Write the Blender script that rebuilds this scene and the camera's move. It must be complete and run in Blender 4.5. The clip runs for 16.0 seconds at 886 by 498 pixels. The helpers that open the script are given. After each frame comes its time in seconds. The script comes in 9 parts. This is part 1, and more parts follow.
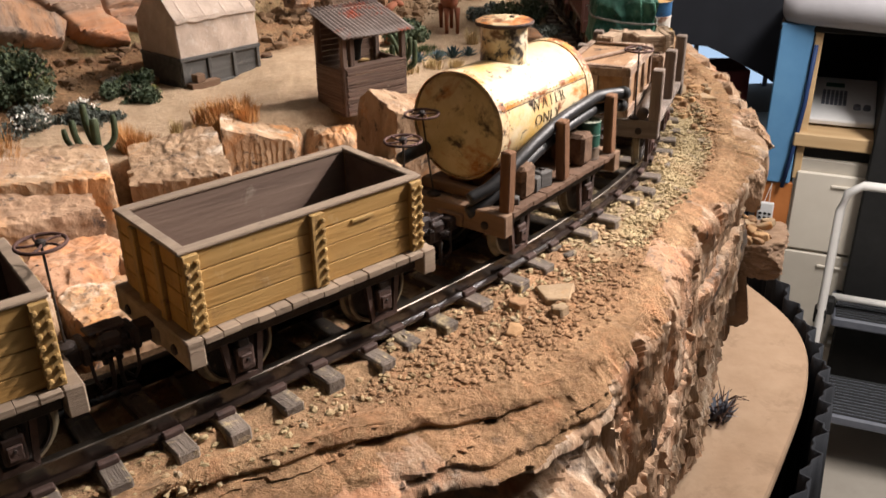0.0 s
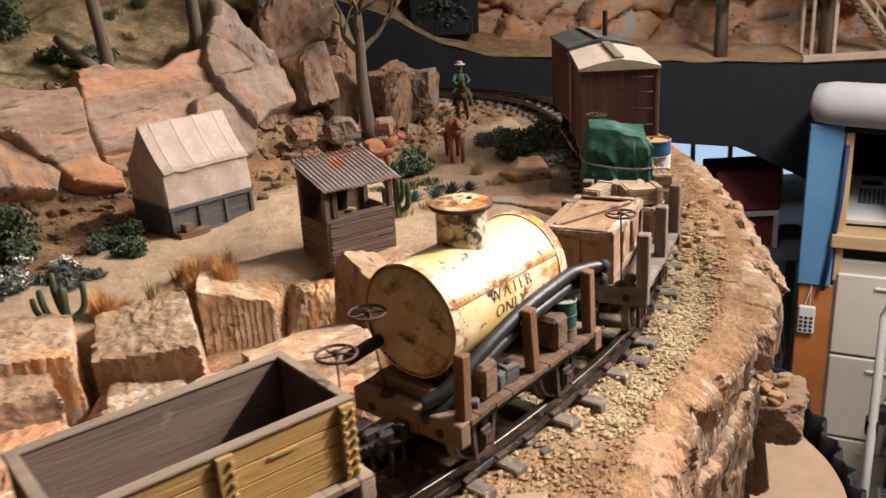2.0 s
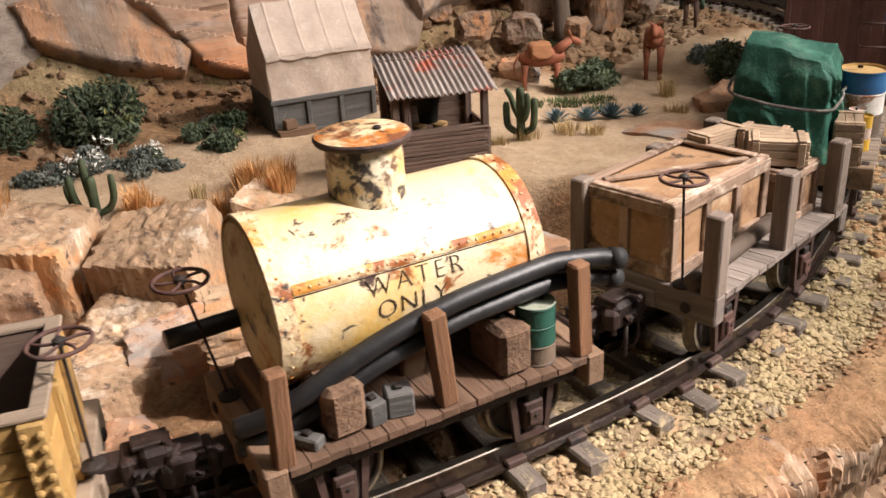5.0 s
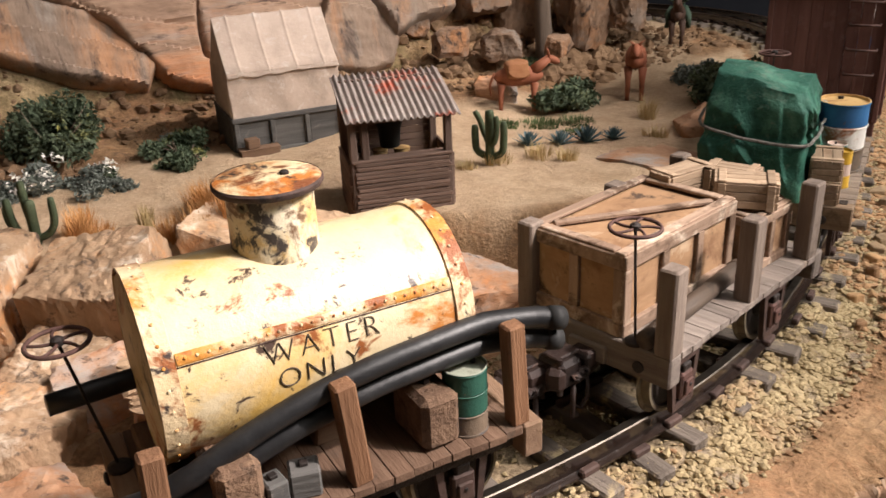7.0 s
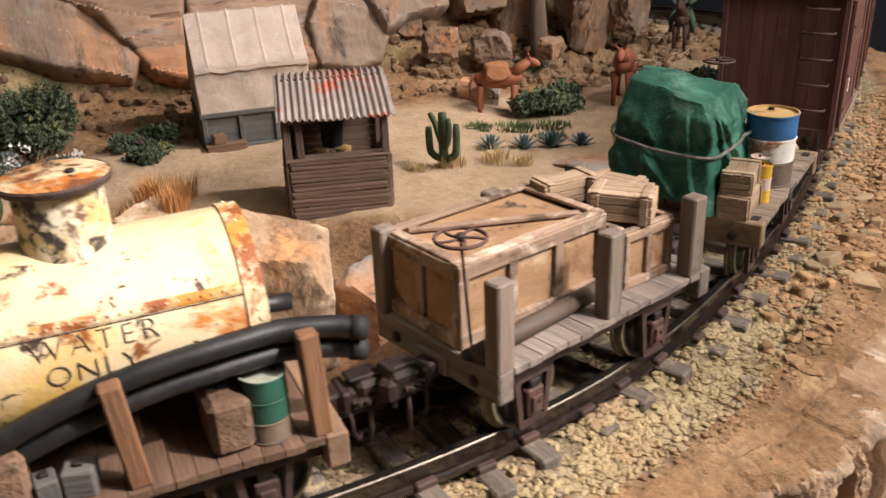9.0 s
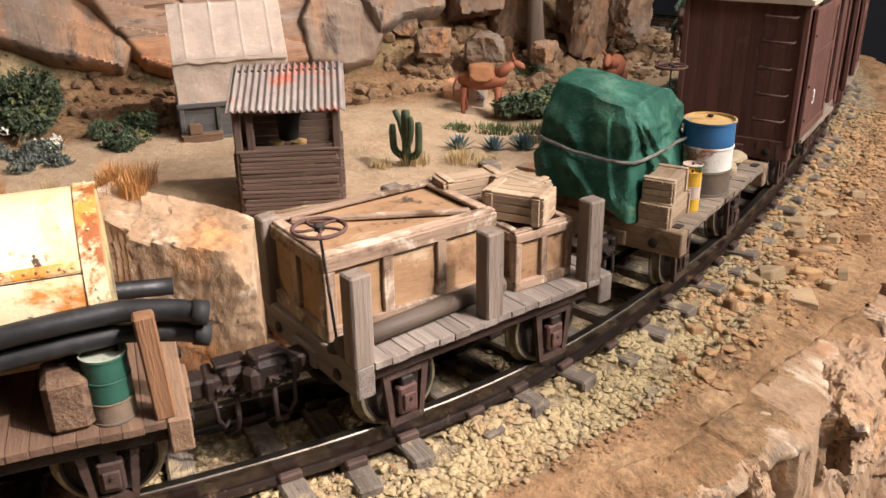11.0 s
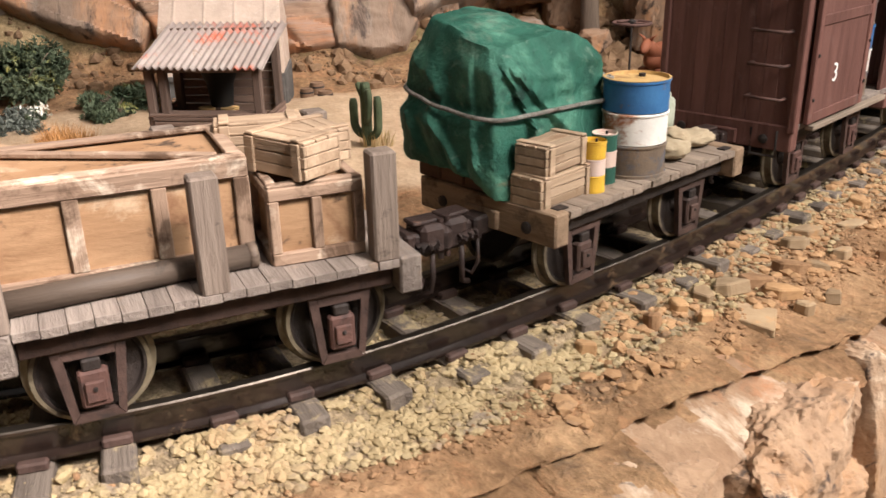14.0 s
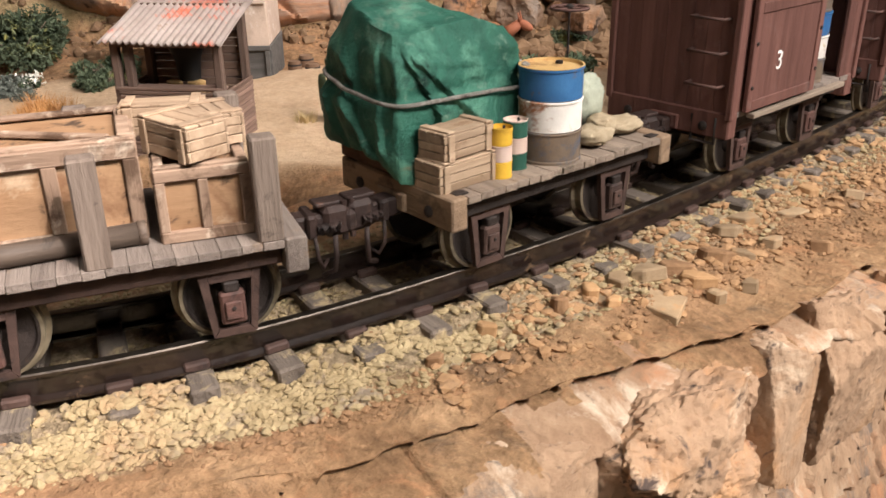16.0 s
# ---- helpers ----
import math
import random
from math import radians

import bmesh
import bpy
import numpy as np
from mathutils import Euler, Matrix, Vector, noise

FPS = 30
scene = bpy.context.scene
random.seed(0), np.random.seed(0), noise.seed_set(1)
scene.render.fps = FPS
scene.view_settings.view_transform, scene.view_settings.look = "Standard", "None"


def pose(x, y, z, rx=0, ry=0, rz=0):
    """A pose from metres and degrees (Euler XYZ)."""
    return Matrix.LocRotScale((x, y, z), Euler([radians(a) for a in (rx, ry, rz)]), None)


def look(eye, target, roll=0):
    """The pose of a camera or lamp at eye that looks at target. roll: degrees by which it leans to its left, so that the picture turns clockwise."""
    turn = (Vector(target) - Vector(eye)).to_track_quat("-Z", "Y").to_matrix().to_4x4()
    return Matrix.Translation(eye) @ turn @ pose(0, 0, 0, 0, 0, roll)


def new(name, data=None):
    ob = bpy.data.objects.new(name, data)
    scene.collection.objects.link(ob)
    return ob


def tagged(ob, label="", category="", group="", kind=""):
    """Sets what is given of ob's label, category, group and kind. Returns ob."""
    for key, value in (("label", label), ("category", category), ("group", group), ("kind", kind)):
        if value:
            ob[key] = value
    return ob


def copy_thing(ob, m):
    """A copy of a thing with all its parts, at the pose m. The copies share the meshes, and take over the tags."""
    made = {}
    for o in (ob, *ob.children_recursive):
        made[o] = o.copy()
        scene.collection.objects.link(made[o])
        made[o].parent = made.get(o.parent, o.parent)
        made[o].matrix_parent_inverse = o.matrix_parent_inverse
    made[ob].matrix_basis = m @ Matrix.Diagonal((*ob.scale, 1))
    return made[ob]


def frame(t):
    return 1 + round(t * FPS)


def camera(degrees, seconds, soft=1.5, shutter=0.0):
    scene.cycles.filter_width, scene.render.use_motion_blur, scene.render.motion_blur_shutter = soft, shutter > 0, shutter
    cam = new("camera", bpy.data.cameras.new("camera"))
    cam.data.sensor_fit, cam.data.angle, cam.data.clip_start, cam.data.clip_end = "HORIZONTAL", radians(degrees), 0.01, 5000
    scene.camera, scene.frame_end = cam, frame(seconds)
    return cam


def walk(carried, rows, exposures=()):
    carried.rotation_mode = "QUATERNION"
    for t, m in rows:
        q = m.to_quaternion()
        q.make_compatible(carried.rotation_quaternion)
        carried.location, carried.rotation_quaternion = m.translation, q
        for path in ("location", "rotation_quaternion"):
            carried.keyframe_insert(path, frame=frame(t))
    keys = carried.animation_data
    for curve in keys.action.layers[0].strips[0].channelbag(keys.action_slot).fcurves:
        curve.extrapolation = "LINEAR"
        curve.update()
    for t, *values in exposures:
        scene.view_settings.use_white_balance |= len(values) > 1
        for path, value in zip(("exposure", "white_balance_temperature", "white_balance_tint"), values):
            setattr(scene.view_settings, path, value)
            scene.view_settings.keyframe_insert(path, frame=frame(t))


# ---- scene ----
cam = camera(54.47, 16.0, soft=1.5, shutter=0.5)
PATH = [
    (0, (-0.0227, -0.0120, 1.3126), (0.0001, 1.7911, 0.4476), -1.02),
    (0.5, (-0.0068, -0.0312, 1.3336), (0.0006, 1.8036, 0.5378), -1.72),
    (1, (0.0005, -0.0253, 1.3743), (0.0033, 1.8446, 0.6649), -2.29),
    (1.5, (0.0066, 0.0021, 1.3871), (-0.0153, 1.8858, 0.7154), -3.10),
    (2, (0.0506, 0.0808, 1.3619), (-0.0239, 1.9639, 0.6924), -3.52),
    (2.5, (0.0944, 0.1630, 1.3349), (-0.0608, 2.0333, 0.6437), -2.78),
    (3, (0.1135, 0.2164, 1.3071), (-0.1182, 2.0617, 0.5716), -2.24),
    (3.5, (0.1332, 0.2509, 1.2911), (-0.2109, 2.0675, 0.5285), -2.46),
    (4, (0.1670, 0.2866, 1.2919), (-0.3625, 2.0455, 0.5007), -3.82),
    (4.2, (0.1858, 0.2996, 1.3023), (-0.4020, 2.0337, 0.4978), -3.79),
    (6.3, (0.2733, 0.4164, 1.2843), (-0.5097, 2.0582, 0.4527), -3.59),
    (6.5, (0.2741, 0.4205, 1.2915), (-0.5003, 2.0672, 0.4617), -3.70),
    (7, (0.2558, 0.4131, 1.2968), (-0.4681, 2.0909, 0.4839), -2.60),
    (7.5, (0.2534, 0.4113, 1.2882), (-0.3981, 2.1173, 0.4726), -1.94),
    (8, (0.2446, 0.3904, 1.2966), (-0.4017, 2.1075, 0.5003), -2.53),
    (8.5, (0.2839, 0.4255, 1.2871), (-0.4185, 2.1246, 0.4999), -2.21),
    (9, (0.3627, 0.4728, 1.2921), (-0.4845, 2.0935, 0.4825), -2.26),
    (9.5, (0.4091, 0.4888, 1.2884), (-0.4895, 2.0759, 0.4675), -2.11),
    (9.7, (0.4227, 0.4893, 1.2877), (-0.4749, 2.0826, 0.4781), -1.51),
    (11.8, (0.4438, 0.5598, 1.2645), (-0.5328, 2.1239, 0.4897), -1.80),
    (12, (0.4364, 0.5713, 1.2538), (-0.5535, 2.1345, 0.4944), -2.16),
    (12.5, (0.4366, 0.6041, 1.2403), (-0.5672, 2.1686, 0.5021), -1.92),
    (13, (0.4835, 0.6628, 1.2199), (-0.6116, 2.1695, 0.4915), -0.93),
    (13.5, (0.5095, 0.7015, 1.2086), (-0.6930, 2.1212, 0.4749), -1.30),
    (14, (0.5457, 0.7226, 1.2026), (-0.6930, 2.1080, 0.4635), -1.21),
    (14.5, (0.5639, 0.7241, 1.2050), (-0.6950, 2.0901, 0.4639), -1.05),
    (15, (0.5778, 0.7378, 1.2018), (-0.6899, 2.0855, 0.4425), -0.95),
    (15.5, (0.5953, 0.7533, 1.1994), (-0.6918, 2.0712, 0.4205), -1.11),
    (16, (0.6105, 0.7678, 1.2145), (-0.6797, 2.0660, 0.4082), -0.79),
]
EXPOSURES = [(0.0, 0.03), (1.0, 0.0), (4.0, -0.02), (6.5, -0.14), (8.5, -0.22), (9.7, -0.14), (12.0, 0.04), (13.5, 0.07), (16.0, 0.0)]
walk(cam, [(t, look(eye, target, roll)) for t, eye, target, roll in PATH], EXPOSURES)

# ---------------------------------------------------------------- light
world = bpy.data.worlds.new("world")
scene.world = world
world.use_nodes = True
world.node_tree.nodes["Background"].inputs[0].default_value = (0.9, 0.8, 0.7, 1)
world.node_tree.nodes["Background"].inputs[1].default_value = 0.035


def spot(name, at, target, watts, angle, blend, size, colour):
    data = bpy.data.lights.new(name, "SPOT")
    data.energy, data.spot_size, data.spot_blend, data.shadow_soft_size, data.color = watts, radians(angle), blend, size, colour
    ob = new(name, data)
    ob.matrix_world = look(at, target)
    return ob


def panel_lamp(name, at, target, watts, sx, sy, colour):
    data = bpy.data.lights.new(name, "AREA")
    data.shape, data.size, data.size_y, data.energy, data.color = "RECTANGLE", sx, sy, watts, colour
    ob = new(name, data)
    ob.matrix_world = look(at, target)
    return ob


WARM = (1.0, 0.885, 0.84)
spot("track_spot_train", (1.25, 0.95, 2.28), (-0.06, 0.62, 1.02), 240, 35, 1.0, 0.03, WARM)
# added unseen spots that brighten the hill, the cliff and the far layout
spot("track_spot_hill", (0.75, 1.75, 2.3), (-0.76, 1.17, 1.0), 124, 58, 1.0, 0.04, WARM)
spot("track_spot_cliff", (1.40, 1.15, 2.28), (0.38, 1.20, 0.92), 14, 50, 1.0, 0.04, WARM)
spot("track_spot_rear", (0.6, 2.3, 2.3), (0.7, 3.9, 1.1), 36, 90, 0.8, 0.05, WARM)
# unseen area lamps added as soft fill: overall, then for aisle and cabinet
panel_lamp("ceiling_panel", (0.7, 1.0, 2.36), (0.7, 1.0, 0), 9, 1.8, 1.8, (1.0, 0.91, 0.85))
panel_lamp("aisle_panel", (1.75, 1.35, 2.36), (1.75, 1.35, 0), 116, 0.5, 1.4, (1.0, 0.93, 0.88))

# ---------------------------------------------------------------- materials
def ramp(nt, fac, stops):
    n = nt.nodes.new("ShaderNodeValToRGB")
    e = n.color_ramp.elements
    while len(e) < len(stops):
        e.new(0.5)
    for k, (p, c) in enumerate(stops):
        e[k].position, e[k].color = p, (*c, 1)
    nt.links.new(fac, n.inputs[0])
    return n.outputs[0]


def noise_tex(nt, vec, scale, detail=6.0, rough=0.6, distort=0.0):
    n = nt.nodes.new("ShaderNodeTexNoise")
    n.inputs["Scale"].default_value, n.inputs["Detail"].default_value = scale, detail
    n.inputs["Roughness"].default_value, n.inputs["Distortion"].default_value = rough, distort
    nt.links.new(vec, n.inputs["Vector"])
    return n.outputs[0]


def mix_col(nt, fac, a, b, mode="MIX"):
    n = nt.nodes.new("ShaderNodeMix")
    n.data_type, n.blend_type = "RGBA", mode
    for sock, v in ((n.inputs[0], fac), (n.inputs[6], a), (n.inputs[7], b)):
        if isinstance(v, (int, float)):
            sock.default_value = v
        elif isinstance(v, tuple):
            sock.default_value = (*v, 1)
        else:
            nt.links.new(v, sock)
    return n.outputs[2]


def calc(nt, op, a, b):
    n = nt.nodes.new("ShaderNodeMath")
    n.operation = op
    for sock, v in ((n.inputs[0], a), (n.inputs[1], b)):
        if isinstance(v, (int, float)):
            sock.default_value = v
        else:
            nt.links.new(v, sock)
    return n.outputs[0]


def surface(name, c1, c2, scale=90, rough=0.8, bump=0.3, stains=(), stretch=(1, 1, 1), metal=0.0, spec=0.3, vary=0.25, fine=4.0, coat=0.0, streaky=False):
    """A worn surface: two colours over two scales of noise, with stains (colour, scale, low, high) over them, grain and relief."""
    m = bpy.data.materials.new(name)
    m.use_nodes = True
    nt = m.node_tree
    bsdf = nt.nodes["Principled BSDF"]
    tc, oi = nt.nodes.new("ShaderNodeTexCoord"), nt.nodes.new("ShaderNodeObjectInfo")
    off = nt.nodes.new("ShaderNodeVectorMath")
    off.operation = "MULTIPLY_ADD"
    comb = nt.nodes.new("ShaderNodeCombineXYZ")
    for k in range(3):
        nt.links.new(oi.outputs["Random"], comb.inputs[k])
    nt.links.new(comb.outputs[0], off.inputs[0])
    off.inputs[1].default_value = (3.1, 1.7, 2.3)
    nt.links.new(tc.outputs["Object"], off.inputs[2])
    mp = nt.nodes.new("ShaderNodeMapping")
    mp.inputs["Scale"].default_value = stretch
    nt.links.new(off.outputs[0], mp.inputs["Vector"])
    v = mp.outputs[0]
    n1, n2 = noise_tex(nt, v, scale, 8, 0.65), noise_tex(nt, v, scale * 0.18, 3, 0.5, 0.6)
    fac = calc(nt, "ADD", calc(nt, "MULTIPLY", n1, 0.6), calc(nt, "MULTIPLY", n2, 0.4))
    col = ramp(nt, fac, [(0.34, c1), (0.64, c2)])
    for c, s, lo, hi in stains:
        k = ramp(nt, noise_tex(nt, v if streaky else off.outputs[0], s, 7, 0.7, 0.4), [(lo, (0, 0, 0)), (hi, (1, 1, 1))])
        col = mix_col(nt, k, col, c)
    hsv = nt.nodes.new("ShaderNodeHueSaturation")
    nt.links.new(calc(nt, "ADD", calc(nt, "MULTIPLY", oi.outputs["Random"], vary), 1 - vary / 2), hsv.inputs["Value"])
    nt.links.new(col, hsv.inputs["Color"])
    nt.links.new(hsv.outputs[0], bsdf.inputs["Base Color"])
    grain = noise_tex(nt, v, scale * fine, 4, 0.7)
    nt.links.new(calc(nt, "ADD", calc(nt, "MULTIPLY", grain, 0.25), rough - 0.12), bsdf.inputs["Roughness"])
    bsdf.inputs["Metallic"].default_value = metal
    bsdf.inputs["Specular IOR Level"].default_value = spec
    bsdf.inputs["Coat Weight"].default_value = coat
    b = nt.nodes.new("ShaderNodeBump")
    b.inputs["Strength"].default_value, b.inputs["Distance"].default_value = bump, 0.002
    nt.links.new(calc(nt, "ADD", n1, calc(nt, "MULTIPLY", grain, 0.6)), b.inputs["Height"])
    nt.links.new(b.outputs[0], bsdf.inputs["Normal"])
    return m


DARK = (0.03, 0.022, 0.018)
GRAINX, GRAINY, GRAINZ = (0.08, 1, 1), (1, 0.08, 1), (1, 1, 0.08)
m_cliff = surface("cliff_rock", (0.210, 0.120, 0.070), (0.440, 0.297, 0.190), 55, 0.92, 1.0, [((0.58, 0.46, 0.345), 26, 0.52, 0.66), ((0.45, 0.23, 0.125), 15, 0.51, 0.66), ((0.10, 0.07, 0.055), 60, 0.58, 0.67), ((0.16, 0.13, 0.11), 19, 0.57, 0.68)], (1, 1, 0.22), vary=0.15, streaky=True)
m_coupler = surface("black_brown_iron", (0.013, 0.009, 0.008), (0.042, 0.025, 0.021), 110, 0.55, 0.5, [((0.13, 0.07, 0.05), 60, 0.6, 0.72)])
m_guard = surface("brown_black_iron", (0.036, 0.022, 0.018), (0.088, 0.052, 0.042), 110, 0.7, 0.4, [((0.02, 0.016, 0.015), 60, 0.55, 0.7)])
m_pipe = surface("dull_brown_pipe", (0.056, 0.041, 0.031), (0.143, 0.105, 0.079), 90, 0.6, 0.4, [((0.03, 0.024, 0.02), 50, 0.55, 0.7)], GRAINX)
m_orange = surface("orange_rock", (0.30, 0.15, 0.08), (0.56, 0.35, 0.22), 24, 0.88, 0.9, [((0.58, 0.24, 0.09), 8, 0.52, 0.66), ((0.36, 0.33, 0.30), 7, 0.50, 0.62), ((0.07, 0.05, 0.04), 40, 0.58, 0.66)], (1, 1, 2.6), vary=0.15)
m_grey = surface("grey_rock", (0.21, 0.165, 0.135), (0.44, 0.36, 0.29), 26, 0.9, 0.9, [((0.52, 0.27, 0.13), 8, 0.56, 0.70), ((0.09, 0.075, 0.065), 40, 0.57, 0.66)], (1, 1, 2.4))
m_facerock = surface("cliff_boulder", (0.235, 0.142, 0.086), (0.460, 0.305, 0.195), 45, 0.92, 1.0, [((0.44, 0.25, 0.125), 13, 0.50, 0.66), ((0.54, 0.40, 0.28), 18, 0.56, 0.70), ((0.085, 0.062, 0.05), 40, 0.57, 0.66)], vary=0.2)
m_peach = surface("peach_rock", (0.25, 0.150, 0.091), (0.46, 0.310, 0.200), 38, 0.9, 0.9, [((0.44, 0.25, 0.13), 12, 0.50, 0.64), ((0.60, 0.46, 0.33), 16, 0.55, 0.68), ((0.085, 0.06, 0.05), 44, 0.58, 0.66)], vary=0.15)
m_ledgerock = surface("dull_brown_rock", (0.17, 0.105, 0.066), (0.33, 0.215, 0.14), 45, 0.92, 0.8, [((0.40, 0.27, 0.17), 18, 0.55, 0.7)], (0.3, 0.3, 1), streaky=True)
m_pale = surface("pale_rock", (0.245, 0.146, 0.083), (0.50, 0.350, 0.222), 40, 0.92, 1.0, [((0.56, 0.28, 0.12), 11, 0.52, 0.64), ((0.66, 0.55, 0.43), 15, 0.55, 0.66), ((0.09, 0.065, 0.05), 48, 0.57, 0.66)], (1, 1, 0.7))
m_rubble = surface("rubble_stone", (0.195, 0.113, 0.062), (0.41, 0.265, 0.155), 60, 0.92, 0.6, vary=0.7)
m_spur = surface("dark_spur_rock", (0.13, 0.08, 0.052), (0.34, 0.22, 0.145), 34, 0.92, 1.0, [((0.40, 0.19, 0.085), 10, 0.53, 0.68), ((0.24, 0.21, 0.18), 9, 0.52, 0.66), ((0.045, 0.032, 0.026), 40, 0.56, 0.66)], (1, 1, 0.5))
m_pebble = surface("ballast_pebble", (0.240, 0.177, 0.090), (0.450, 0.356, 0.205), 90, 0.95, 0.6, [((0.23, 0.18, 0.135), 40, 0.54, 0.66), ((0.36, 0.24, 0.135), 18, 0.52, 0.64)])
m_dirtpeb = surface("dirt_pebble", (0.190, 0.104, 0.054), (0.370, 0.222, 0.118), 120, 0.95, 0.5)
m_chip = surface("orange_chip", (0.27, 0.150, 0.072), (0.46, 0.285, 0.150), 70, 0.93, 0.5, [((0.22, 0.15, 0.10), 24, 0.54, 0.68)])
m_slab = surface("hillside_slab", (0.185, 0.115, 0.080), (0.43, 0.288, 0.198), 26, 0.85, 1.0, [((0.50, 0.215, 0.095), 5, 0.52, 0.68), ((0.31, 0.27, 0.24), 6, 0.51, 0.66), ((0.075, 0.05, 0.04), 30, 0.55, 0.67)], (0.30, 1.5, 1), vary=0.1, streaky=True)
m_slabgrey = surface("grey_hillside_slab", (0.155, 0.110, 0.082), (0.34, 0.25, 0.185), 26, 0.85, 1.0, [((0.48, 0.25, 0.13), 6, 0.51, 0.66), ((0.33, 0.29, 0.25), 7, 0.52, 0.68), ((0.075, 0.055, 0.045), 30, 0.56, 0.68)], (1.3, 0.35, 1), vary=0.1, streaky=True)
m_slate = surface("sandstone_flake", (0.281, 0.191, 0.112), (0.408, 0.299, 0.184), 60, 0.9, 0.5, [((0.45, 0.24, 0.10), 30, 0.55, 0.7)], vary=0.5)
m_orangeflake = surface("orange_flake", (0.34, 0.19, 0.085), (0.50, 0.31, 0.16), 60, 0.9, 0.5, [((0.22, 0.13, 0.07), 30, 0.55, 0.7)], vary=0.4)
m_wgrey = surface("weathered_grey_wood", (0.129, 0.103, 0.089), (0.286, 0.239, 0.204), 150, 0.85, 0.6, [((0.10, 0.08, 0.065), 50, 0.58, 0.72), ((0.30, 0.20, 0.13), 30, 0.58, 0.72)], GRAINY, vary=0.35)
m_wgreytan = surface("weathered_tan_plank", (0.150, 0.114, 0.088), (0.325, 0.258, 0.202), 150, 0.85, 0.6, [((0.10, 0.08, 0.06), 40, 0.56, 0.68)], GRAINY, vary=0.3)
m_wgreyx = surface("weathered_grey_beam", (0.160, 0.123, 0.094), (0.320, 0.254, 0.195), 150, 0.85, 0.5, [((0.12, 0.09, 0.07), 60, 0.6, 0.74)], GRAINX)
m_post = surface("weathered_post", (0.116, 0.086, 0.068), (0.258, 0.204, 0.166), 170, 0.85, 0.6, [((0.09, 0.07, 0.055), 80, 0.62, 0.72)], GRAINZ)
m_postbr = surface("brown_post", (0.122, 0.058, 0.029), (0.238, 0.122, 0.064), 170, 0.8, 0.6, [((0.08, 0.05, 0.035), 80, 0.62, 0.72)], GRAINZ)
m_deckbr = surface("brown_deck_board", (0.084, 0.046, 0.028), (0.168, 0.103, 0.068), 150, 0.85, 0.5, [((0.08, 0.055, 0.04), 70, 0.58, 0.72)], GRAINY)
m_beambr = surface("brown_beam", (0.116, 0.068, 0.042), (0.208, 0.129, 0.081), 150, 0.85, 0.5, [((0.10, 0.07, 0.05), 70, 0.6, 0.74)], GRAINX)
m_beamtan = surface("tan_end_beam", (0.165, 0.108, 0.068), (0.330, 0.232, 0.152), 130, 0.85, 0.6, [((0.10, 0.07, 0.045), 40, 0.54, 0.66)], GRAINY, vary=0.15)
m_block = surface("rough_sawn_block", (0.085, 0.048, 0.030), (0.25, 0.155, 0.098), 90, 0.88, 0.9, [((0.34, 0.20, 0.11), 30, 0.56, 0.68), ((0.04, 0.027, 0.02), 60, 0.55, 0.68)])
m_beambry = surface("brown_cross_beam", (0.137, 0.082, 0.051), (0.245, 0.156, 0.099), 150, 0.85, 0.5, [((0.10, 0.07, 0.05), 70, 0.6, 0.74)], GRAINY)
m_crate = surface("crate_panel", (0.213, 0.116, 0.058), (0.380, 0.235, 0.132), 60, 0.8, 0.3, [((0.55, 0.43, 0.30), 20, 0.52, 0.68), ((0.17, 0.085, 0.045), 26, 0.52, 0.68), ((0.07, 0.045, 0.03), 46, 0.565, 0.66)], (0.25, 0.6, 1), vary=0.12)
m_cratef = surface("crate_batten", (0.190, 0.121, 0.083), (0.396, 0.280, 0.200), 110, 0.82, 0.5, [((0.60, 0.50, 0.39), 40, 0.55, 0.68), ((0.11, 0.068, 0.044), 42, 0.51, 0.64)], GRAINX, vary=0.2)
m_cratefz = surface("crate_upright", (0.190, 0.121, 0.083), (0.396, 0.280, 0.200), 110, 0.82, 0.5, [((0.60, 0.50, 0.39), 40, 0.55, 0.68), ((0.11, 0.068, 0.044), 42, 0.51, 0.64)], GRAINZ, vary=0.2)
m_small = surface("small_crate_wood", (0.237, 0.162, 0.102), (0.460, 0.339, 0.234), 120, 0.82, 0.5, [((0.20, 0.125, 0.075), 50, 0.56, 0.68)], GRAINX, vary=0.3)
m_ochre = surface("ochre_board", (0.33, 0.185, 0.055), (0.44, 0.27, 0.095), 80, 0.75, 0.45, [((0.20, 0.115, 0.05), 24, 0.54, 0.72), ((0.5, 0.36, 0.18), 90, 0.62, 0.74)], GRAINX, vary=0.2)
m_ochrez = surface("ochre_rib", (0.29, 0.175, 0.06), (0.42, 0.27, 0.10), 90, 0.7, 0.4, [((0.14, 0.085, 0.05), 60, 0.56, 0.7)], GRAINZ)
m_inside = surface("grey_inside_board", (0.119, 0.081, 0.063), (0.198, 0.139, 0.107), 60, 0.85, 0.4, [((0.33, 0.27, 0.22), 40, 0.62, 0.8)], GRAINX, vary=0.1)
m_cap = surface("grey_capping", (0.193, 0.142, 0.102), (0.348, 0.271, 0.199), 120, 0.85, 0.5, [((0.12, 0.09, 0.07), 60, 0.62, 0.74)], GRAINX)
m_iron = surface("dark_iron", (0.014, 0.011, 0.010), (0.040, 0.030, 0.026), 120, 0.6, 0.5, [((0.085, 0.05, 0.034), 70, 0.62, 0.76)], metal=0.1)
m_rustred = surface("red_oxide_iron", (0.062, 0.032, 0.026), (0.125, 0.064, 0.052), 110, 0.72, 0.4, [((0.04, 0.028, 0.025), 70, 0.52, 0.7)])
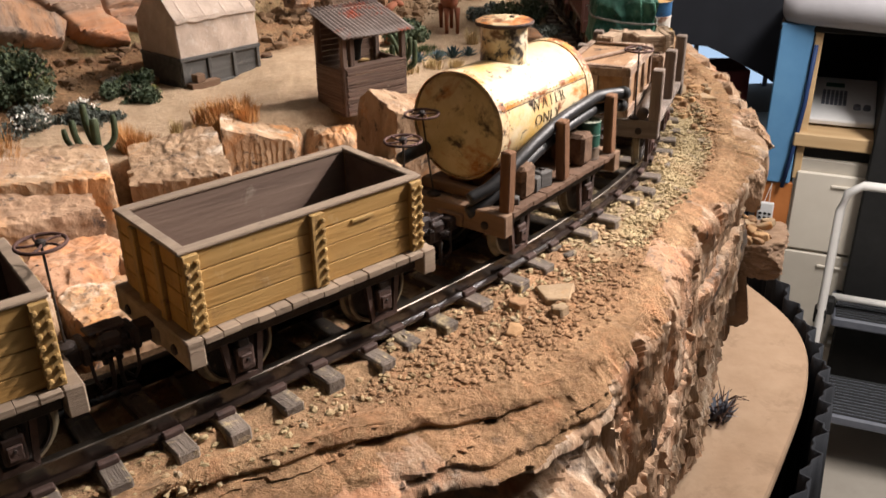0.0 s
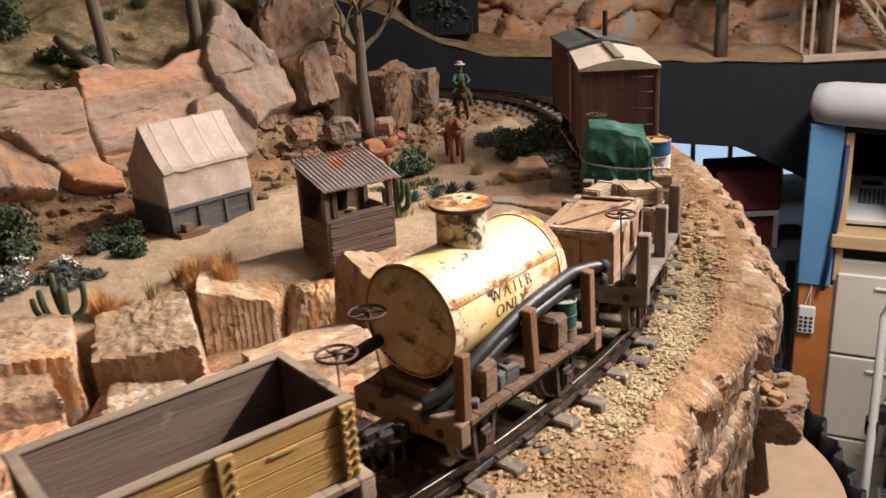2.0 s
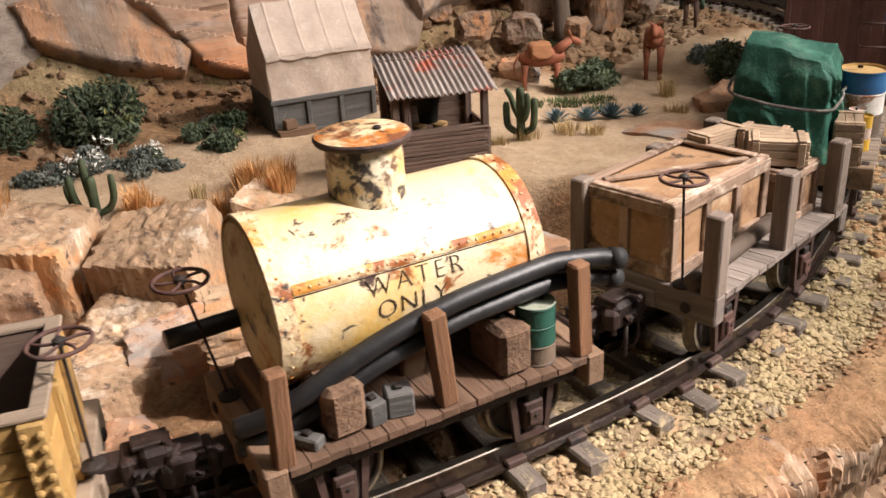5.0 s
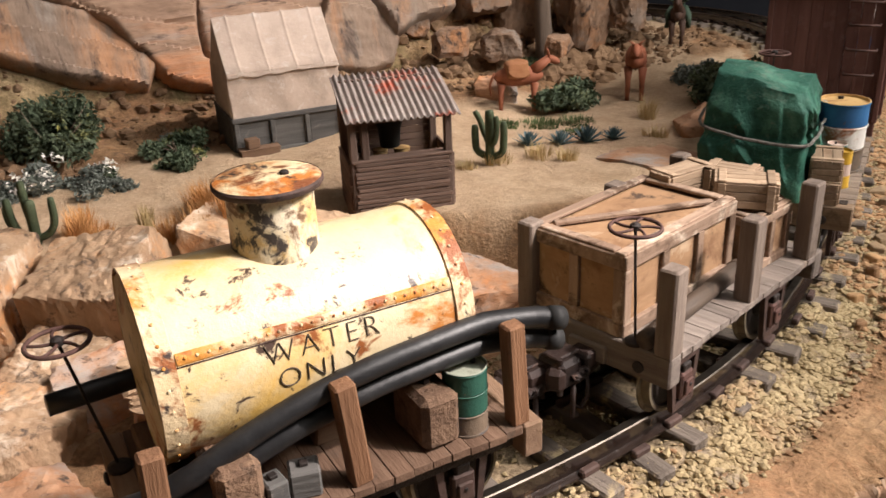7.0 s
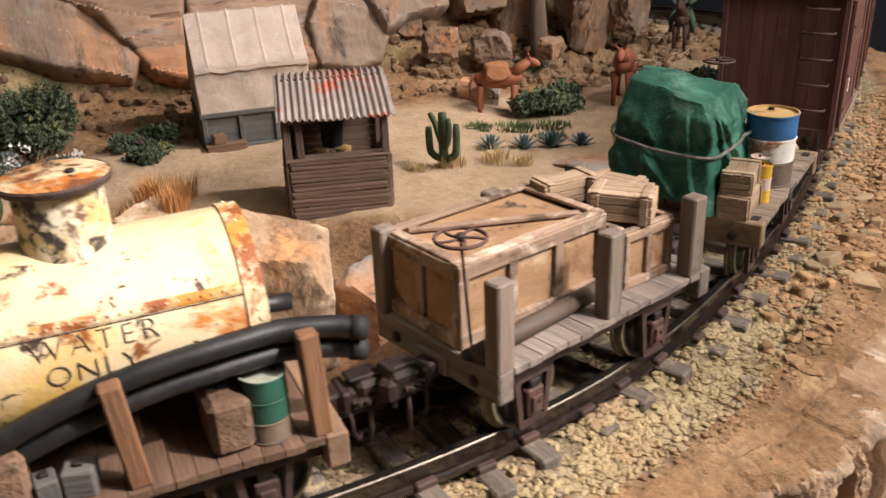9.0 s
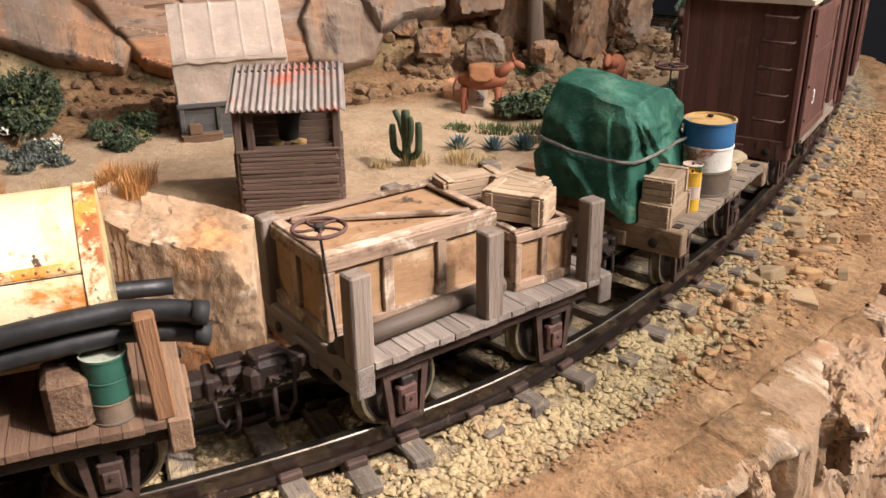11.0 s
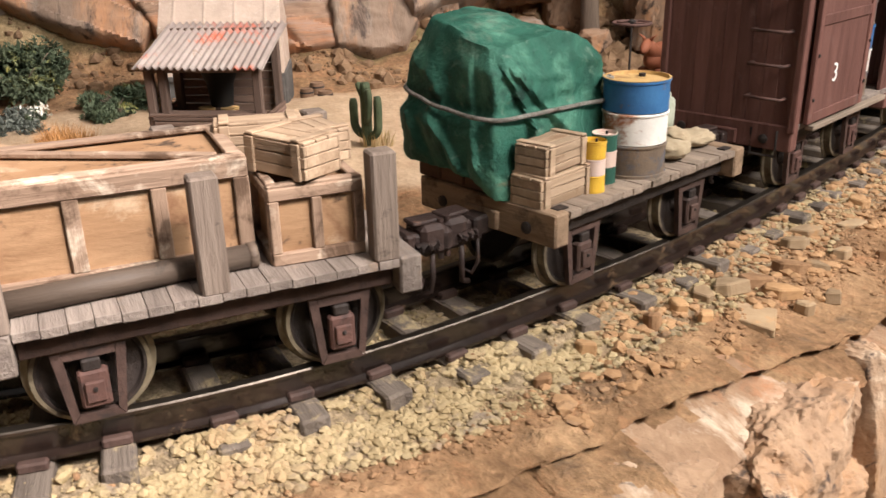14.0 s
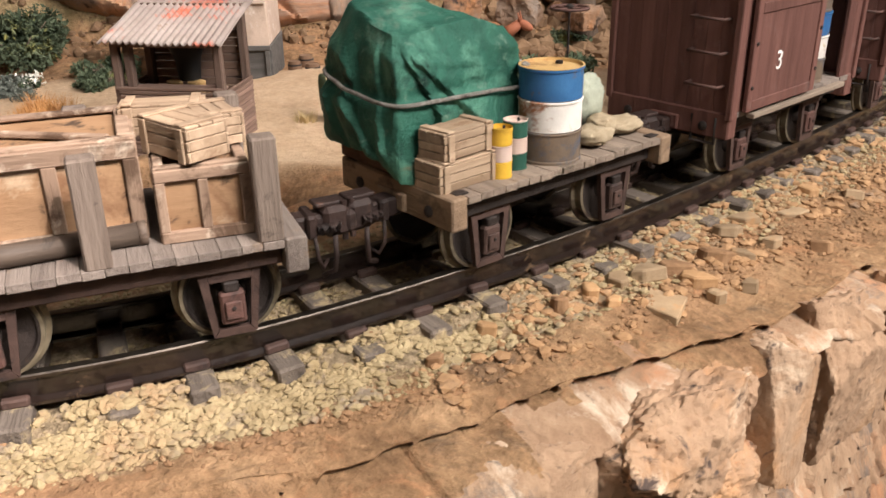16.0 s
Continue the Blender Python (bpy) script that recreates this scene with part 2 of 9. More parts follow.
m_rail = surface("brown_rail_steel", (0.009, 0.006, 0.005), (0.028, 0.017, 0.013), 60, 0.22, 0.10, [((0.15, 0.095, 0.055), 50, 0.60, 0.72)], metal=0.0, spec=0.6, coat=0.6)
m_railtop = surface("polished_rail_head", (0.045, 0.038, 0.032), (0.14, 0.12, 0.10), 60, 0.42, 0.1, [((0.06, 0.05, 0.042), 40, 0.56, 0.70)], metal=0.95)
m_tyre = surface("bare_steel_tyre", (0.11, 0.09, 0.06), (0.27, 0.23, 0.16), 120, 0.5, 0.2, [((0.05, 0.035, 0.028), 40, 0.5, 0.66)], metal=0.4)
m_tie = surface("grey_tie_wood", (0.085, 0.067, 0.054), (0.205, 0.168, 0.138), 110, 0.85, 0.8, [((0.42, 0.33, 0.19), 60, 0.54, 0.66), ((0.05, 0.04, 0.034), 90, 0.58, 0.70)], GRAINY, vary=0.4)
m_hose = surface("black_rubber_hose", (0.007, 0.007, 0.008), (0.020, 0.020, 0.021), 120, 0.46, 0.15, spec=0.5)
m_tarp = surface("green_tarpaulin", (0.010, 0.060, 0.041), (0.030, 0.130, 0.090), 70, 0.62, 0.9, [((0.10, 0.27, 0.19), 24, 0.50, 0.68), ((0.004, 0.026, 0.018), 34, 0.54, 0.70), ((0.15, 0.20, 0.15), 16, 0.57, 0.72), ((0.12, 0.20, 0.15), 110, 0.60, 0.70), ((0.20, 0.13, 0.07), 30, 0.64, 0.74)], fine=6.0)
m_rope = surface("grey_rope", (0.17, 0.16, 0.14), (0.44, 0.42, 0.38), 420, 0.9, 1.0, [((0.12, 0.10, 0.08), 120, 0.55, 0.68)])
m_blue = surface("blue_drum_paint", (0.025, 0.095, 0.24), (0.05, 0.17, 0.37), 70, 0.5, 0.2, [((0.16, 0.10, 0.055), 46, 0.57, 0.66)])
m_white = surface("white_drum_paint", (0.55, 0.52, 0.48), (0.75, 0.72, 0.67), 70, 0.55, 0.2, [((0.30, 0.12, 0.06), 42, 0.52, 0.62), ((0.42, 0.31, 0.06), 60, 0.60, 0.68)])
m_bluerust = surface("rusted_drum_base", (0.09, 0.07, 0.055), (0.20, 0.145, 0.10), 60, 0.65, 0.3, [((0.055, 0.085, 0.13), 35, 0.52, 0.66)])
m_drumtop = surface("rusty_drum_lid", (0.42, 0.25, 0.09), (0.58, 0.40, 0.18), 60, 0.6, 0.3, [((0.22, 0.10, 0.04), 50, 0.55, 0.7)])
m_yellow = surface("yellow_tin", (0.50, 0.29, 0.03), (0.66, 0.41, 0.05), 80, 0.5, 0.2, [((0.30, 0.15, 0.04), 90, 0.56, 0.70)])
m_pinkband = surface("faded_label_band", (0.55, 0.40, 0.33), (0.66, 0.52, 0.45), 80, 0.6, 0.15)
m_dgreen = surface("dark_green_tin", (0.015, 0.06, 0.045), (0.03, 0.10, 0.07), 80, 0.5, 0.2, [((0.15, 0.09, 0.05), 60, 0.62, 0.72)])
m_sack = surface("beige_sackcloth", (0.304, 0.236, 0.149), (0.409, 0.336, 0.231), 160, 0.9, 0.5)
m_moss = surface("grey_green_cloth", (0.22, 0.24, 0.19), (0.36, 0.38, 0.30), 60, 0.85, 0.4, [((0.10, 0.10, 0.07), 50, 0.6, 0.72)])
m_boxred = surface("boxcar_red_board", (0.090, 0.038, 0.030), (0.172, 0.080, 0.064), 130, 0.72, 0.5, [((0.28, 0.16, 0.135), 60, 0.58, 0.76), ((0.05, 0.025, 0.022), 60, 0.6, 0.74)], GRAINZ, vary=0.25)
m_roofcv = surface("pale_roof_canvas", (0.42, 0.33, 0.26), (0.56, 0.46, 0.37), 60, 0.9, 0.3, [((0.28, 0.2, 0.15), 40, 0.6, 0.76)])
m_darkroof = surface("dark_roof_felt", (0.055, 0.055, 0.05), (0.12, 0.12, 0.11), 60, 0.85, 0.3)
m_corr = surface("corrugated_roof_iron", (0.23, 0.18, 0.16), (0.38, 0.325, 0.295), 40, 0.6, 0.3, [((0.55, 0.13, 0.07), 15, 0.58, 0.66), ((0.24, 0.15, 0.11), 40, 0.6, 0.72)], metal=0.15)
m_shed = surface("shed_board", (0.12, 0.075, 0.055), (0.24, 0.16, 0.125), 130, 0.85, 0.6, [((0.34, 0.26, 0.21), 90, 0.62, 0.74)], GRAINX, vary=0.4)
m_shedz = surface("shed_post", (0.10, 0.065, 0.05), (0.21, 0.145, 0.115), 130, 0.85, 0.6, [], GRAINZ, vary=0.3)
m_tent = surface("tent_canvas", (0.420, 0.326, 0.261), (0.550, 0.444, 0.365), 40, 0.92, 0.4, [((0.36, 0.29, 0.235), 18, 0.54, 0.74), ((0.60, 0.53, 0.47), 60, 0.56, 0.70)])
m_tentwood = surface("tent_frame_wood", (0.061, 0.059, 0.056), (0.137, 0.130, 0.122), 120, 0.85, 0.5, [((0.28, 0.24, 0.2), 50, 0.6, 0.74)], GRAINX)
m_leaf = surface("bush_leaf", (0.038, 0.061, 0.033), (0.112, 0.142, 0.083), 60, 0.7, 0.1, [((0.25, 0.24, 0.07), 22, 0.56, 0.66)])
m_leafgrey = surface("grey_sage_leaf", (0.09, 0.105, 0.09), (0.19, 0.21, 0.18), 60, 0.75, 0.1)
m_agave = surface("blue_agave_leaf", (0.07, 0.125, 0.14), (0.14, 0.21, 0.23), 60, 0.6, 0.1)
m_cactus = surface("cactus_skin", (0.030, 0.048, 0.022), (0.085, 0.105, 0.055), 90, 0.7, 0.5, [((0.17, 0.15, 0.08), 50, 0.6, 0.75)])
m_drygrass = surface("dry_orange_grass", (0.42, 0.19, 0.06), (0.66, 0.37, 0.15), 60, 0.85, 0.1)
m_strawgrass = surface("straw_grass", (0.42, 0.30, 0.13), (0.55, 0.42, 0.22), 60, 0.85, 0.1)
m_greengrass = surface("green_grass", (0.05, 0.08, 0.028), (0.12, 0.15, 0.06), 60, 0.85, 0.1)
m_flower = surface("white_blossom", (0.68, 0.66, 0.58), (0.82, 0.80, 0.74), 60, 0.8, 0.1)
m_bark = surface("grey_brown_bark", (0.095, 0.068, 0.050), (0.225, 0.170, 0.130), 80, 0.9, 0.9, [], GRAINZ)
m_hide = surface("red_brown_figurine", (0.20, 0.062, 0.03), (0.30, 0.11, 0.06), 60, 0.7, 0.2)
m_horse = surface("dark_brown_figurine", (0.04, 0.022, 0.016), (0.09, 0.05, 0.035), 60, 0.7, 0.2)
m_green_fig = surface("dull_green_figurine", (0.04, 0.07, 0.05), (0.08, 0.12, 0.085), 60, 0.8, 0.2)
m_packcloth = surface("brown_pack_cloth", (0.24, 0.10, 0.045), (0.34, 0.16, 0.075), 60, 0.9, 0.3)
m_navy = surface("dark_navy_fascia", (0.008, 0.0095, 0.014), (0.013, 0.015, 0.021), 12, 0.7, 0.1, vary=0.05)
m_concrete = surface("grey_concrete_floor", (0.26, 0.235, 0.20), (0.34, 0.31, 0.27), 6, 0.75, 0.1, [((0.2, 0.18, 0.15), 3, 0.55, 0.8)])
m_ledge = surface("brown_board_ledge", (0.26, 0.17, 0.105), (0.36, 0.25, 0.165), 20, 0.85, 0.2, [((0.2, 0.13, 0.08), 14, 0.55, 0.75)])
m_wall = surface("dull_room_wall", (0.20, 0.185, 0.17), (0.24, 0.225, 0.21), 4, 0.85, 0.05)
m_ceil = surface("dark_ceiling_board", (0.07, 0.065, 0.06), (0.09, 0.085, 0.08), 4, 0.9, 0.05)
m_beige = surface("beige_cabinet_enamel", (0.560, 0.510, 0.430), (0.630, 0.580, 0.500), 8, 0.5, 0.05)
m_whitetube = surface("white_enamel_tube", (0.72, 0.70, 0.67), (0.80, 0.78, 0.75), 30, 0.35, 0.05, spec=0.5)
m_rubber = surface("ribbed_black_rubber", (0.015, 0.016, 0.018), (0.03, 0.032, 0.034), 60, 0.65, 0.2)
m_greyplastic = surface("grey_plastic", (0.10, 0.11, 0.14), (0.15, 0.16, 0.19), 30, 0.5, 0.1)
m_bluepanel = surface("light_blue_panel", (0.10, 0.26, 0.48), (0.14, 0.33, 0.56), 10, 0.55, 0.05)
m_darkblue = surface("dark_blue_strap", (0.012, 0.03, 0.10), (0.02, 0.05, 0.15), 20, 0.6, 0.1)
m_orangeboard = surface("orange_painted_board", (0.42, 0.14, 0.035), (0.55, 0.20, 0.06), 14, 0.6, 0.1)
m_pine = surface("pine_board", (0.52, 0.34, 0.17), (0.64, 0.45, 0.25), 50, 0.6, 0.1, [], GRAINX)
m_padding = surface("pale_grey_padding", (0.425, 0.416, 0.442), (0.510, 0.501, 0.527), 18, 0.85, 0.2)
m_cloth = surface("black_skirt_cloth", (0.008, 0.009, 0.012), (0.018, 0.02, 0.025), 40, 0.85, 0.3)
m_paper = surface("white_paper", (0.66, 0.66, 0.66), (0.74, 0.74, 0.74), 30, 0.7, 0.02)
m_black = surface("matt_black", (0.012, 0.012, 0.012), (0.02, 0.02, 0.02), 40, 0.7, 0.05)
m_maroon = surface("maroon_crate_board", (0.180, 0.040, 0.050), (0.260, 0.070, 0.080), 20, 0.6, 0.1)
m_ink = surface("black_lettering", (0.030, 0.026, 0.020), (0.13, 0.10, 0.07), 200, 0.8, 0.1)
m_numwhite = surface("white_lettering", (0.62, 0.60, 0.57), (0.74, 0.72, 0.69), 200, 0.8, 0.1)
m_timber = surface("raw_timber", (0.38, 0.29, 0.20), (0.52, 0.42, 0.31), 60, 0.85, 0.2)
m_tank = surface("cream_tank_paint", (0.57, 0.445, 0.255), (0.76, 0.640, 0.430), 26, 0.38, 0.4, [((0.70, 0.44, 0.12), 11, 0.50, 0.64), ((0.48, 0.18, 0.04), 14, 0.55, 0.62), ((0.26, 0.085, 0.025), 32, 0.575, 0.63), ((0.06, 0.035, 0.025), 75, 0.60, 0.65)], spec=0.55, vary=0.0, fine=6)
m_tankrust = surface("rusted_tank_band", (0.56, 0.42, 0.23), (0.76, 0.62, 0.41), 45, 0.5, 0.5, [((0.55, 0.24, 0.05), 22, 0.46, 0.56), ((0.27, 0.085, 0.025), 38, 0.50, 0.58), ((0.05, 0.035, 0.03), 90, 0.59, 0.66)], vary=0.0)
m_dome = surface("dirty_dome_paint", (0.58, 0.49, 0.31), (0.80, 0.71, 0.54), 30, 0.42, 0.4, [((0.55, 0.36, 0.12), 22, 0.52, 0.66), ((0.16, 0.09, 0.05), 42, 0.54, 0.61), ((0.05, 0.04, 0.035), 64, 0.545, 0.60)], spec=0.5, vary=0.0)
m_lid = surface("rusty_lid", (0.50, 0.38, 0.20), (0.72, 0.60, 0.40), 40, 0.5, 0.6, [((0.42, 0.15, 0.035), 30, 0.46, 0.57), ((0.17, 0.060, 0.025), 44, 0.50, 0.59), ((0.04, 0.03, 0.025), 60, 0.58, 0.66)], vary=0.0)
m_tankend = surface("dirty_tank_end", (0.36, 0.27, 0.12), (0.62, 0.52, 0.29), 30, 0.6, 0.4, [((0.34, 0.13, 0.035), 15, 0.49, 0.60), ((0.06, 0.045, 0.035), 40, 0.55, 0.66)], vary=0.0)


def ground_material():
    """Dirt, pale road sand, yellowish ballast and dull moss, by the mesh's own zones."""
    m = bpy.data.materials.new("layout_ground")
    m.use_nodes = True
    nt = m.node_tree
    bsdf = nt.nodes["Principled BSDF"]
    v = nt.nodes.new("ShaderNodeTexCoord").outputs["Object"]
    zone = {}
    for k in ("road", "ballast", "moss"):
        a = nt.nodes.new("ShaderNodeAttribute")
        a.attribute_name = k
        zone[k] = a.outputs["Fac"]
    n1, n2, n3 = noise_tex(nt, v, 22, 8, 0.68), noise_tex(nt, v, 160, 6, 0.7), noise_tex(nt, v, 7, 4, 0.6, 0.5)
    n4, n5 = noise_tex(nt, v, 480, 4, 0.75), noise_tex(nt, v, 34, 6, 0.7, 0.8)
    dirt = ramp(nt, n1, [(0.32, (0.200, 0.117, 0.062)), (0.5, (0.330, 0.198, 0.106)), (0.68, (0.465, 0.297, 0.166))])
    dirt = mix_col(nt, ramp(nt, n3, [(0.52, (0, 0, 0)), (0.7, (1, 1, 1))]), dirt, (0.385, 0.218, 0.119))
    dirt = mix_col(nt, ramp(nt, n5, [(0.53, (0, 0, 0)), (0.68, (0.8, 0.8, 0.8))]), dirt, (0.43, 0.220, 0.112))
    dirt = mix_col(nt, ramp(nt, n5, [(0.30, (0.75, 0.75, 0.75)), (0.42, (0, 0, 0))]), dirt, (0.17, 0.118, 0.078))
    road = ramp(nt, n1, [(0.3, (0.46, 0.325, 0.205)), (0.7, (0.60, 0.45, 0.305))])
    ball = ramp(nt, n2, [(0.3, (0.20, 0.15, 0.093)), (0.7, (0.42, 0.325, 0.21))])
    moss = ramp(nt, n1, [(0.33, (0.145, 0.118, 0.055)), (0.5, (0.31, 0.228, 0.122)), (0.66, (0.46, 0.342, 0.195))])
    col = mix_col(nt, zone["road"], dirt, road)
    col = mix_col(nt, zone["ballast"], col, ball)
    col = mix_col(nt, zone["moss"], col, moss)
    col = mix_col(nt, calc(nt, "SUBTRACT", 0.72, calc(nt, "MULTIPLY", zone["road"], 0.42)), col, ramp(nt, n2, [(0.3, (0.42, 0.42, 0.42)), (0.7, (1.35, 1.35, 1.35))]), "MULTIPLY")
    nt.links.new(col, bsdf.inputs["Base Color"])
    bsdf.inputs["Roughness"].default_value, bsdf.inputs["Specular IOR Level"].default_value = 0.95, 0.15
    b = nt.nodes.new("ShaderNodeBump")
    b.inputs["Strength"].default_value, b.inputs["Distance"].default_value = 1.0, 0.004
    nt.links.new(calc(nt, "ADD", calc(nt, "ADD", n1, calc(nt, "MULTIPLY", n5, 0.7)), calc(nt, "ADD", calc(nt, "MULTIPLY", n2, 0.75), calc(nt, "MULTIPLY", n4, 0.35))), b.inputs["Height"])
    nt.links.new(b.outputs[0], bsdf.inputs["Normal"])
    return m


m_ground = ground_material()


# ---------------------------------------------------------------- mesh tools
def link_mesh(name, me, mat, parent=None, label="", m=None):
    ob = new(name, me)
    if mat and not me.materials:
        me.materials.append(mat)
    if parent:
        ob.parent = parent
    if m is not None:
        ob.matrix_basis = m
    if label:
        ob["label"] = label
    return ob


def part(name, bm, mat, parent=None, label="", m=None, smooth=False):
    me = bpy.data.meshes.new(name)
    bm.to_mesh(me)
    bm.free()
    if smooth:
        me.polygons.foreach_set("use_smooth", [True] * len(me.polygons))
    return link_mesh(name, me, mat, parent, label, m)


def thing(name, label, category, m=Matrix(), group="", kind=""):
    ob = new(name)
    ob.empty_display_size = 0.02
    ob.matrix_basis = m
    return tagged(ob, label, category, group, kind)


BOXES = {}


def box(name, parent, mat, at, size, rot=(0, 0, 0), bev=0.0007, label=""):
    """A bevelled block; alike blocks share one mesh."""
    key = (tuple(round(s, 5) for s in size), bev, mat.name)
    me = BOXES.get(key)
    if me is None:
        bm = bmesh.new()
        bmesh.ops.create_cube(bm, size=1, matrix=Matrix.Diagonal((*size, 1)))
        if bev:
            bmesh.ops.bevel(bm, geom=bm.edges[:], offset=min(bev, min(size) * 0.3), segments=1, affect="EDGES")
        me = bpy.data.meshes.new(name)
        bm.to_mesh(me)
        bm.free()
        BOXES[key] = me
    return link_mesh(name, me, mat, parent, label, pose(*at, *rot))


def lathe_bm(profile, segs=32, cap=True):
    bm = bmesh.new()
    rings = []
    for r, z in profile:
        rings.append([bm.verts.new((r * math.cos(2 * math.pi * k / segs), r * math.sin(2 * math.pi * k / segs), z)) for k in range(segs)])
    for a, b in zip(rings, rings[1:]):
        for k in range(segs):
            bm.faces.new((a[k], a[(k + 1) % segs], b[(k + 1) % segs], b[k]))
    if cap:
        bm.faces.new(rings[0][::-1])
        bm.faces.new(rings[-1])
    return bm


def lathe(name, parent, mat, profile, m, segs=32, cap=True, label="", smooth=True):
    bm = lathe_bm(profile, segs, cap)
    me = bpy.data.meshes.new(name)
    bm.to_mesh(me)
    bm.free()
    if smooth:
        me.polygons.foreach_set("use_smooth", [len(p.vertices) == 4 for p in me.polygons])
        me.set_sharp_from_angle(angle=radians(35))
    return link_mesh(name, me, mat, parent, label, m)


def rod_bm(bm, a, b, r, r2=None, segs=10):
    a, b = Vector(a), Vector(b)
    m = Matrix.Translation((a + b) / 2) @ (b - a).to_track_quat("Z", "Y").to_matrix().to_4x4()
    bmesh.ops.create_cone(bm, cap_ends=True, segments=segs, radius1=r, radius2=r if r2 is None else r2, depth=(b - a).length, matrix=m)
    return bm


def rod(name, parent, mat, a, b, r, r2=None, segs=12, label=""):
    return part(name, rod_bm(bmesh.new(), a, b, r, r2, segs), mat, parent, label, smooth=False)


def tube_bm(bm, pts, radii, segs=10, closed=False):
    pts = [Vector(p) for p in pts]
    n = len(pts)
    if not isinstance(radii, (list, tuple)):
        radii = [radii] * n
    rings, up = [], Vector((0.13, 0.21, 0.97))
    for k, p in enumerate(pts):
        t = (pts[(k + 1) % n if closed else min(k + 1, n - 1)] - pts[(k - 1) % n if closed else max(k - 1, 0)]).normalized()
        x = t.cross(up)
        x = x.normalized() if x.length > 1e-4 else Vector((1, 0, 0))
        y = t.cross(x)
        rings.append([bm.verts.new(p + float(radii[k]) * (math.cos(2 * math.pi * j / segs) * x + math.sin(2 * math.pi * j / segs) * y)) for j in range(segs)])
    for k in range(n if closed else n - 1):
        a, b = rings[k], rings[(k + 1) % n]
        for j in range(segs):
            bm.faces.new((a[j], a[(j + 1) % segs], b[(j + 1) % segs], b[j]))
    if not closed:
        bm.faces.new(rings[0])
        bm.faces.new(rings[-1][::-1])
    bmesh.ops.recalc_face_normals(bm, faces=bm.faces[:])
    return bm


def tube(name, parent, mat, pts, radii, segs=10, closed=False, label=""):
    return part(name, tube_bm(bmesh.new(), pts, radii, segs, closed), mat, parent, label, smooth=True)


def grid_mesh(name, verts, rows, cols):
    """A sheet from rows x cols vertices (numpy, rows * cols by 3)."""
    a = np.arange(rows * cols).reshape(rows, cols)
    quads = np.stack([a[:-1, :-1], a[:-1, 1:], a[1:, 1:], a[1:, :-1]], -1).reshape(-1, 4)
    me = bpy.data.meshes.new(name)
    me.from_pydata(verts.tolist(), [], quads.tolist())
    me.polygons.foreach_set("use_smooth", [True] * len(me.polygons))
    return me


def hashed(ix, iy, iz, seed):
    h = np.sin(ix * 127.1 + iy * 311.7 + iz * 74.7 + seed * 19.19) * 43758.5453
    return h - np.floor(h)


def vnoise(x, y, z=0.0, seed=0):
    """Smooth value noise from 0 to 1 on arrays."""
    x, y, z = np.broadcast_arrays(np.asarray(x, float), y, z)
    i, j, k = np.floor(x), np.floor(y), np.floor(z)
    fx, fy, fz = x - i, y - j, z - k
    fx, fy, fz = (f * f * (3 - 2 * f) for f in (fx, fy, fz))
    out = 0
    for a in (0, 1):
        for b in (0, 1):
            for c in (0, 1):
                out = out + hashed(i + a, j + b, k + c, seed) * (fx if a else 1 - fx) * (fy if b else 1 - fy) * (fz if c else 1 - fz)
    return out


def fbm(x, y, z=0.0, seed=0, octaves=4):
    out, amp, f = 0, 0.5, 1.0
    for o in range(octaves):
        out = out + amp * (vnoise(np.asarray(x) * f, np.asarray(y) * f, np.asarray(z) * f, seed + o) - 0.5)
        amp, f = amp * 0.5, f * 2.03
    return out


def cells(x, y, seed=0):
    """Distance to the nearest and next nearest cell point, and the cell's own number."""
    x, y = np.asarray(x, float), np.asarray(y, float)
    i, j = np.floor(x), np.floor(y)
    f1, f2, idn = np.full(x.shape, 9.0), np.full(x.shape, 9.0), np.zeros(x.shape)
    for a in (-1, 0, 1):
        for b in (-1, 0, 1):
            px, py = i + a + hashed(i + a, j + b, 0, seed), j + b + hashed(i + a, j + b, 1, seed)
            d = np.hypot(px - x, py - y)
            near = d < f1
            f2 = np.where(near, f1, np.minimum(f2, d))
            idn = np.where(near, hashed(i + a, j + b, 2, seed), idn)
            f1 = np.where(near, d, f1)
    return f1, f2, idn


def step(x):
    x = np.clip(x, 0, 1)
    return x * x * (3 - 2 * x)


ICO = {}


def ico(sub):
    if sub not in ICO:
        bm = bmesh.new()
        bmesh.ops.create_icosphere(bm, subdivisions=sub, radius=1)
        ICO[sub] = (np.array([v.co[:] for v in bm.verts]), [[v.index for v in f.verts] for f in bm.faces])
        bm.free()
    return ICO[sub]


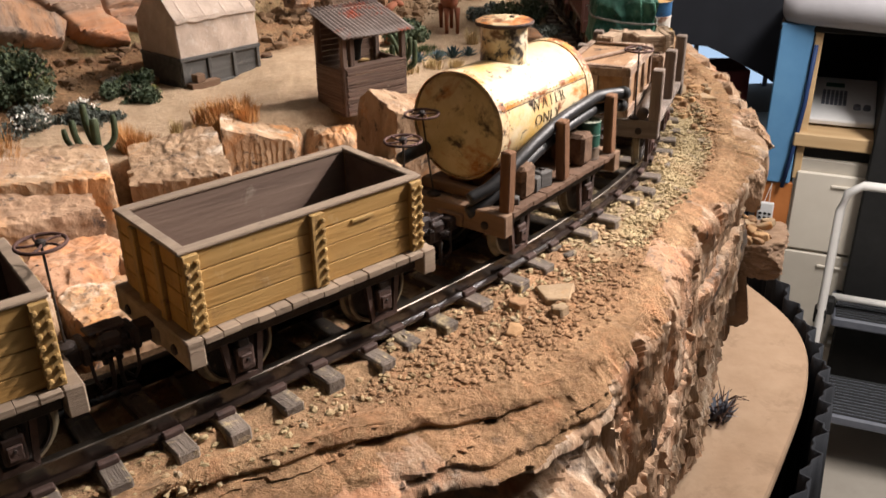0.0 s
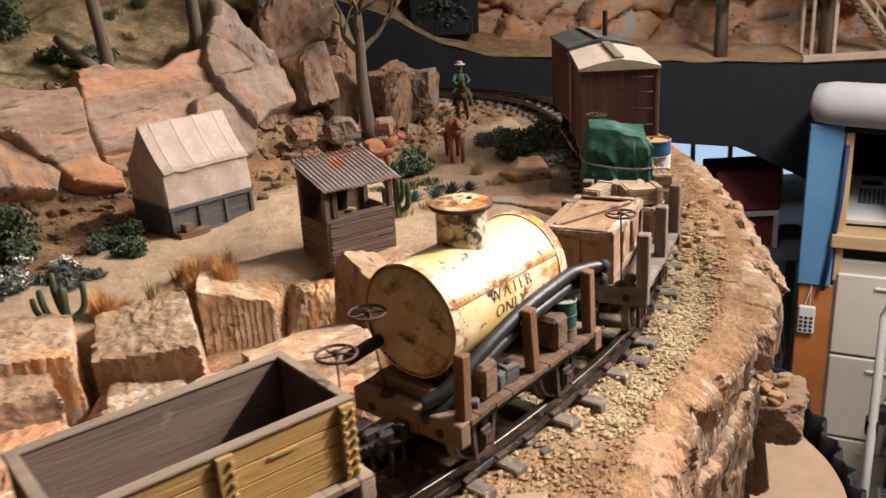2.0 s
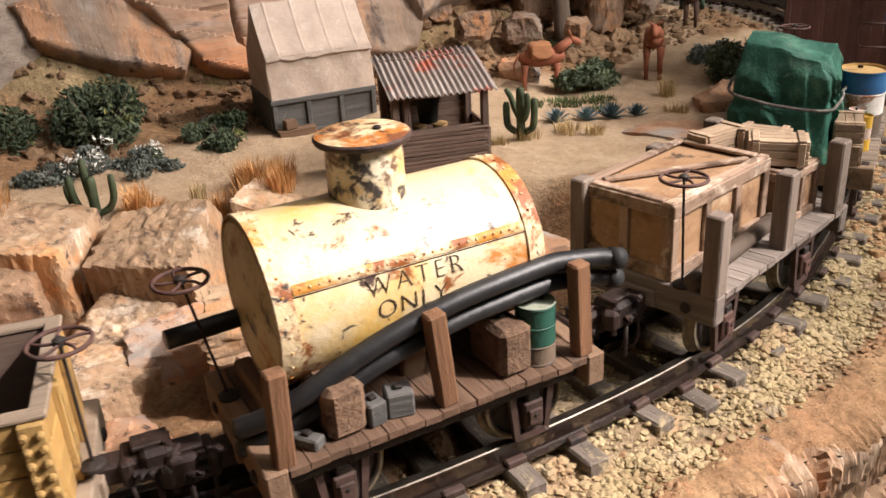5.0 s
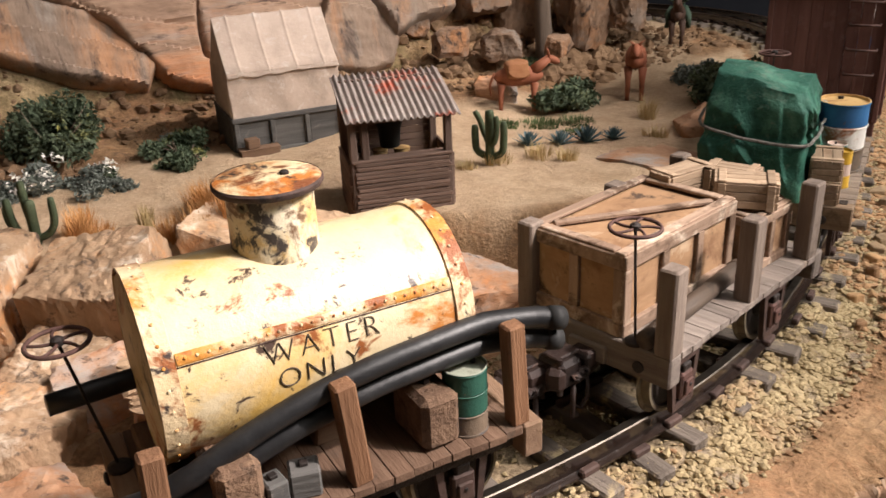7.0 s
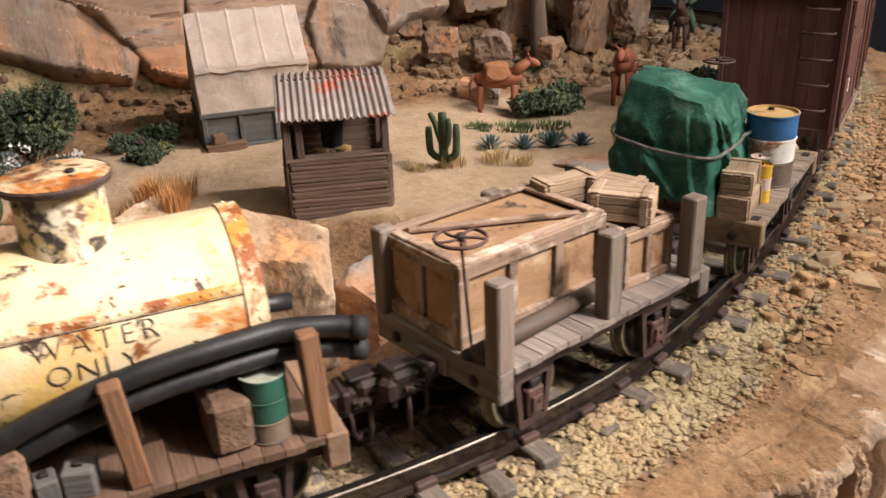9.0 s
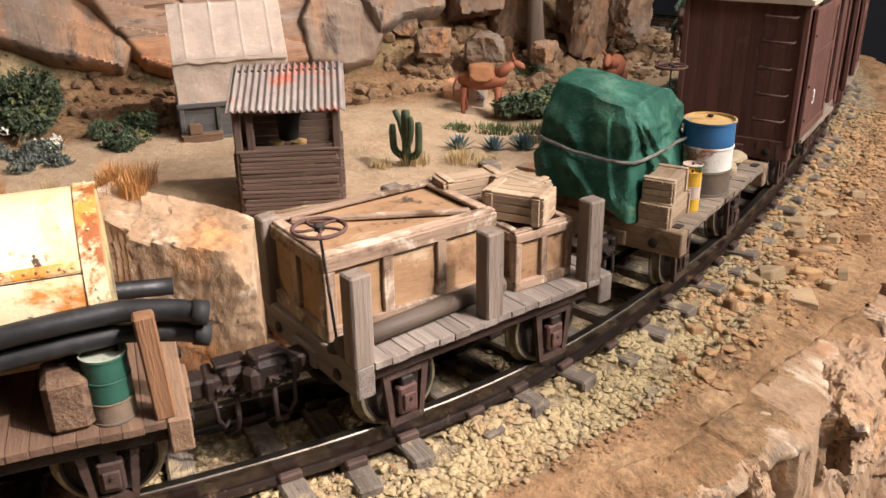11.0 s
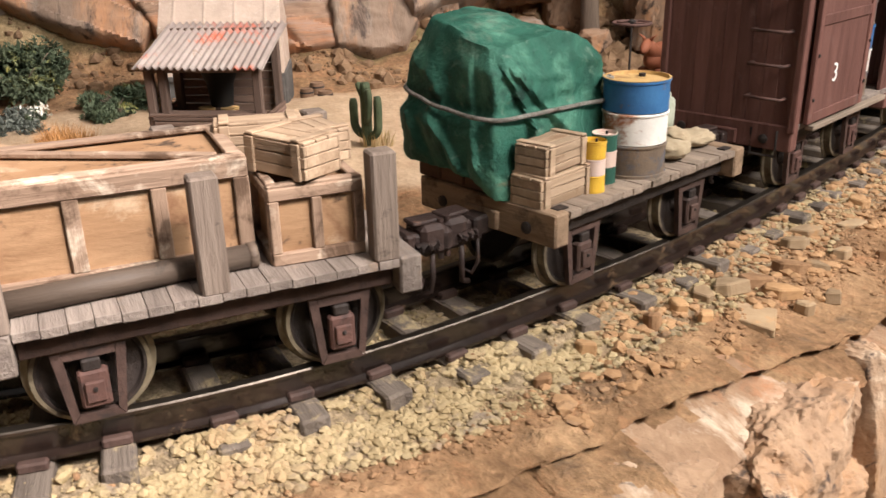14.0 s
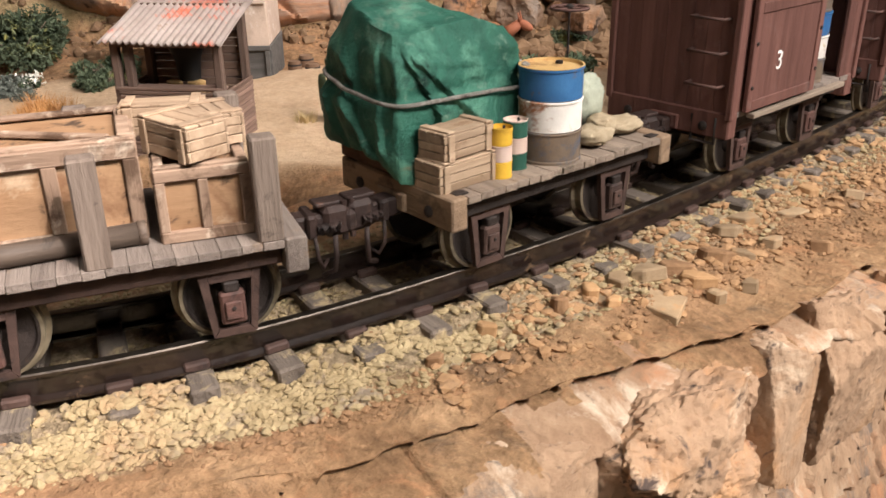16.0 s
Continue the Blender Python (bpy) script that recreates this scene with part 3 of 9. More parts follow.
def rock_mesh(name, size, seed, cuts=9, boxy=0.75, rough=0.075, sub=5, strata=0.0, flute=0.0):
    """A broken stone: a ball cut flat by planes, then roughened; strata adds level ledges."""
    rng = np.random.default_rng(seed)
    d, faces = ico(sub)
    d = d / np.linalg.norm(d, axis=1)[:, None]
    box_n = np.concatenate([np.eye(3), -np.eye(3)]) + rng.normal(0, 0.10, (6, 3))
    extra = rng.normal(0, 1, (cuts, 3))
    ns = np.concatenate([box_n, extra])
    ns /= np.linalg.norm(ns, axis=1)[:, None]
    off = np.concatenate([np.full(6, boxy), rng.uniform(0.8, 1.05, cuts)])
    r = np.min(off / np.maximum(d @ ns.T, 1e-3), axis=1)
    p = d * np.minimum(r, 1.25)[:, None]
    n = fbm(p[:, 0] * 2.2 + seed, p[:, 1] * 2.2, p[:, 2] * 2.2, seed, 5) + 0.5 * np.abs(fbm(p[:, 0] * 5 + seed, p[:, 1] * 5, p[:, 2] * 5, seed + 9, 3))
    n = n + 0.55 * fbm(p[:, 0] * 11 + seed, p[:, 1] * 11, p[:, 2] * 7, seed + 3, 4)
    fl = np.abs(fbm(p[:, 0] * 6 + seed, p[:, 1] * 6, p[:, 2] * 1.3, seed + 5, 3))
    p = p * (1 + rough * 2.6 * n - rough * 1.6 * (0.25 - np.minimum(fl, 0.25)))[:, None]
    if strata:
        lev = np.sin(p[:, 2] * 9 + 2 * fbm(p[:, 0] * 2, p[:, 1] * 2, p[:, 2], seed, 3)) 
        p[:, :2] *= (1 + strata * np.sign(lev) * np.abs(lev) ** 0.4)[:, None]
    if flute:
        a = np.arctan2(p[:, 1], p[:, 0]) * 7 + 1.2 * fbm(p[:, 0] * 3, p[:, 1] * 3, p[:, 2] * 1.2, seed, 3)
        p[:, :2] *= (1 - flute * (a - np.floor(a)) * (np.abs(p[:, 2]) < boxy * 0.93))[:, None]
    p = p * np.array(size) / 2 / boxy
    me = bpy.data.meshes.new(name)
    me.from_pydata(p.tolist(), [], faces)
    me.polygons.foreach_set("use_smooth", [True] * len(me.polygons))
    me.set_sharp_from_angle(angle=radians(28))
    return me


def rock(label, mat, at, size, seed, rot=(0, 0, 0), group="layout rocks", name="boulder", **kw):
    ob = link_mesh(name, rock_mesh(name, size, seed, **kw), mat, m=pose(*at, *rot))
    return tagged(ob, label, "rock", group)

# ---------------------------------------------------------------- the line of the track
KNOTS = [(-0.74, 0.105), (-0.537, 0.231), (-0.3277, 0.373), (-0.130, 0.531), (0.0537, 0.716), (0.196, 0.934), (0.2585, 1.1876), (0.2787, 1.4545), (0.2815, 1.718), (0.270, 1.96), (0.205, 2.20), (0.07, 2.36), (-0.14, 2.44), (-0.50, 2.46)]


def spline(knots, n=60):
    q = np.array([2 * np.array(knots[0]) - knots[1], *knots, 2 * np.array(knots[-1]) - knots[-2]])
    out = []
    for k in range(1, len(q) - 2):
        a, b, c, d = q[k - 1 : k + 3]
        for s in np.linspace(0, 1, n, endpoint=False):
            out.append(0.5 * (2 * b + (c - a) * s + (2 * a - 5 * b + 4 * c - d) * s * s + (3 * b - a - 3 * c + d) * s**3))
    return np.array(out)


LINE = spline(KNOTS)
RUN = np.r_[0, np.cumsum(np.hypot(*np.diff(LINE, axis=0).T))]
TAN = np.gradient(LINE, axis=0)
TAN /= np.hypot(*TAN.T)[:, None]
NRM = np.stack([TAN[:, 1], -TAN[:, 0]], 1)  # to the right of the way


def along(s, d=0.0):
    """The place at s metres along the track and d to its right."""
    p = np.array([np.interp(s, RUN, LINE[:, 0]), np.interp(s, RUN, LINE[:, 1])])
    n = np.array([np.interp(s, RUN, NRM[:, 0]), np.interp(s, RUN, NRM[:, 1])])
    return p + d * n


def heading(s):
    n = np.array([np.interp(s, RUN, NRM[:, 0]), np.interp(s, RUN, NRM[:, 1])])
    return math.degrees(math.atan2(n[0], -n[1]))


def beside(x, y):
    """Metres along the track and to its right of the places x, y (arrays)."""
    x, y = np.ravel(x), np.ravel(y)
    s, d = np.empty(len(x)), np.empty(len(x))
    line, run, nrm = LINE[::4], RUN[::4], NRM[::4]
    for a in range(0, len(x), 20000):
        dx, dy = x[a : a + 20000, None] - line[:, 0], y[a : a + 20000, None] - line[:, 1]
        k = (dx * dx + dy * dy).argmin(1)
        i = np.arange(len(k))
        s[a : a + 20000], d[a : a + 20000] = run[k], dx[i, k] * nrm[k, 0] + dy[i, k] * nrm[k, 1]
    return s, d


def edge_of(s):
    """How far right of the track the shelf ends."""
    s = np.asarray(s, float)
    e = np.interp(s, [0, 0.4, 0.61, 0.70, 0.75, 0.81, 0.87, 0.95, 1.06, 1.13, 1.25, 1.37, 1.476, 1.6, 1.8, 2.0, 3.4], [0.055, 0.058, 0.070, 0.092, 0.115, 0.140, 0.155, 0.152, 0.128, 0.108, 0.116, 0.126, 0.140, 0.155, 0.162, 0.16, 0.15])
    return e + 0.022 * fbm(s * 11, 3.3, 0, 5, 4)


RAIL_TOP, TIE_TOP = 0.990, 0.9735


def ground_z(x, y, s=None, d=None):
    """The height of the layout's ground."""
    if s is None:
        s, d = beside(x, y)
    base = 0.984 - 0.013 * step((-x - 0.24) / 0.12) - 0.026 * step((y - 1.32) / 0.3) * step((x + 0.25) / 0.2) + 0.03 * step((y - 1.75) / 0.35)
    g = -0.794 * x + 0.607 * y - 1.172
    hill = step((-0.17 - x) / 0.10)
    late = g - 0.05
    base = base + hill * np.interp(g, [0.0, 0.13, 0.225, 0.5, 0.9], [0, 0.035, 0.165, 0.27, 0.36])
    h = 0.478 * x - 0.878 * y + 1.002
    valley = step((h + 0.025 + 0.055 * step((x + 0.375) / 0.04) * step((-0.10 - x) / 0.05) + 0.03 * fbm(x * 9, y * 9, 0, 3)) / 0.05) * step((0.10 - x) / 0.10)
    base = base - 0.075 * valley
    bed = 0.9685 + 0 * x
    side = step((-d - 0.075) / np.where(valley > 0.5, 0.05, 0.10))
    z = np.where(d < 0, bed * (1 - side) + base * side, bed - 0.012 * step((d - 0.085) / 0.08))
    n = fbm(x * 8, y * 8, 0, 11, 5)
    rough = 0.010 + 0.010 * np.clip(side, 0, 1) + 0.05 * hill * step(late / 0.1)
    road = step((g + 0.10) / -0.03) * step((-h - 0.03) / 0.03)
    z = z + n * rough * (1 - 0.6 * road) + 0.0055 * fbm(x * 55, y * 55, 0, 4, 4)
    bank = 0.9663 + 0.0018 * step((s - 1.15) / 0.08) + 0.0030 * step((d - 0.037) / 0.004) * step((0.056 - d) / 0.006) - 0.0025 * step((d - 0.052) / 0.004) + 0.0015 * step((d - 0.042) / 0.01) - 0.003 * step((d - 0.070) / 0.02) + 0.008 * fbm(x * 26, y * 26, 0, 16, 3) + 0.005 * fbm(x * 70, y * 70, 0, 6, 3)
    z = np.where(np.abs(d) < 0.031, 0.9650 + 0.006 * fbm(x * 55, y * 55, 0, 6, 3), np.where((d > 0) & (d < 0.10), np.where(d < 0.085, bank, bank + (z - bank) * step((d - 0.085) / 0.015)), np.where(np.abs(d) < 0.075, 0.9660 + 0.006 * fbm(x * 55, y * 55, 0, 6, 3), z)))
    return z


def build_ground():
    step_m = 0.0065
    xs, ys = np.arange(-1.25, 0.62, step_m), np.arange(-0.05, 2.62, step_m)
    X, Y = np.meshgrid(xs, ys)
    x, y = X.ravel(), Y.ravel()
    s, d = beside(x, y)
    z = ground_z(x, y, s, d)
    me = bpy.data.meshes.new("ground")
    keep = (d < edge_of(s) + 0.004) & (y < 2.62)
    a = np.arange(len(x)).reshape(X.shape)
    quads = np.stack([a[:-1, :-1], a[:-1, 1:], a[1:, 1:], a[1:, :-1]], -1).reshape(-1, 4)
    quads = quads[keep[quads].all(1)]
    used = np.unique(quads)
    back = np.zeros(len(x), int)
    back[used] = np.arange(len(used))
    me.from_pydata(np.stack([x, y, z], 1)[used].tolist(), [], back[quads].tolist())
    me.polygons.foreach_set("use_smooth", [True] * len(me.polygons))
    g = -0.794 * x + 0.607 * y - 1.172
    h = 0.478 * x - 0.878 * y + 1.002
    n = fbm(x * 10, y * 10, 0, 21, 4)
    road = step((-g - 0.02 + 0.10 * n) / 0.05) * step((-h - 0.01 + 0.05 * n) / 0.03) * (d < -0.1)
    trail = step((0.10 - np.abs(x - 0.02 - 0.06 * np.sin(y * 5)) + 0.06 * n) / 0.05) * step((y - 1.25) / 0.1)
    ballast = step((0.094 + 0.05 * n - np.abs(d)) / 0.02) * (0.15 + 0.85 * step((s + 0.25 * n - 1.02) / 0.16))
    moss = step((g - 0.12 + 0.3 * n) / 0.06) * step((-0.05 - x) / 0.1)
    for key, val in (("road", np.maximum(road, trail) * 0.95), ("ballast", ballast), ("moss", moss)):
        me.attributes.new(key, "FLOAT", "POINT").data.foreach_set("value", np.ascontiguousarray(np.clip(val, 0, 1)[used], dtype=np.float32))
    ob = link_mesh("ground", me, m_ground)
    return tagged(ob, "sandy brown modelled desert ground with a pale dirt road", "ground", kind="structure")


build_ground()


def build_cliff():
    """The broken rock edge that falls from the shelf to the lower board."""
    smax, ns, nk = 2.45, 1150, 150
    S, K = np.meshgrid(np.linspace(0.05, smax, ns), np.linspace(0, 1, nk), indexing="ij")
    s, k = S.ravel(), K.ravel()
    e = edge_of(s)
    p = np.stack([np.interp(s, RUN, LINE[:, 0]), np.interp(s, RUN, LINE[:, 1])], 1)
    n = np.stack([np.interp(s, RUN, NRM[:, 0]), np.interp(s, RUN, NRM[:, 1])], 1)
    top = k < 0.08
    inner = e - 0.022 * (1 - k / 0.08)
    q0 = p + np.where(top, inner, e)[:, None] * n
    zt = ground_z(q0[:, 0], q0[:, 1], s, np.where(top, inner, e))
    t = np.clip((k - 0.08) / 0.92, 0, 1)
    fall = 0.44 * t**1.75
    wide = fbm(s * 5, fall * 4, 0, 31, 4)
    warp = 0.9 * fbm(s * 8, fall * 6, 0, 8, 3)
    left, right = step((0.93 - s) / 0.08), step((s - 1.30) / 0.06)
    face = (1 - left) * (1 - right)  # the fluted stretch between the stepped beds and the boulders
    f1, f2, cid = cells(s * 13 + warp, fall * 4.5 + warp, 3)
    g1, g2, gid = cells(s * 24 + 2 * warp, fall * 15 + warp, 7)
    on, soft, lip = step((t - 0.03) / 0.08), step(t / 0.05), step(t / 0.18)
    out = 0.014 * lip + (0.05 - 0.13 * face) * fall + 0.034 * wide * lip + (0.012 - 0.007 * left - 0.008 * right) * (cid - 0.5) * lip * step((fall - 0.01) / 0.04)
    out = out + 0.007 * (gid - 0.5) * on * (1 - 0.5 * left)
    out = out - 0.008 * (1 - step((f2 - f1) / 0.05)) * on * (1 - 0.6 * face) * (1 - 0.85 * left) * (1 - 0.7 * right) + 0.009 * fbm(s * 60, fall * 40, 0, 13, 4) * soft
    # steep flutes that splinter the face, leaning a little
    for f, a, sh in ((62, 0.0075, 2.0), (140, 0.0034, 3.0)):
        u = s * f + fall * f * 0.12 + sh * vnoise(s * 12, fall * 9, 0, 14 + f)
        u = u - np.floor(u)
        out = out + a * (u - 0.5) * on * (0.20 * right + face) * (0.35 + vnoise(s * 16, fall * 14, 0, 44 + f))
    out = out + 0.012 * face * step((fall - 0.004) / 0.10) * (0.4 + 1.0 * vnoise(s * 9, fall * 5, 0, 71))
    # the long open crack that climbs along the face
    split = fall - np.interp(s, [0.93, 1.05, 1.15, 1.25, 1.32, 1.40], [0.150, 0.105, 0.085, 0.070, 0.060, 0.050]) - 0.012 * wide
    out = out - 0.024 * face * np.exp(-((split / 0.0030) ** 2)) * on + 0.007 * face * step(split / 0.004) * on
    # stepped beds: a low step, a tilted bench, an undercut lip, more beds below
    bench = np.interp(s, [0.05, 0.6, 0.71, 0.78, 0.86, 0.95], [0.036, 0.035, 0.032, 0.024, 0.010, 0.0]) * (1 + 0.8 * fbm(s * 16, 2.2, 0, 52, 3))
    out = out + bench * step((fall - 0.009 - 0.010 * fbm(s * 22, 1.1, 0, 53, 3)) / 0.018)
    out = out - 0.042 * left * step((fall - 0.034 - 0.014 * fbm(s * 18, 4.1, 0, 54, 3)) / 0.008) + 0.045 * left * step((fall - 0.066 - 0.02 * wide) / 0.03) - 0.026 * left * step((fall - 0.108) / 0.008)
    bed = fall * 62 + 2.2 * wide + 5 * s + 1.5 * vnoise(s * 14, fall * 18, 0, 57)
    out = out + 0.0060 * (bed - np.floor(bed) - 0.5) * left * on
    # an open crack under the shelf's lip, and above the boulders a broken slope before the face falls back into shade
    gape = 0.35 + 1.3 * vnoise(s * 22, 0.7, 0, 81)
    out = out - (0.017 * right + 0.007 * left) * gape * np.exp(-(((fall - 0.0060 - 0.004 * left) / 0.0030) ** 2))
    out = out - 0.009 * left * np.exp(-(((fall - 0.024 - 0.008 * wide) / 0.0030) ** 2)) * (0.3 + vnoise(s * 14, 2.7, 0, 83))
    out = out + 0.016 * right * step((fall - 0.005) / 0.016) + 0.016 * right * fbm(s * 30, fall * 44, 0, 86, 4) * step((fall - 0.004) / 0.008)
    out = out - 0.046 * right * step((fall - 0.019 - 0.010 * wide) / 0.012) * step((1.95 - s) / 0.1)
    ledge = fall * 26 + 3 * wide + s
    out = out + 0.010 * (ledge - np.floor(ledge) - 0.5) * step((fall - 0.12) / 0.05)
    q = p + (np.where(top, inner, e) + out)[:, None] * n
    z = zt + 0.0015 * step(k / 0.05) - np.where(k < 0.01, 0.004, 0) - fall + 0.006 * (gid - 0.5) * on * (1 - 0.8 * left - 0.6 * right) + 0.009 * right * fbm(s * 38, fall * 50, 0, 87, 4) * step((fall - 0.006) / 0.01) + 0.006 * left * fbm(s * 30, fall * 60, 0, 88, 4) * step((fall - 0.010) / 0.01)
    me = grid_mesh("cliff", np.stack([q[:, 0], q[:, 1], z], 1), ns, nk)
    me.flip_normals()
    me.set_sharp_from_angle(angle=radians(32))
    ob = link_mesh("cliff", me, m_cliff)
    me.materials.append(m_ground)
    dusty = (fall + 0.05 * fbm(s * 16, fall * 24, 0, 41, 4) < 0.006 + 0.016 * left + 0.006 * right).reshape(ns, nk)
    me.polygons.foreach_set("material_index", dusty[:-1, :-1].ravel().astype(np.int32))
    return tagged(ob, "orange-brown modelled rock cliff along the layout edge", "cliff", kind="structure")


build_cliff()


def build_track():
    track = thing("railway_track", "curved model railway track, brown rails on grey wooden ties", "railway track", kind="structure")
    profile = [(-0.0055, 0), (0.0055, 0), (0.0055, 0.0016), (0.0014, 0.003), (0.0014, 0.0128), (0.0032, 0.0140), (0.0032, 0.0156), (0.0025, 0.0163), (-0.0025, 0.0163), (-0.0032, 0.0156), (-0.0032, 0.0140), (-0.0014, 0.0128), (-0.0014, 0.003), (-0.0055, 0.0016)]
    ss = np.arange(0.03, 3.35, 0.012)
    for gauge in (0.0322, -0.0322):
        bm, rings = bmesh.new(), []
        for s in ss:
            c, n = along(s, gauge), along(s, gauge + 1) - along(s, gauge)
            rings.append([bm.verts.new((c[0] + w * n[0], c[1] + w * n[1], TIE_TOP + 0.0002 + zz)) for w, zz in profile])
        for a, b in zip(rings, rings[1:]):
            for j in range(len(profile)):
                f = bm.faces.new((a[j], a[(j + 1) % 14], b[(j + 1) % 14], b[j]))
                f.material_index = 1 if 6 <= j <= 8 else 0
        bm.faces.new(rings[0])
        bm.faces.new(rings[-1][::-1])
        bmesh.ops.recalc_face_normals(bm, faces=bm.faces[:])
        r = part("rail", bm, m_rail, track, "worn brown steel rail with a polished head")
        r.data.materials.append(m_railtop)
    rng = random.Random(4)
    seen = [0.596, 0.635, 0.671, 0.708, 0.745, 0.784, 0.818, 0.851, 0.896, 0.938, 0.980, 1.014, 1.056, 1.096, 1.147, 1.185, 1.219, 1.263, 1.302, 1.341, 1.385, 1.427, 1.472, 1.517, 1.562, 1.600]
    for s in [0.596 - 0.038 * k for k in range(14, 0, -1)] + seen + [1.600 + 0.041 * k for k in range(1, 43)]:
        c, a = along(s, rng.uniform(-0.004, 0.004)), heading(s) + rng.uniform(-2.5, 2.5)
        t = box("tie", track, m_tie, (c[0], c[1], TIE_TOP - 0.0075), (0.0155, 0.121, 0.015), (rng.uniform(-1.5, 1.5), rng.uniform(-2, 2), a), 0.0014)
        for gauge in (0.0322, -0.0322):
            for sd in (-1, 1):
                box("rail_chair", t, m_guard, (0, -gauge + sd * 0.0068, 0.0098), (0.0135, 0.0052, 0.0050), (0, 0, 0), 0.001)
    return track


build_track()


def scatter_stones(name, mat, label, count, where, size, seed, kind_name, squash=0.75):
    """Many small stones in one mesh, the smallest of them plain. where(rng) gives x, y; size(rng) a radius."""
    rng = np.random.default_rng(seed)
    forms = []
    for sub in (0, 1):
        d, faces = ico(sub)
        forms.append((np.array(faces), [d * (0.74 + 0.55 * rng.random((len(d), 1))) for _ in range(12)]))
    verts, out, total = [], [], 0
    xy = np.array([where(rng) for _ in range(count)])
    z = ground_z(xy[:, 0], xy[:, 1])
    for k in range(count):
        r = size(rng)
        a = rng.uniform(0, 6.28)
        fa, shapes = forms[1 if r > 0.0022 else 0]
        v = shapes[k % 12] * r * np.array([1, rng.uniform(0.6, 1), squash * rng.uniform(0.6, 1)])
        v = v @ np.array([[math.cos(a), math.sin(a), 0], [-math.sin(a), math.cos(a), 0], [0, 0, 1]])
        verts.append(v + (xy[k, 0], xy[k, 1], z[k] + r * 0.2))
        out.append(fa + total)
        total += len(v)
    me = bpy.data.meshes.new(name)
    me.from_pydata(np.concatenate(verts).tolist(), [], np.concatenate(out).tolist())
    return tagged(link_mesh(name, me, mat), label, kind_name, kind="stuff")


def near_track(lo, hi, s0=0.35, s1=2.2):
    def where(rng):
        while True:
            s, d = rng.uniform(s0, s1), rng.uniform(lo, hi)
            thick = 0.07 + 0.93 * float(step((s - 1.0) / 0.15)) * (0.12 + 0.88 * float(step((1.62 - s) / 0.22)))
            if rng.random() < thick * max(0.06, 1.9 * float(vnoise(s * 30, d * 40, 0, 12)) - 0.35) and d < 0.104 - 0.03 * rng.random():
                return along(s, d)
    return where


def clumped(lo, hi, s0, s1, seed):
    def where(rng):
        while True:
            s, d = rng.uniform(s0, s1), rng.uniform(lo, hi)
            gravelled = 1.03 < s < 1.47 and d < 0.092 - 0.10 * max(0.0, s - 1.33) and rng.random() < 0.93
            if not gravelled and d < float(edge_of(s)) - 0.004 and float(vnoise(s * 14, d * 30, 0, seed)) + 0.25 * rng.random() > 0.36:
                return along(s, d)
    return where


scatter_stones("ballast_stones", m_pebble, "loose yellowish ballast pebbles beside the rails", 26000, near_track(0.037, 0.100), lambda r: 0.0005 + 0.0034 * r.random() ** 7, 1, "ballast")
scatter_stones("ballast_crumbs", m_pebble, "fine yellowish ballast between the ties", 6500, near_track(-0.10, 0.045), lambda r: 0.0008 + 0.0024 * r.random() ** 3, 2, "ballast")
scatter_stones("dirt_stones", m_dirtpeb, "brown dirt crumbs on the shelf edge", 26000, clumped(0.045, 0.172, 0.35, 2.2, 3), lambda r: 0.0003 + 0.0026 * r.random() ** 9, 3, "gravel")


scatter_stones("shelf_chips", m_chip, "broken orange-brown stone chips on the dirt shelf", 3000, clumped(0.045, 0.125, 1.40, 2.2, 8), lambda r: 0.0008 + 0.0052 * r.random() ** 4, 8, "gravel", 0.6)
scatter_stones("bank_chips", m_dirtpeb, "broken brown stone chips on the dirt beside the rails", 2200, clumped(0.050, 0.125, 0.80, 1.12, 9), lambda r: 0.0005 + 0.0036 * r.random() ** 6, 9, "gravel", 0.6)


def hill_spot(rng):
    while True:
        x, y = rng.uniform(-1.0, 0.15), rng.uniform(1.1, 2.2)
        g = -0.794 * x + 0.607 * y - 1.172
        if -0.03 < g < 0.30 and float(vnoise(x * 9, y * 9, 0, 2)) > 0.35:
            return x, y


scatter_stones("hillside_rubble", m_rubble, "brown and grey rubble strewn over the hillside", 2600, hill_spot, lambda r: 0.002 + 0.012 * r.random() ** 4, 6, "rubble", 0.9)

def spur_spot(rng):
    while True:
        x, y = rng.uniform(-0.40, -0.03), rng.uniform(1.66, 2.10)
        g = -0.794 * x + 0.607 * y - 1.172
        if 0.0 < g < 0.30 and float(vnoise(x * 14, y * 14, 0, 5)) > 0.30:
            return x, y


scatter_stones("spur_rubble", m_rubble, "broken rust-brown rubble among the boulders of the spur", 900, spur_spot, lambda r: 0.004 + 0.016 * r.random() ** 3, 7, "rubble", 0.95)

# ---------------------------------------------------------------- the room
FLOOR = -0.835


def slab(name, mat, lo, hi, label, category):
    bm = bmesh.new()
    c, s = [(a + b) / 2 for a, b in zip(lo, hi)], [b - a for a, b in zip(lo, hi)]
    bmesh.ops.create_cube(bm, size=1, matrix=Matrix.Translation(c) @ Matrix.Diagonal((*s, 1)))
    return tagged(part(name, bm, mat), label, category, kind="structure")


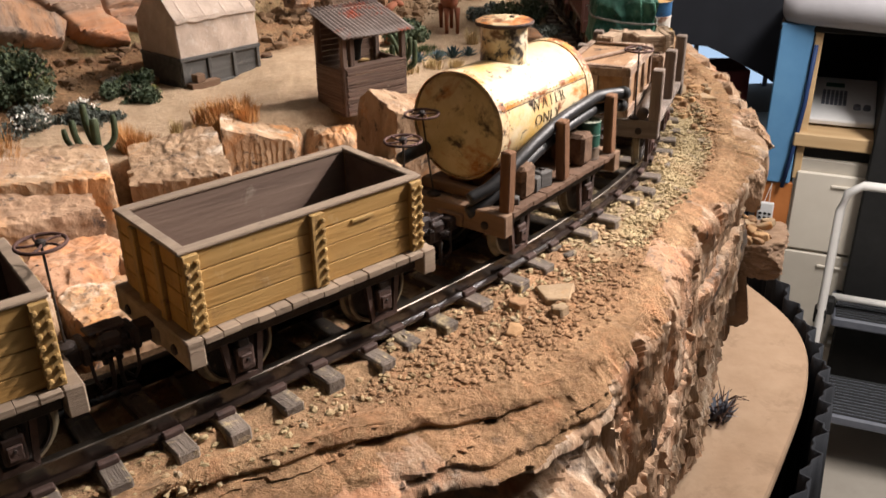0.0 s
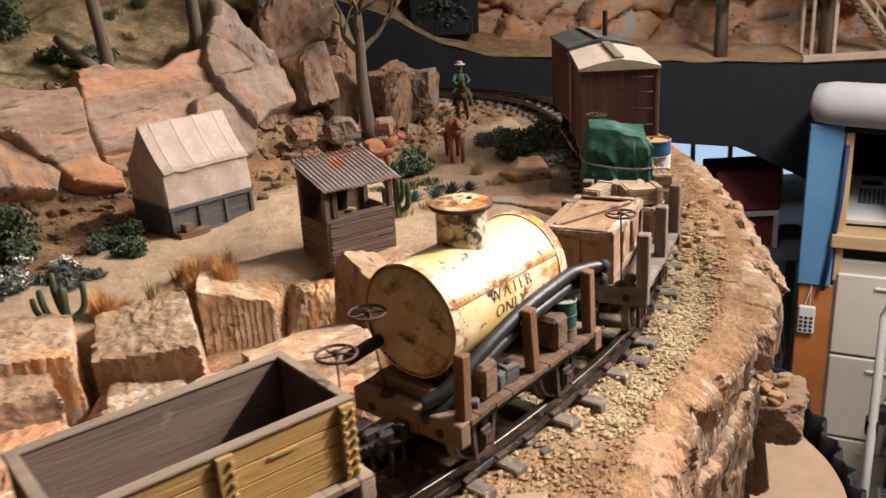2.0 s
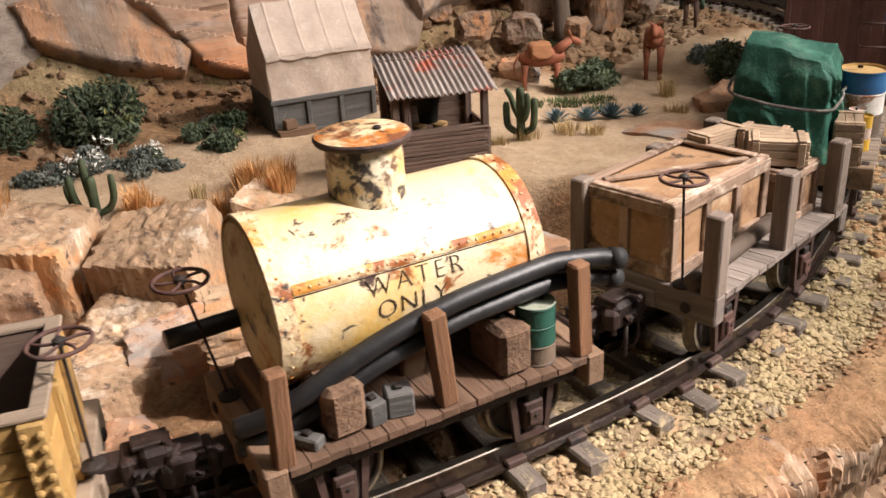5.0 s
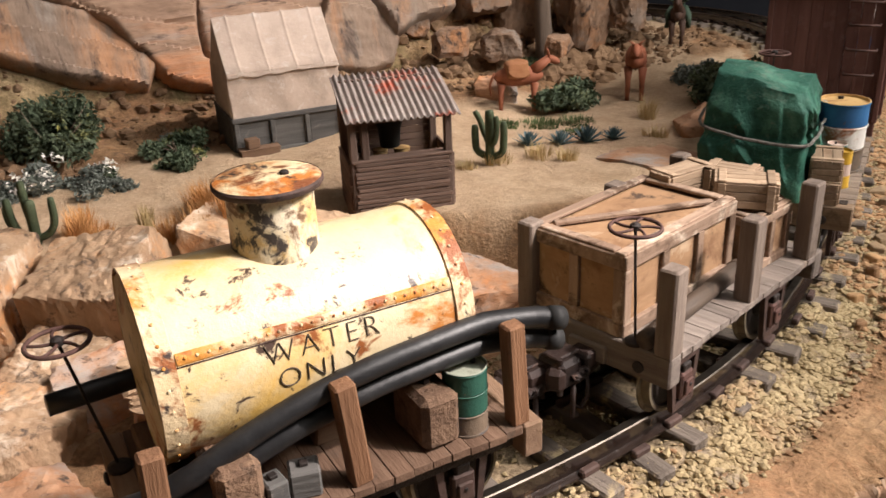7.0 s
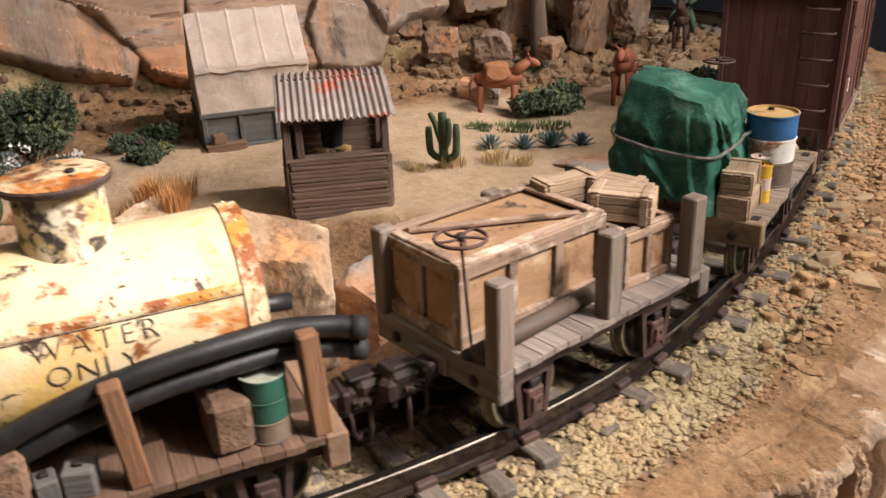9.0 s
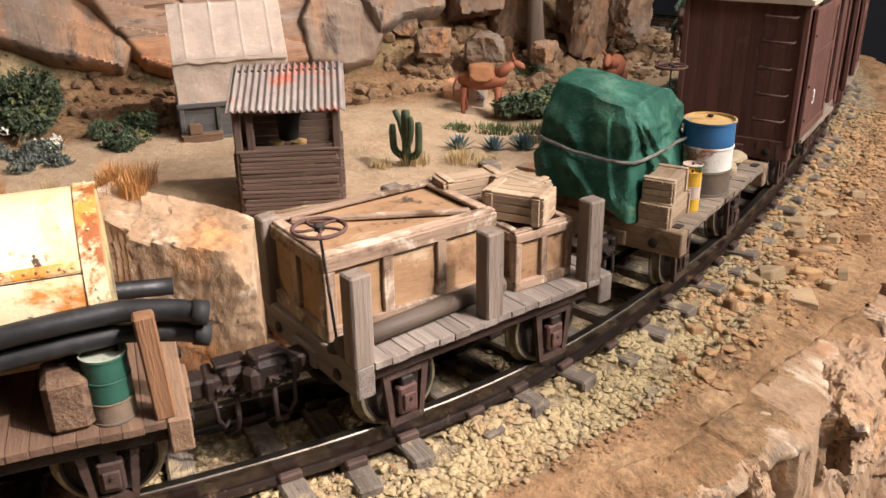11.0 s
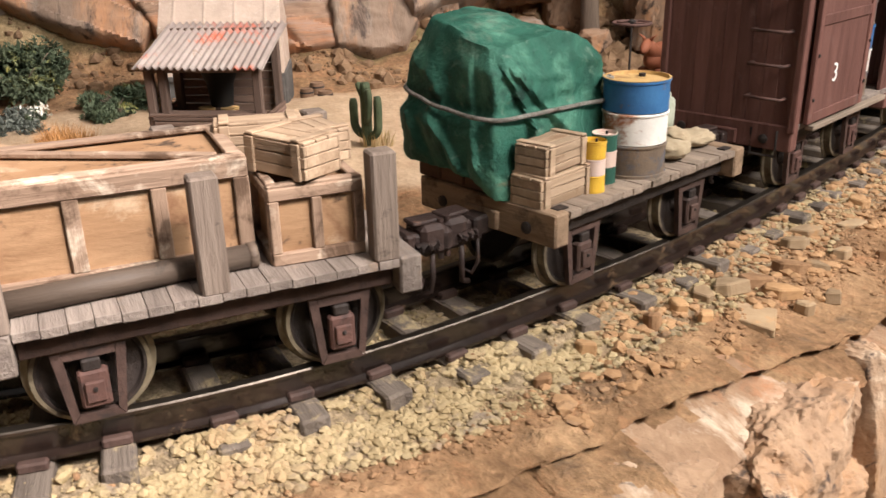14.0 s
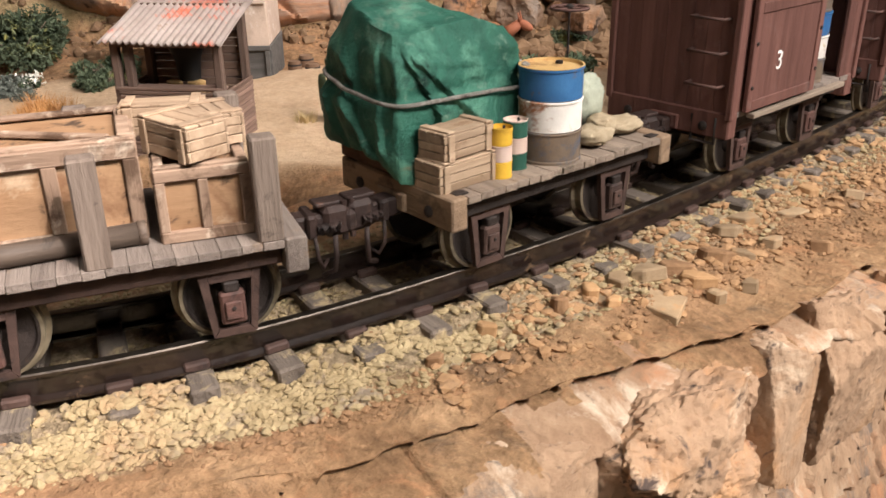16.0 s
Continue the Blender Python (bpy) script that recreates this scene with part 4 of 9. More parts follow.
slab("floor", m_concrete, (-3.6, -3.2, FLOOR - 0.1), (4.4, 7.0, FLOOR), "plain grey-beige concrete workshop floor", "floor")
slab("ceiling", m_ceil, (-3.6, -3.2, 2.40), (4.4, 7.0, 2.5), "dark ceiling above the model railway", "ceiling")
slab("wall_west", m_wall, (-3.7, -3.2, FLOOR), (-3.6, 7.0, 2.4), "dull painted room wall", "wall")
slab("wall_east", m_wall, (4.4, -3.2, FLOOR), (4.5, 7.0, 2.4), "dull painted room wall", "wall")
slab("wall_south", m_wall, (-3.6, -3.3, FLOOR), (4.4, -3.2, 2.4), "dull painted room wall", "wall")
slab("wall_north", m_wall, (-3.6, 7.0, FLOOR), (4.4, 7.1, 2.4), "dull painted room wall", "wall")


def lower_ledge():
    """The plain brown board that juts out at the foot of the cliff, with a rounded outer edge."""
    bm = bmesh.new()
    outer = [(-0.55, -0.05), (-0.2, 0.25), (0.12, 0.50), (0.33, 0.76), (0.48, 0.98), (0.58, 1.15), (0.625, 1.30), (0.60, 1.46), (0.54, 1.62), (0.50, 1.9), (0.44, 2.3)]
    out = spline(outer, 8)
    inn = out + np.array([-0.35, 0.22])
    rows = []
    for (x, y), (u, v) in zip(out, inn):
        rows.append([bm.verts.new(c) for c in ((u, v, 0.505), (x, y, 0.505), (x + 0.004, y, 0.498), (x + 0.004, y, 0.482), (u, v, 0.482))])
    for a, b in zip(rows, rows[1:]):
        for j in range(4):
            bm.faces.new((a[j], a[j + 1], b[j + 1], b[j]))
    bmesh.ops.recalc_face_normals(bm, faces=bm.faces[:])
    return tagged(part("lower_ledge", bm, m_ledge), "brown painted board ledge under the cliff", "ledge", kind="structure")


lower_ledge()


def skirt():
    """The black cloth that hangs from the ledge in folds."""
    path = spline([(-0.55, -0.10), (-0.2, 0.20), (0.12, 0.45), (0.35, 0.73), (0.51, 0.95), (0.615, 1.15), (0.655, 1.36), (0.64, 1.62), (0.58, 1.9), (0.50, 2.3)], 40)
    n = len(path)
    rows = []
    for k, (x, y) in enumerate(path):
        fold = 0.022 * math.sin(k * 0.55) + 0.012 * math.sin(k * 1.31 + 1)
        for j in range(24):
            t = j / 23
            up = 0.03 * math.exp(-(((y - 1.62) / 0.22) ** 2))
            rows.append((x + fold * (0.4 + t) + 0.05 * t, y - 0.4 * fold * t, (0.50 + up) * (1 - t) + FLOOR * t))
    me = grid_mesh("skirt_cloth", np.array(rows), n, 24)
    ob = tagged(link_mesh("skirt_cloth", me, m_cloth), "black cloth skirt hanging in folds below the layout", "cloth")
    mod = ob.modifiers.new("thick", "SOLIDIFY")
    mod.thickness = 0.003
    return ob


skirt()
# core that closes the layout from below and behind
bm = bmesh.new()
pts = [(-1.25, -0.05), (-0.75, -0.02), (-0.15, 0.42), (0.10, 0.70), (0.24, 1.0), (0.30, 1.4), (0.26, 1.9), (0.1, 2.2), (-0.3, 2.55), (-1.25, 2.6)]
lo, hi = [bm.verts.new((x, y, FLOOR)) for x, y in pts], [bm.verts.new((x, y, 0.86)) for x, y in pts]
bm.faces.new(lo[::-1]), bm.faces.new(hi)
for k in range(len(pts)):
    bm.faces.new((lo[k], lo[(k + 1) % len(pts)], hi[(k + 1) % len(pts)], hi[k]))
tagged(part("layout_base", bm, m_navy), "dark closed bench under the model landscape", "bench", kind="structure")


# ---------------------------------------------------------------- the layout across the aisle
def fascia():
    """The dark curved front board of the far layout."""
    path = spline([(-1.6, 3.35), (-0.9, 3.55), (-0.3, 3.62), (0.4, 3.60), (1.2, 3.58), (2.0, 3.55), (2.8, 3.3)], 14)
    rows = []
    for x, y in path:
        top = float(np.interp(x, [-1.6, -0.55, -0.25, -0.05, 0.15, 0.45, 1.4, 2.8], [1.22, 1.20, 1.09, 0.97, 0.912, 0.885, 0.818, 0.78]))
        low = float(np.interp(x, [0.84, 1.15, 1.23, 1.34, 1.42, 1.5], [0.535, 0.50, 0.46, 0.40, 0.36, 0.30])) if 0.84 < x < 1.5 else FLOOR
        rows += [(x, y + 0.05, top), (x, y, top), (x, y, low), (x, y + 0.05, low)]
    me = grid_mesh("far_fascia", np.array(rows), len(path), 4)
    me.polygons.foreach_set("use_smooth", [False] * len(me.polygons))
    return tagged(link_mesh("far_fascia", me, m_navy), "dark navy front board of the layout across the aisle", "fascia", kind="structure")


fascia()


def far_ground():
    xs, ys = np.linspace(-1.8, 3.0, 160), np.linspace(0, 1, 40)
    X, T = np.meshgrid(xs, ys, indexing="ij")
    x, t = X.ravel(), T.ravel()
    path = spline([(-1.6, 3.35), (-0.9, 3.55), (-0.3, 3.62), (0.4, 3.60), (1.2, 3.58), (2.0, 3.55), (2.8, 3.3)], 14)
    y0 = np.interp(x, path[:, 0], path[:, 1]) + 0.045
    top = np.interp(x, [-1.6, -0.55, -0.25, -0.05, 0.15, 0.45, 1.4, 2.8], [1.22, 1.20, 1.09, 0.97, 0.912, 0.885, 0.818, 0.78])
    y = y0 + 0.5 * t
    z = top + 0.004 + 0.06 * t + 0.02 * fbm(x * 8, y * 8, 0, 3, 4)
    me = grid_mesh("far_ground", np.stack([x, y, z], 1), 160, 40)
    me.flip_normals()
    moss = step((0.6 - x) / 0.7) * step((0.45 - t) / 0.2)
    for key, val in (("road", 0.4 * step((x - 0.2) / 0.3)), ("ballast", 0 * x), ("moss", moss)):
        me.attributes.new(key, "FLOAT", "POINT").data.foreach_set("value", val.astype(np.float32))
    return tagged(link_mesh("far_ground", me, m_ground), "grassy verge in front of the far rock wall", "ground", kind="structure")


far_ground()


def far_rock_wall():
    ns, nk = 300, 110
    X, T = np.meshgrid(np.linspace(-1.8, 3.2, ns), np.linspace(0, 1, nk), indexing="ij")
    x, t = X.ravel(), T.ravel()
    wide = fbm(x * 3, t * 4, 0, 2, 4)
    f1, f2, cid = cells(x * 4.5 + 2 * wide, t * 7 + wide, 4)
    y = 4.02 + 0.12 * t - 0.16 * (cid - 0.4) - 0.10 * wide + 0.05 * (1 - step((f2 - f1) / 0.14)) - 0.02 * fbm(x * 20, t * 30, 0, 8, 3)
    z = 0.80 + 1.5 * t
    me = grid_mesh("far_rock_wall", np.stack([x, y, z], 1), ns, nk)
    me.flip_normals()
    return tagged(link_mesh("far_rock_wall", me, m_orange), "tall modelled orange rock wall across the aisle", "rock wall", kind="structure")


far_rock_wall()


# ---------------------------------------------------------------- rolling stock
def at_track(x, y, deg, z=RAIL_TOP):
    return pose(x, y, z, 0, 0, deg)


DECK = 0.058  # deck top above the rail head


def wheelset(car, u, boxmat, lift=0.0):
    zw = 0.0252 + lift
    for sd in (-1, 1):
        m = pose(u, sd * 0.0300, zw, -90 * sd, 0, 0)
        w = lathe("wheel", car, m_iron, [(0.004, -0.003), (0.0252, -0.003), (0.0252, 0.0036), (0.0222, 0.0040), (0.0212, 0.0020), (0.0090, 0.0012), (0.0068, 0.0050), (0.0, 0.0050)], m, 40, label="dark iron wheel with a bare tyre")
        lathe("tyre", w, m_tyre, [(0.0236, 0.0042), (0.0254, 0.0040), (0.0258, -0.0012), (0.0284, -0.0018), (0.0286, -0.0030), (0.0262, -0.0036)], pose(0, 0, 0), 44, False)
    rod("axle", car, m_iron, (u, -0.036, zw), (u, 0.036, zw), 0.003)
    for sd in (-1, 1):
        y0, y1 = sd * 0.0385, sd * 0.0420
        bm = bmesh.new()
        # two splayed legs, the bar under them and the head
        for tri in (((-0.0165, 0.047), (-0.0118, 0.047), (-0.0082, 0.0085), (-0.0112, 0.0045)), ((0.0118, 0.047), (0.0165, 0.047), (0.0112, 0.0045), (0.0082, 0.0085)), ((-0.0080, 0.0083), (0.0080, 0.0083), (0.0108, 0.0043), (-0.0108, 0.0043)), ((-0.0116, 0.047), (0.0116, 0.047), (0.0106, 0.0355), (-0.0106, 0.0355))):
            a, b = [bm.verts.new((u + x, y0, z + lift)) for x, z in tri], [bm.verts.new((u + x, y1, z + lift)) for x, z in tri]
            bm.faces.new(a), bm.faces.new(b[::-1])
            for k in range(4):
                bm.faces.new((a[k], a[(k + 1) % 4], b[(k + 1) % 4], b[k]))
        bmesh.ops.recalc_face_normals(bm, faces=bm.faces[:])
        part("axle_guard", bm, m_guard, car, "splayed iron axle guard")
        g = box("axle_box", car, boxmat, (u, sd * 0.0412, 0.0205 + lift), (0.0128, 0.0060, 0.0180), (0, 0, 0), 0.0012, "cast axle box")
        box("axle_box_lid", g, boxmat, (0, sd * 0.0038, -0.0005), (0.0085, 0.0020, 0.0100), (0, 0, 0), 0.0008)
        lathe("lid_bolt", g, m_iron, [(0.0012, 0), (0.0010, 0.0008), (0, 0.0010)], pose(0, sd * 0.0047, 0.001, -90 * sd, 0, 0), 8)
        box("spring_seat", g, m_iron, (0, sd * -0.0005, 0.0118), (0.0080, 0.0060, 0.0056), (0, 0, 0), 0.0008)


def coupler(car, u, sd):
    """A knuckle coupler: shank, head, knuckle, lift pin, spring and hanging rods."""
    c = box("coupler", car, m_coupler, (u + sd * 0.012, 0, 0.0425), (0.030, 0.014, 0.012), (0, 0, 0), 0.0016, "black-brown iron knuckle coupler")
    box("coupler_head", c, m_coupler, (sd * 0.015, 0.001, 0.0015), (0.016, 0.021, 0.018), (0, 0, sd * 6), 0.0028)
    box("knuckle", c, m_coupler, (sd * 0.0235, -0.004, 0.0005), (0.009, 0.011, 0.014), (0, 0, sd * -24), 0.0026)
    rod("lift_pin", c, m_coupler, (sd * 0.021, -0.005, -0.011), (sd * 0.021, -0.005, 0.0125), 0.0018, segs=10)
    box("bracket", c, m_coupler, (sd * 0.001, 0, 0.0005), (0.006, 0.021, 0.014), (0, 0, 0), 0.0014)
    box("cover_plate", c, m_coupler, (sd * 0.013, 0.001, 0.0112), (0.018, 0.012, 0.0024), (0, 0, sd * 6), 0.0008)
    tube("uncoupling_rod", c, m_coupler, [(sd * 0.014, -0.009, -0.006), (sd * 0.014, -0.009, -0.020), (sd * 0.013, -0.008, -0.028), (sd * 0.006, -0.006, -0.031)], 0.0016, 8)
    tube("hanging_chain", c, m_coupler, [(sd * 0.002, -0.010, -0.005), (sd * 0.003, -0.011, -0.018), (sd * 0.006, -0.009, -0.025), (sd * 0.010, -0.004, -0.022)], 0.0012, 6)
    tube("spring", c, m_coupler, [(sd * (0.004 + 0.013 * k / 60), -0.0100 + 0.0030 * math.cos(k * 1.2), -0.001 + 0.0030 * math.sin(k * 1.2)) for k in range(61)], 0.0007, 5)


def frame_and_deck(car, length, width, deckmat, beammat, sillmat, planks=16, low=0.0, boxmat=m_guard, lift=0.0):
    half, hw = length / 2, width / 2
    wheelset(car, -0.057, boxmat, lift)
    wheelset(car, 0.057, boxmat, lift)
    DECK = 0.058 - low
    for sd in (-1, 1):
        box("side_sill", car, sillmat, (0, sd * (hw - 0.0125), DECK - 0.0110), (length - 0.024, 0.0065, 0.0115), (0, 0, 0), 0.0008, "dark solebar under the deck")
        box("inner_sill", car, m_iron, (0, sd * 0.018, DECK - 0.0115), (length - 0.02, 0.007, 0.012), (0, 0, 0), 0.0008)
        h = box("end_beam", car, beammat, (sd * (half - 0.006), 0, DECK - 0.0095), (0.0115, width, 0.0195), (0, 0, 0), 0.0010, "wide timber end beam with bolts")
        for y in (-0.034, 0.034):
            lathe("bolt", h, m_iron, [(0.0036, 0), (0.0036, 0.0012), (0.0020, 0.0022), (0.0, 0.0024)], pose(sd * 0.0057, y, -0.002, 0, 90 * sd, 0), 10)
        box("coupler_pocket", h, beammat, (sd * 0.0065, 0, -0.003), (0.004, 0.026, 0.011), (0, 0, 0), 0.0008)
        coupler(car, sd * half, sd)
    rng = random.Random(int(length * 1e4))
    n = planks
    pw = (length - 0.024) / n
    for k in range(n):
        box("plank", car, deckmat, (-half + 0.012 + (k + 0.5) * pw, rng.uniform(-0.0006, 0.0006), DECK - 0.0022 + rng.uniform(-0.0004, 0.0003)), (round(pw - 0.0002, 5), width, 0.0044), (0, 0, 0), 0.0003)


def brake_wheel(car, u, v, height, r=0.0135, lean=0.0):
    """A spoked brake wheel on a thin upright rod, which may lean along the wagon."""
    c, z = u + lean, DECK + height
    w = tube("brake_wheel", car, m_rustred, [(c + r * math.cos(a), v + r * math.sin(a), z) for a in np.linspace(0, 2 * math.pi, 28, endpoint=False)], 0.0011, 8, True, "rusty spoked brake wheel")
    for k in range(5):
        a = 2 * math.pi * k / 5 + 0.3
        tube("spoke", w, m_rustred, [(c + r * q * math.cos(a + 0.5 * (1 - q)), v + r * q * math.sin(a + 0.5 * (1 - q)), z) for q in np.linspace(0.1, 1, 6)], 0.0008, 6)
    lathe("hub", w, m_iron, [(0.0030, -0.001), (0.0030, 0.0016), (0.0014, 0.0028), (0, 0.0028)], pose(c, v, z), 12)
    rod("brake_rod", car, m_iron, (u, v, DECK), (c, v, z), 0.0008)
    lathe("rod_step", car, m_iron, [(0.006, 0), (0.006, 0.002), (0.003, 0.004), (0, 0.004)], pose(u, v, DECK), 14)


def stake(parent, mat, u, v, height=0.052, w=0.0115, rnd=None, tilt=(0, 0)):
    rnd = rnd or random.Random(int((u + 1) * 1e4 + v * 1e3))
    return box("stake", parent, mat, (u, v, DECK + height / 2 - 0.001), (w, w * 0.92, round(height + rnd.uniform(-0.002, 0.002), 4)), (tilt[0], tilt[1], rnd.uniform(-3, 3)), 0.0011, "weathered timber stake")


# ---- ochre gondola
def gondola():
    car = thing("gondola_wagon", "empty ochre-yellow wooden gondola wagon with bolted ribs, on the rails", "wagon", group="train wagons")
    L, W = 0.197, 0.106
    frame_and_deck(car, L, W, m_cap, m_cap, m_iron, 14, 0.0055)
    bl, bw, bh, z0 = 0.183, 0.0900, 0.0535, DECK - 0.0055
    nb = 4
    for sd in (-1, 1):
        for k in range(nb):
            h = bh / nb
            box("side_board", car, m_ochre, (0, sd * (bw / 2 - 0.002), z0 + (k + 0.5) * h), (bl - 0.001, 0.0035, round(h - 0.0005, 5)), (0, 0, 0), 0.0005)
        box("inner_side", car, m_inside, (0, sd * (bw / 2 - 0.0049), z0 + bh / 2), (bl - 0.010, 0.0020, bh - 0.001), (0, 0, 0), 0.0004, "grey weathered inner boards")
        box("capping", car, m_cap, (0, sd * (bw / 2 - 0.0028), z0 + bh + 0.0012), (bl + 0.002, 0.0080, 0.0028), (0, 0, 0), 0.0008, "grey capping board along the top edge")
        for u in (-bl / 2 + 0.006, 0.003, bl / 2 - 0.006):
            r = box("rib", car, m_ochrez, (u, sd * (bw / 2 + 0.0016), z0 + bh / 2), (0.0105, 0.0038, bh - 0.0008), (0, 0, 0), 0.0006, "ochre rib with rows of bolt heads")
            for q in range(7):
                for du in ((-0.0032, 0.0032) if abs(u) > 0.05 else (0.0030,)):
                    lathe("bolt", r, m_ochrez, [(0.0019, 0), (0.0019, 0.0014), (0.0010, 0.0022), (0, 0.0022)], pose(du, sd * 0.0019, -bh / 2 + 0.0055 + q * 0.0071, -90 * sd, 0, 0), 8)
    for sd in (-1, 1):
        for k in range(nb):
            h = bh / nb
            box("end_board", car, m_ochre, (sd * (bl / 2 - 0.002), 0, z0 + (k + 0.5) * h), (0.0035, bw - 0.009, round(h - 0.0005, 5)), (0, 0, 0), 0.0005)
        box("inner_end", car, m_inside, (sd * (bl / 2 - 0.0049), 0, z0 + bh / 2), (0.0020, bw - 0.014, bh - 0.001), (0, 0, 0), 0.0004, "grey weathered inner boards")
        box("capping", car, m_cap, (sd * (bl / 2 - 0.0028), 0, z0 + bh + 0.0014), (0.0080, bw - 0.006, 0.0028), (0, 0, 0), 0.0008, "grey capping board along the top edge")
        for v in (-0.016, 0.016):
            r = box("end_rib", car, m_ochrez, (sd * (bl / 2 + 0.0012), v, z0 + bh / 2), (0.0036, 0.0070, bh - 0.001), (0, 0, 0), 0.0006)
    box("wagon_floor", car, m_inside, (0, 0, z0 + 0.0012), (bl - 0.012, bw - 0.013, 0.0020), (0, 0, 0), 0.0003, "dusty grey floor boards")
    box("grab_slot", car, m_ochrez, (0.040, -(bw / 2 + 0.0004), z0 + bh * 0.72), (0.018, 0.0016, 0.0026), (0, 0, 0), 0.0004)
    brake_wheel(car, L / 2 + 0.001, -0.018, 0.067)
    return car


g1 = gondola()
g1.matrix_basis = at_track(-0.130, 0.531, 40.5)
copy_thing(g1, at_track(-0.3277, 0.373, 37.0))


# ---- tank car
def bent_on(me, radius, axis_z, u0, ang0):
    """Lays flat writing (x along, y up) on the near side of a lying cylinder."""
    for v in me.vertices:
        x, y = v.co.x, v.co.y
        a = ang0 + y / radius
        v.co = (u0 + x, 0.0095 - (radius + v.co.z) * math.cos(a), axis_z + (radius + v.co.z) * math.sin(a))


def writing(name, text, size, mat, parent, thin=-0.0, space=1.0):
    cu = bpy.data.curves.new(name, "FONT")
    cu.body, cu.size, cu.align_x, cu.extrude, cu.offset, cu.space_character = text, size, "CENTER", 0.0003, thin, space
    ob = new("temp_writing", cu)
    dg = bpy.context.evaluated_depsgraph_get()
    me = bpy.data.meshes.new_from_object(ob.evaluated_get(dg))
    bpy.data.objects.remove(ob)
    bm = bmesh.new()
    bm.from_mesh(me)
    bmesh.ops.subdivide_edges(bm, edges=[e for e in bm.edges if e.calc_length() > size * 0.25], cuts=3)
    bm.to_mesh(me)
    bm.free()
    me.materials.clear()
    return link_mesh(name, me, mat, parent)


def tank_car():
    car = thing("tank_wagon", "brown flat wagon carrying a rusty cream water tank, with stakes", "wagon", group="train wagons")
    frame_and_deck(car, 0.197, 0.107, m_deckbr, m_beambry, m_iron, 17, lift=0.006)
    R, zc, u0, u1, vc = 0.0440, DECK + 0.0575, -0.0765, 0.0715, 0.0095
    tank = lathe("tank", car, m_tank, [(R, u0), (R, u0 + 0.03), (R, 0), (R, u1 - 0.03), (R, u1)], pose(0, vc, zc, 90, 0, 90), 64, False, "cream steel tank, chipped and streaked with rust")
    lathe("tank_end", tank, m_tankend, [(0.0, -0.0012), (R * 0.5, -0.0008), (R - 0.003, 0), (R - 0.0005, 0.002)], pose(0, 0, u0), 64, False, "dirty yellow tank end")
    lathe("tank_end", tank, m_tankend, [(R - 0.0005, -0.002), (R - 0.003, 0), (R * 0.5, 0.0008), (0.0, 0.0012)], pose(0, 0, u1), 64, False, "dirty yellow tank end")
    for u in (u0 + 0.005, u1 - 0.005):
        lathe("hoop", tank, m_tankrust, [(R + 0.0001, -0.005), (R + 0.0011, -0.0048), (R + 0.0011, 0.0048), (R + 0.0001, 0.005)], pose(0, 0, u), 64, False, "rust-edged riveted end hoop")
        for k in range(30):
            a = 2 * math.pi * k / 30
            lathe("rivet", tank, m_tankrust, [(0.0009, 0), (0.0007, 0.0006), (0, 0.0008)], Matrix.Translation((( R + 0.0010) * math.cos(a), (R + 0.0010) * math.sin(a), u)) @ Vector((math.cos(a), math.sin(a), 0)).to_track_quat("Z", "Y").to_matrix().to_4x4(), 6)
    # lap seam along the near side, a little above the middle
    bm = bmesh.new()
    for a0, a1, rr in ((radians(23), radians(30), R + 0.0007),):
        va = []
        for u in np.linspace(u0 + 0.0105, u1 - 0.0105, 12):
            va.append([bm.verts.new((u, -r * math.cos(a), r * math.sin(a))) for a, r in ((a0, R), (a0 + 0.012, rr), ((a0 + a1) / 2, rr), (a1 - 0.012, rr), (a1, R))])
        for p, q in zip(va, va[1:]):
            for j in range(4):
                bm.faces.new((p[j], q[j], q[j + 1], p[j + 1]))
    seam = part("seam_strip", bm, m_tankrust, car, "riveted lap seam along the tank", pose(0, vc, zc), True)
    tube("seam_joint", car, m_guard, [(u, vc - (R + 0.0003) * math.cos(radians(22.4)), zc + (R + 0.0003) * math.sin(radians(22.4))) for u in np.linspace(u0 + 0.010, u1 - 0.010, 12)], 0.00030, 6, False, "dark open joint below the seam")
    for k in range(25):
        u, a = u0 + 0.014 + k * 0.005, radians(26.5)
        lathe("rivet", seam, m_tankrust, [(0.0008, 0), (0.0006, 0.0005), (0, 0.0007)], Matrix.Translation((u, -(R + 0.0008) * math.cos(a), (R + 0.0008) * math.sin(a))) @ Vector((0, -math.cos(a), math.sin(a))).to_track_quat("Z", "Y").to_matrix().to_4x4(), 6)
    dome = lathe("dome", car, m_dome, [(0.0206, 0.034), (0.0200, 0.044), (0.0197, 0.0690)], pose(-0.0070, vc + 0.001, zc + 0.002), 48, False, "cream filler dome, chipped and rust-spotted")
    lid = lathe("lid", dome, m_lid, [(0.0196, 0.0685), (0.0240, 0.0690), (0.0246, 0.0716), (0.0225, 0.0726), (0.0, 0.0736)], pose(0, 0, 0), 48, False, "rusty flat dome lid")
    lathe("lid_rim", lid, m_guard, [(0.0218, 0.0684), (0.0242, 0.0686), (0.0250, 0.0700), (0.0250, 0.0712), (0.0242, 0.0722)], pose(0, 0, 0), 48, False, "dark rusted lid rim")
    lathe("lid_knob", lid, m_iron, [(0.0022, 0), (0.0022, 0.0014), (0.0012, 0.002), (0, 0.002)], pose(0.007, -0.003, 0.073), 12)
    lathe("lid_eye", lid, m_tyre, [(0.0012, -0.001), (0.0026, -0.001), (0.0026, 0.001), (0.0012, 0.001)], pose(-0.0160, -0.0130, 0.0655, 90, 0, -40), 14, False)
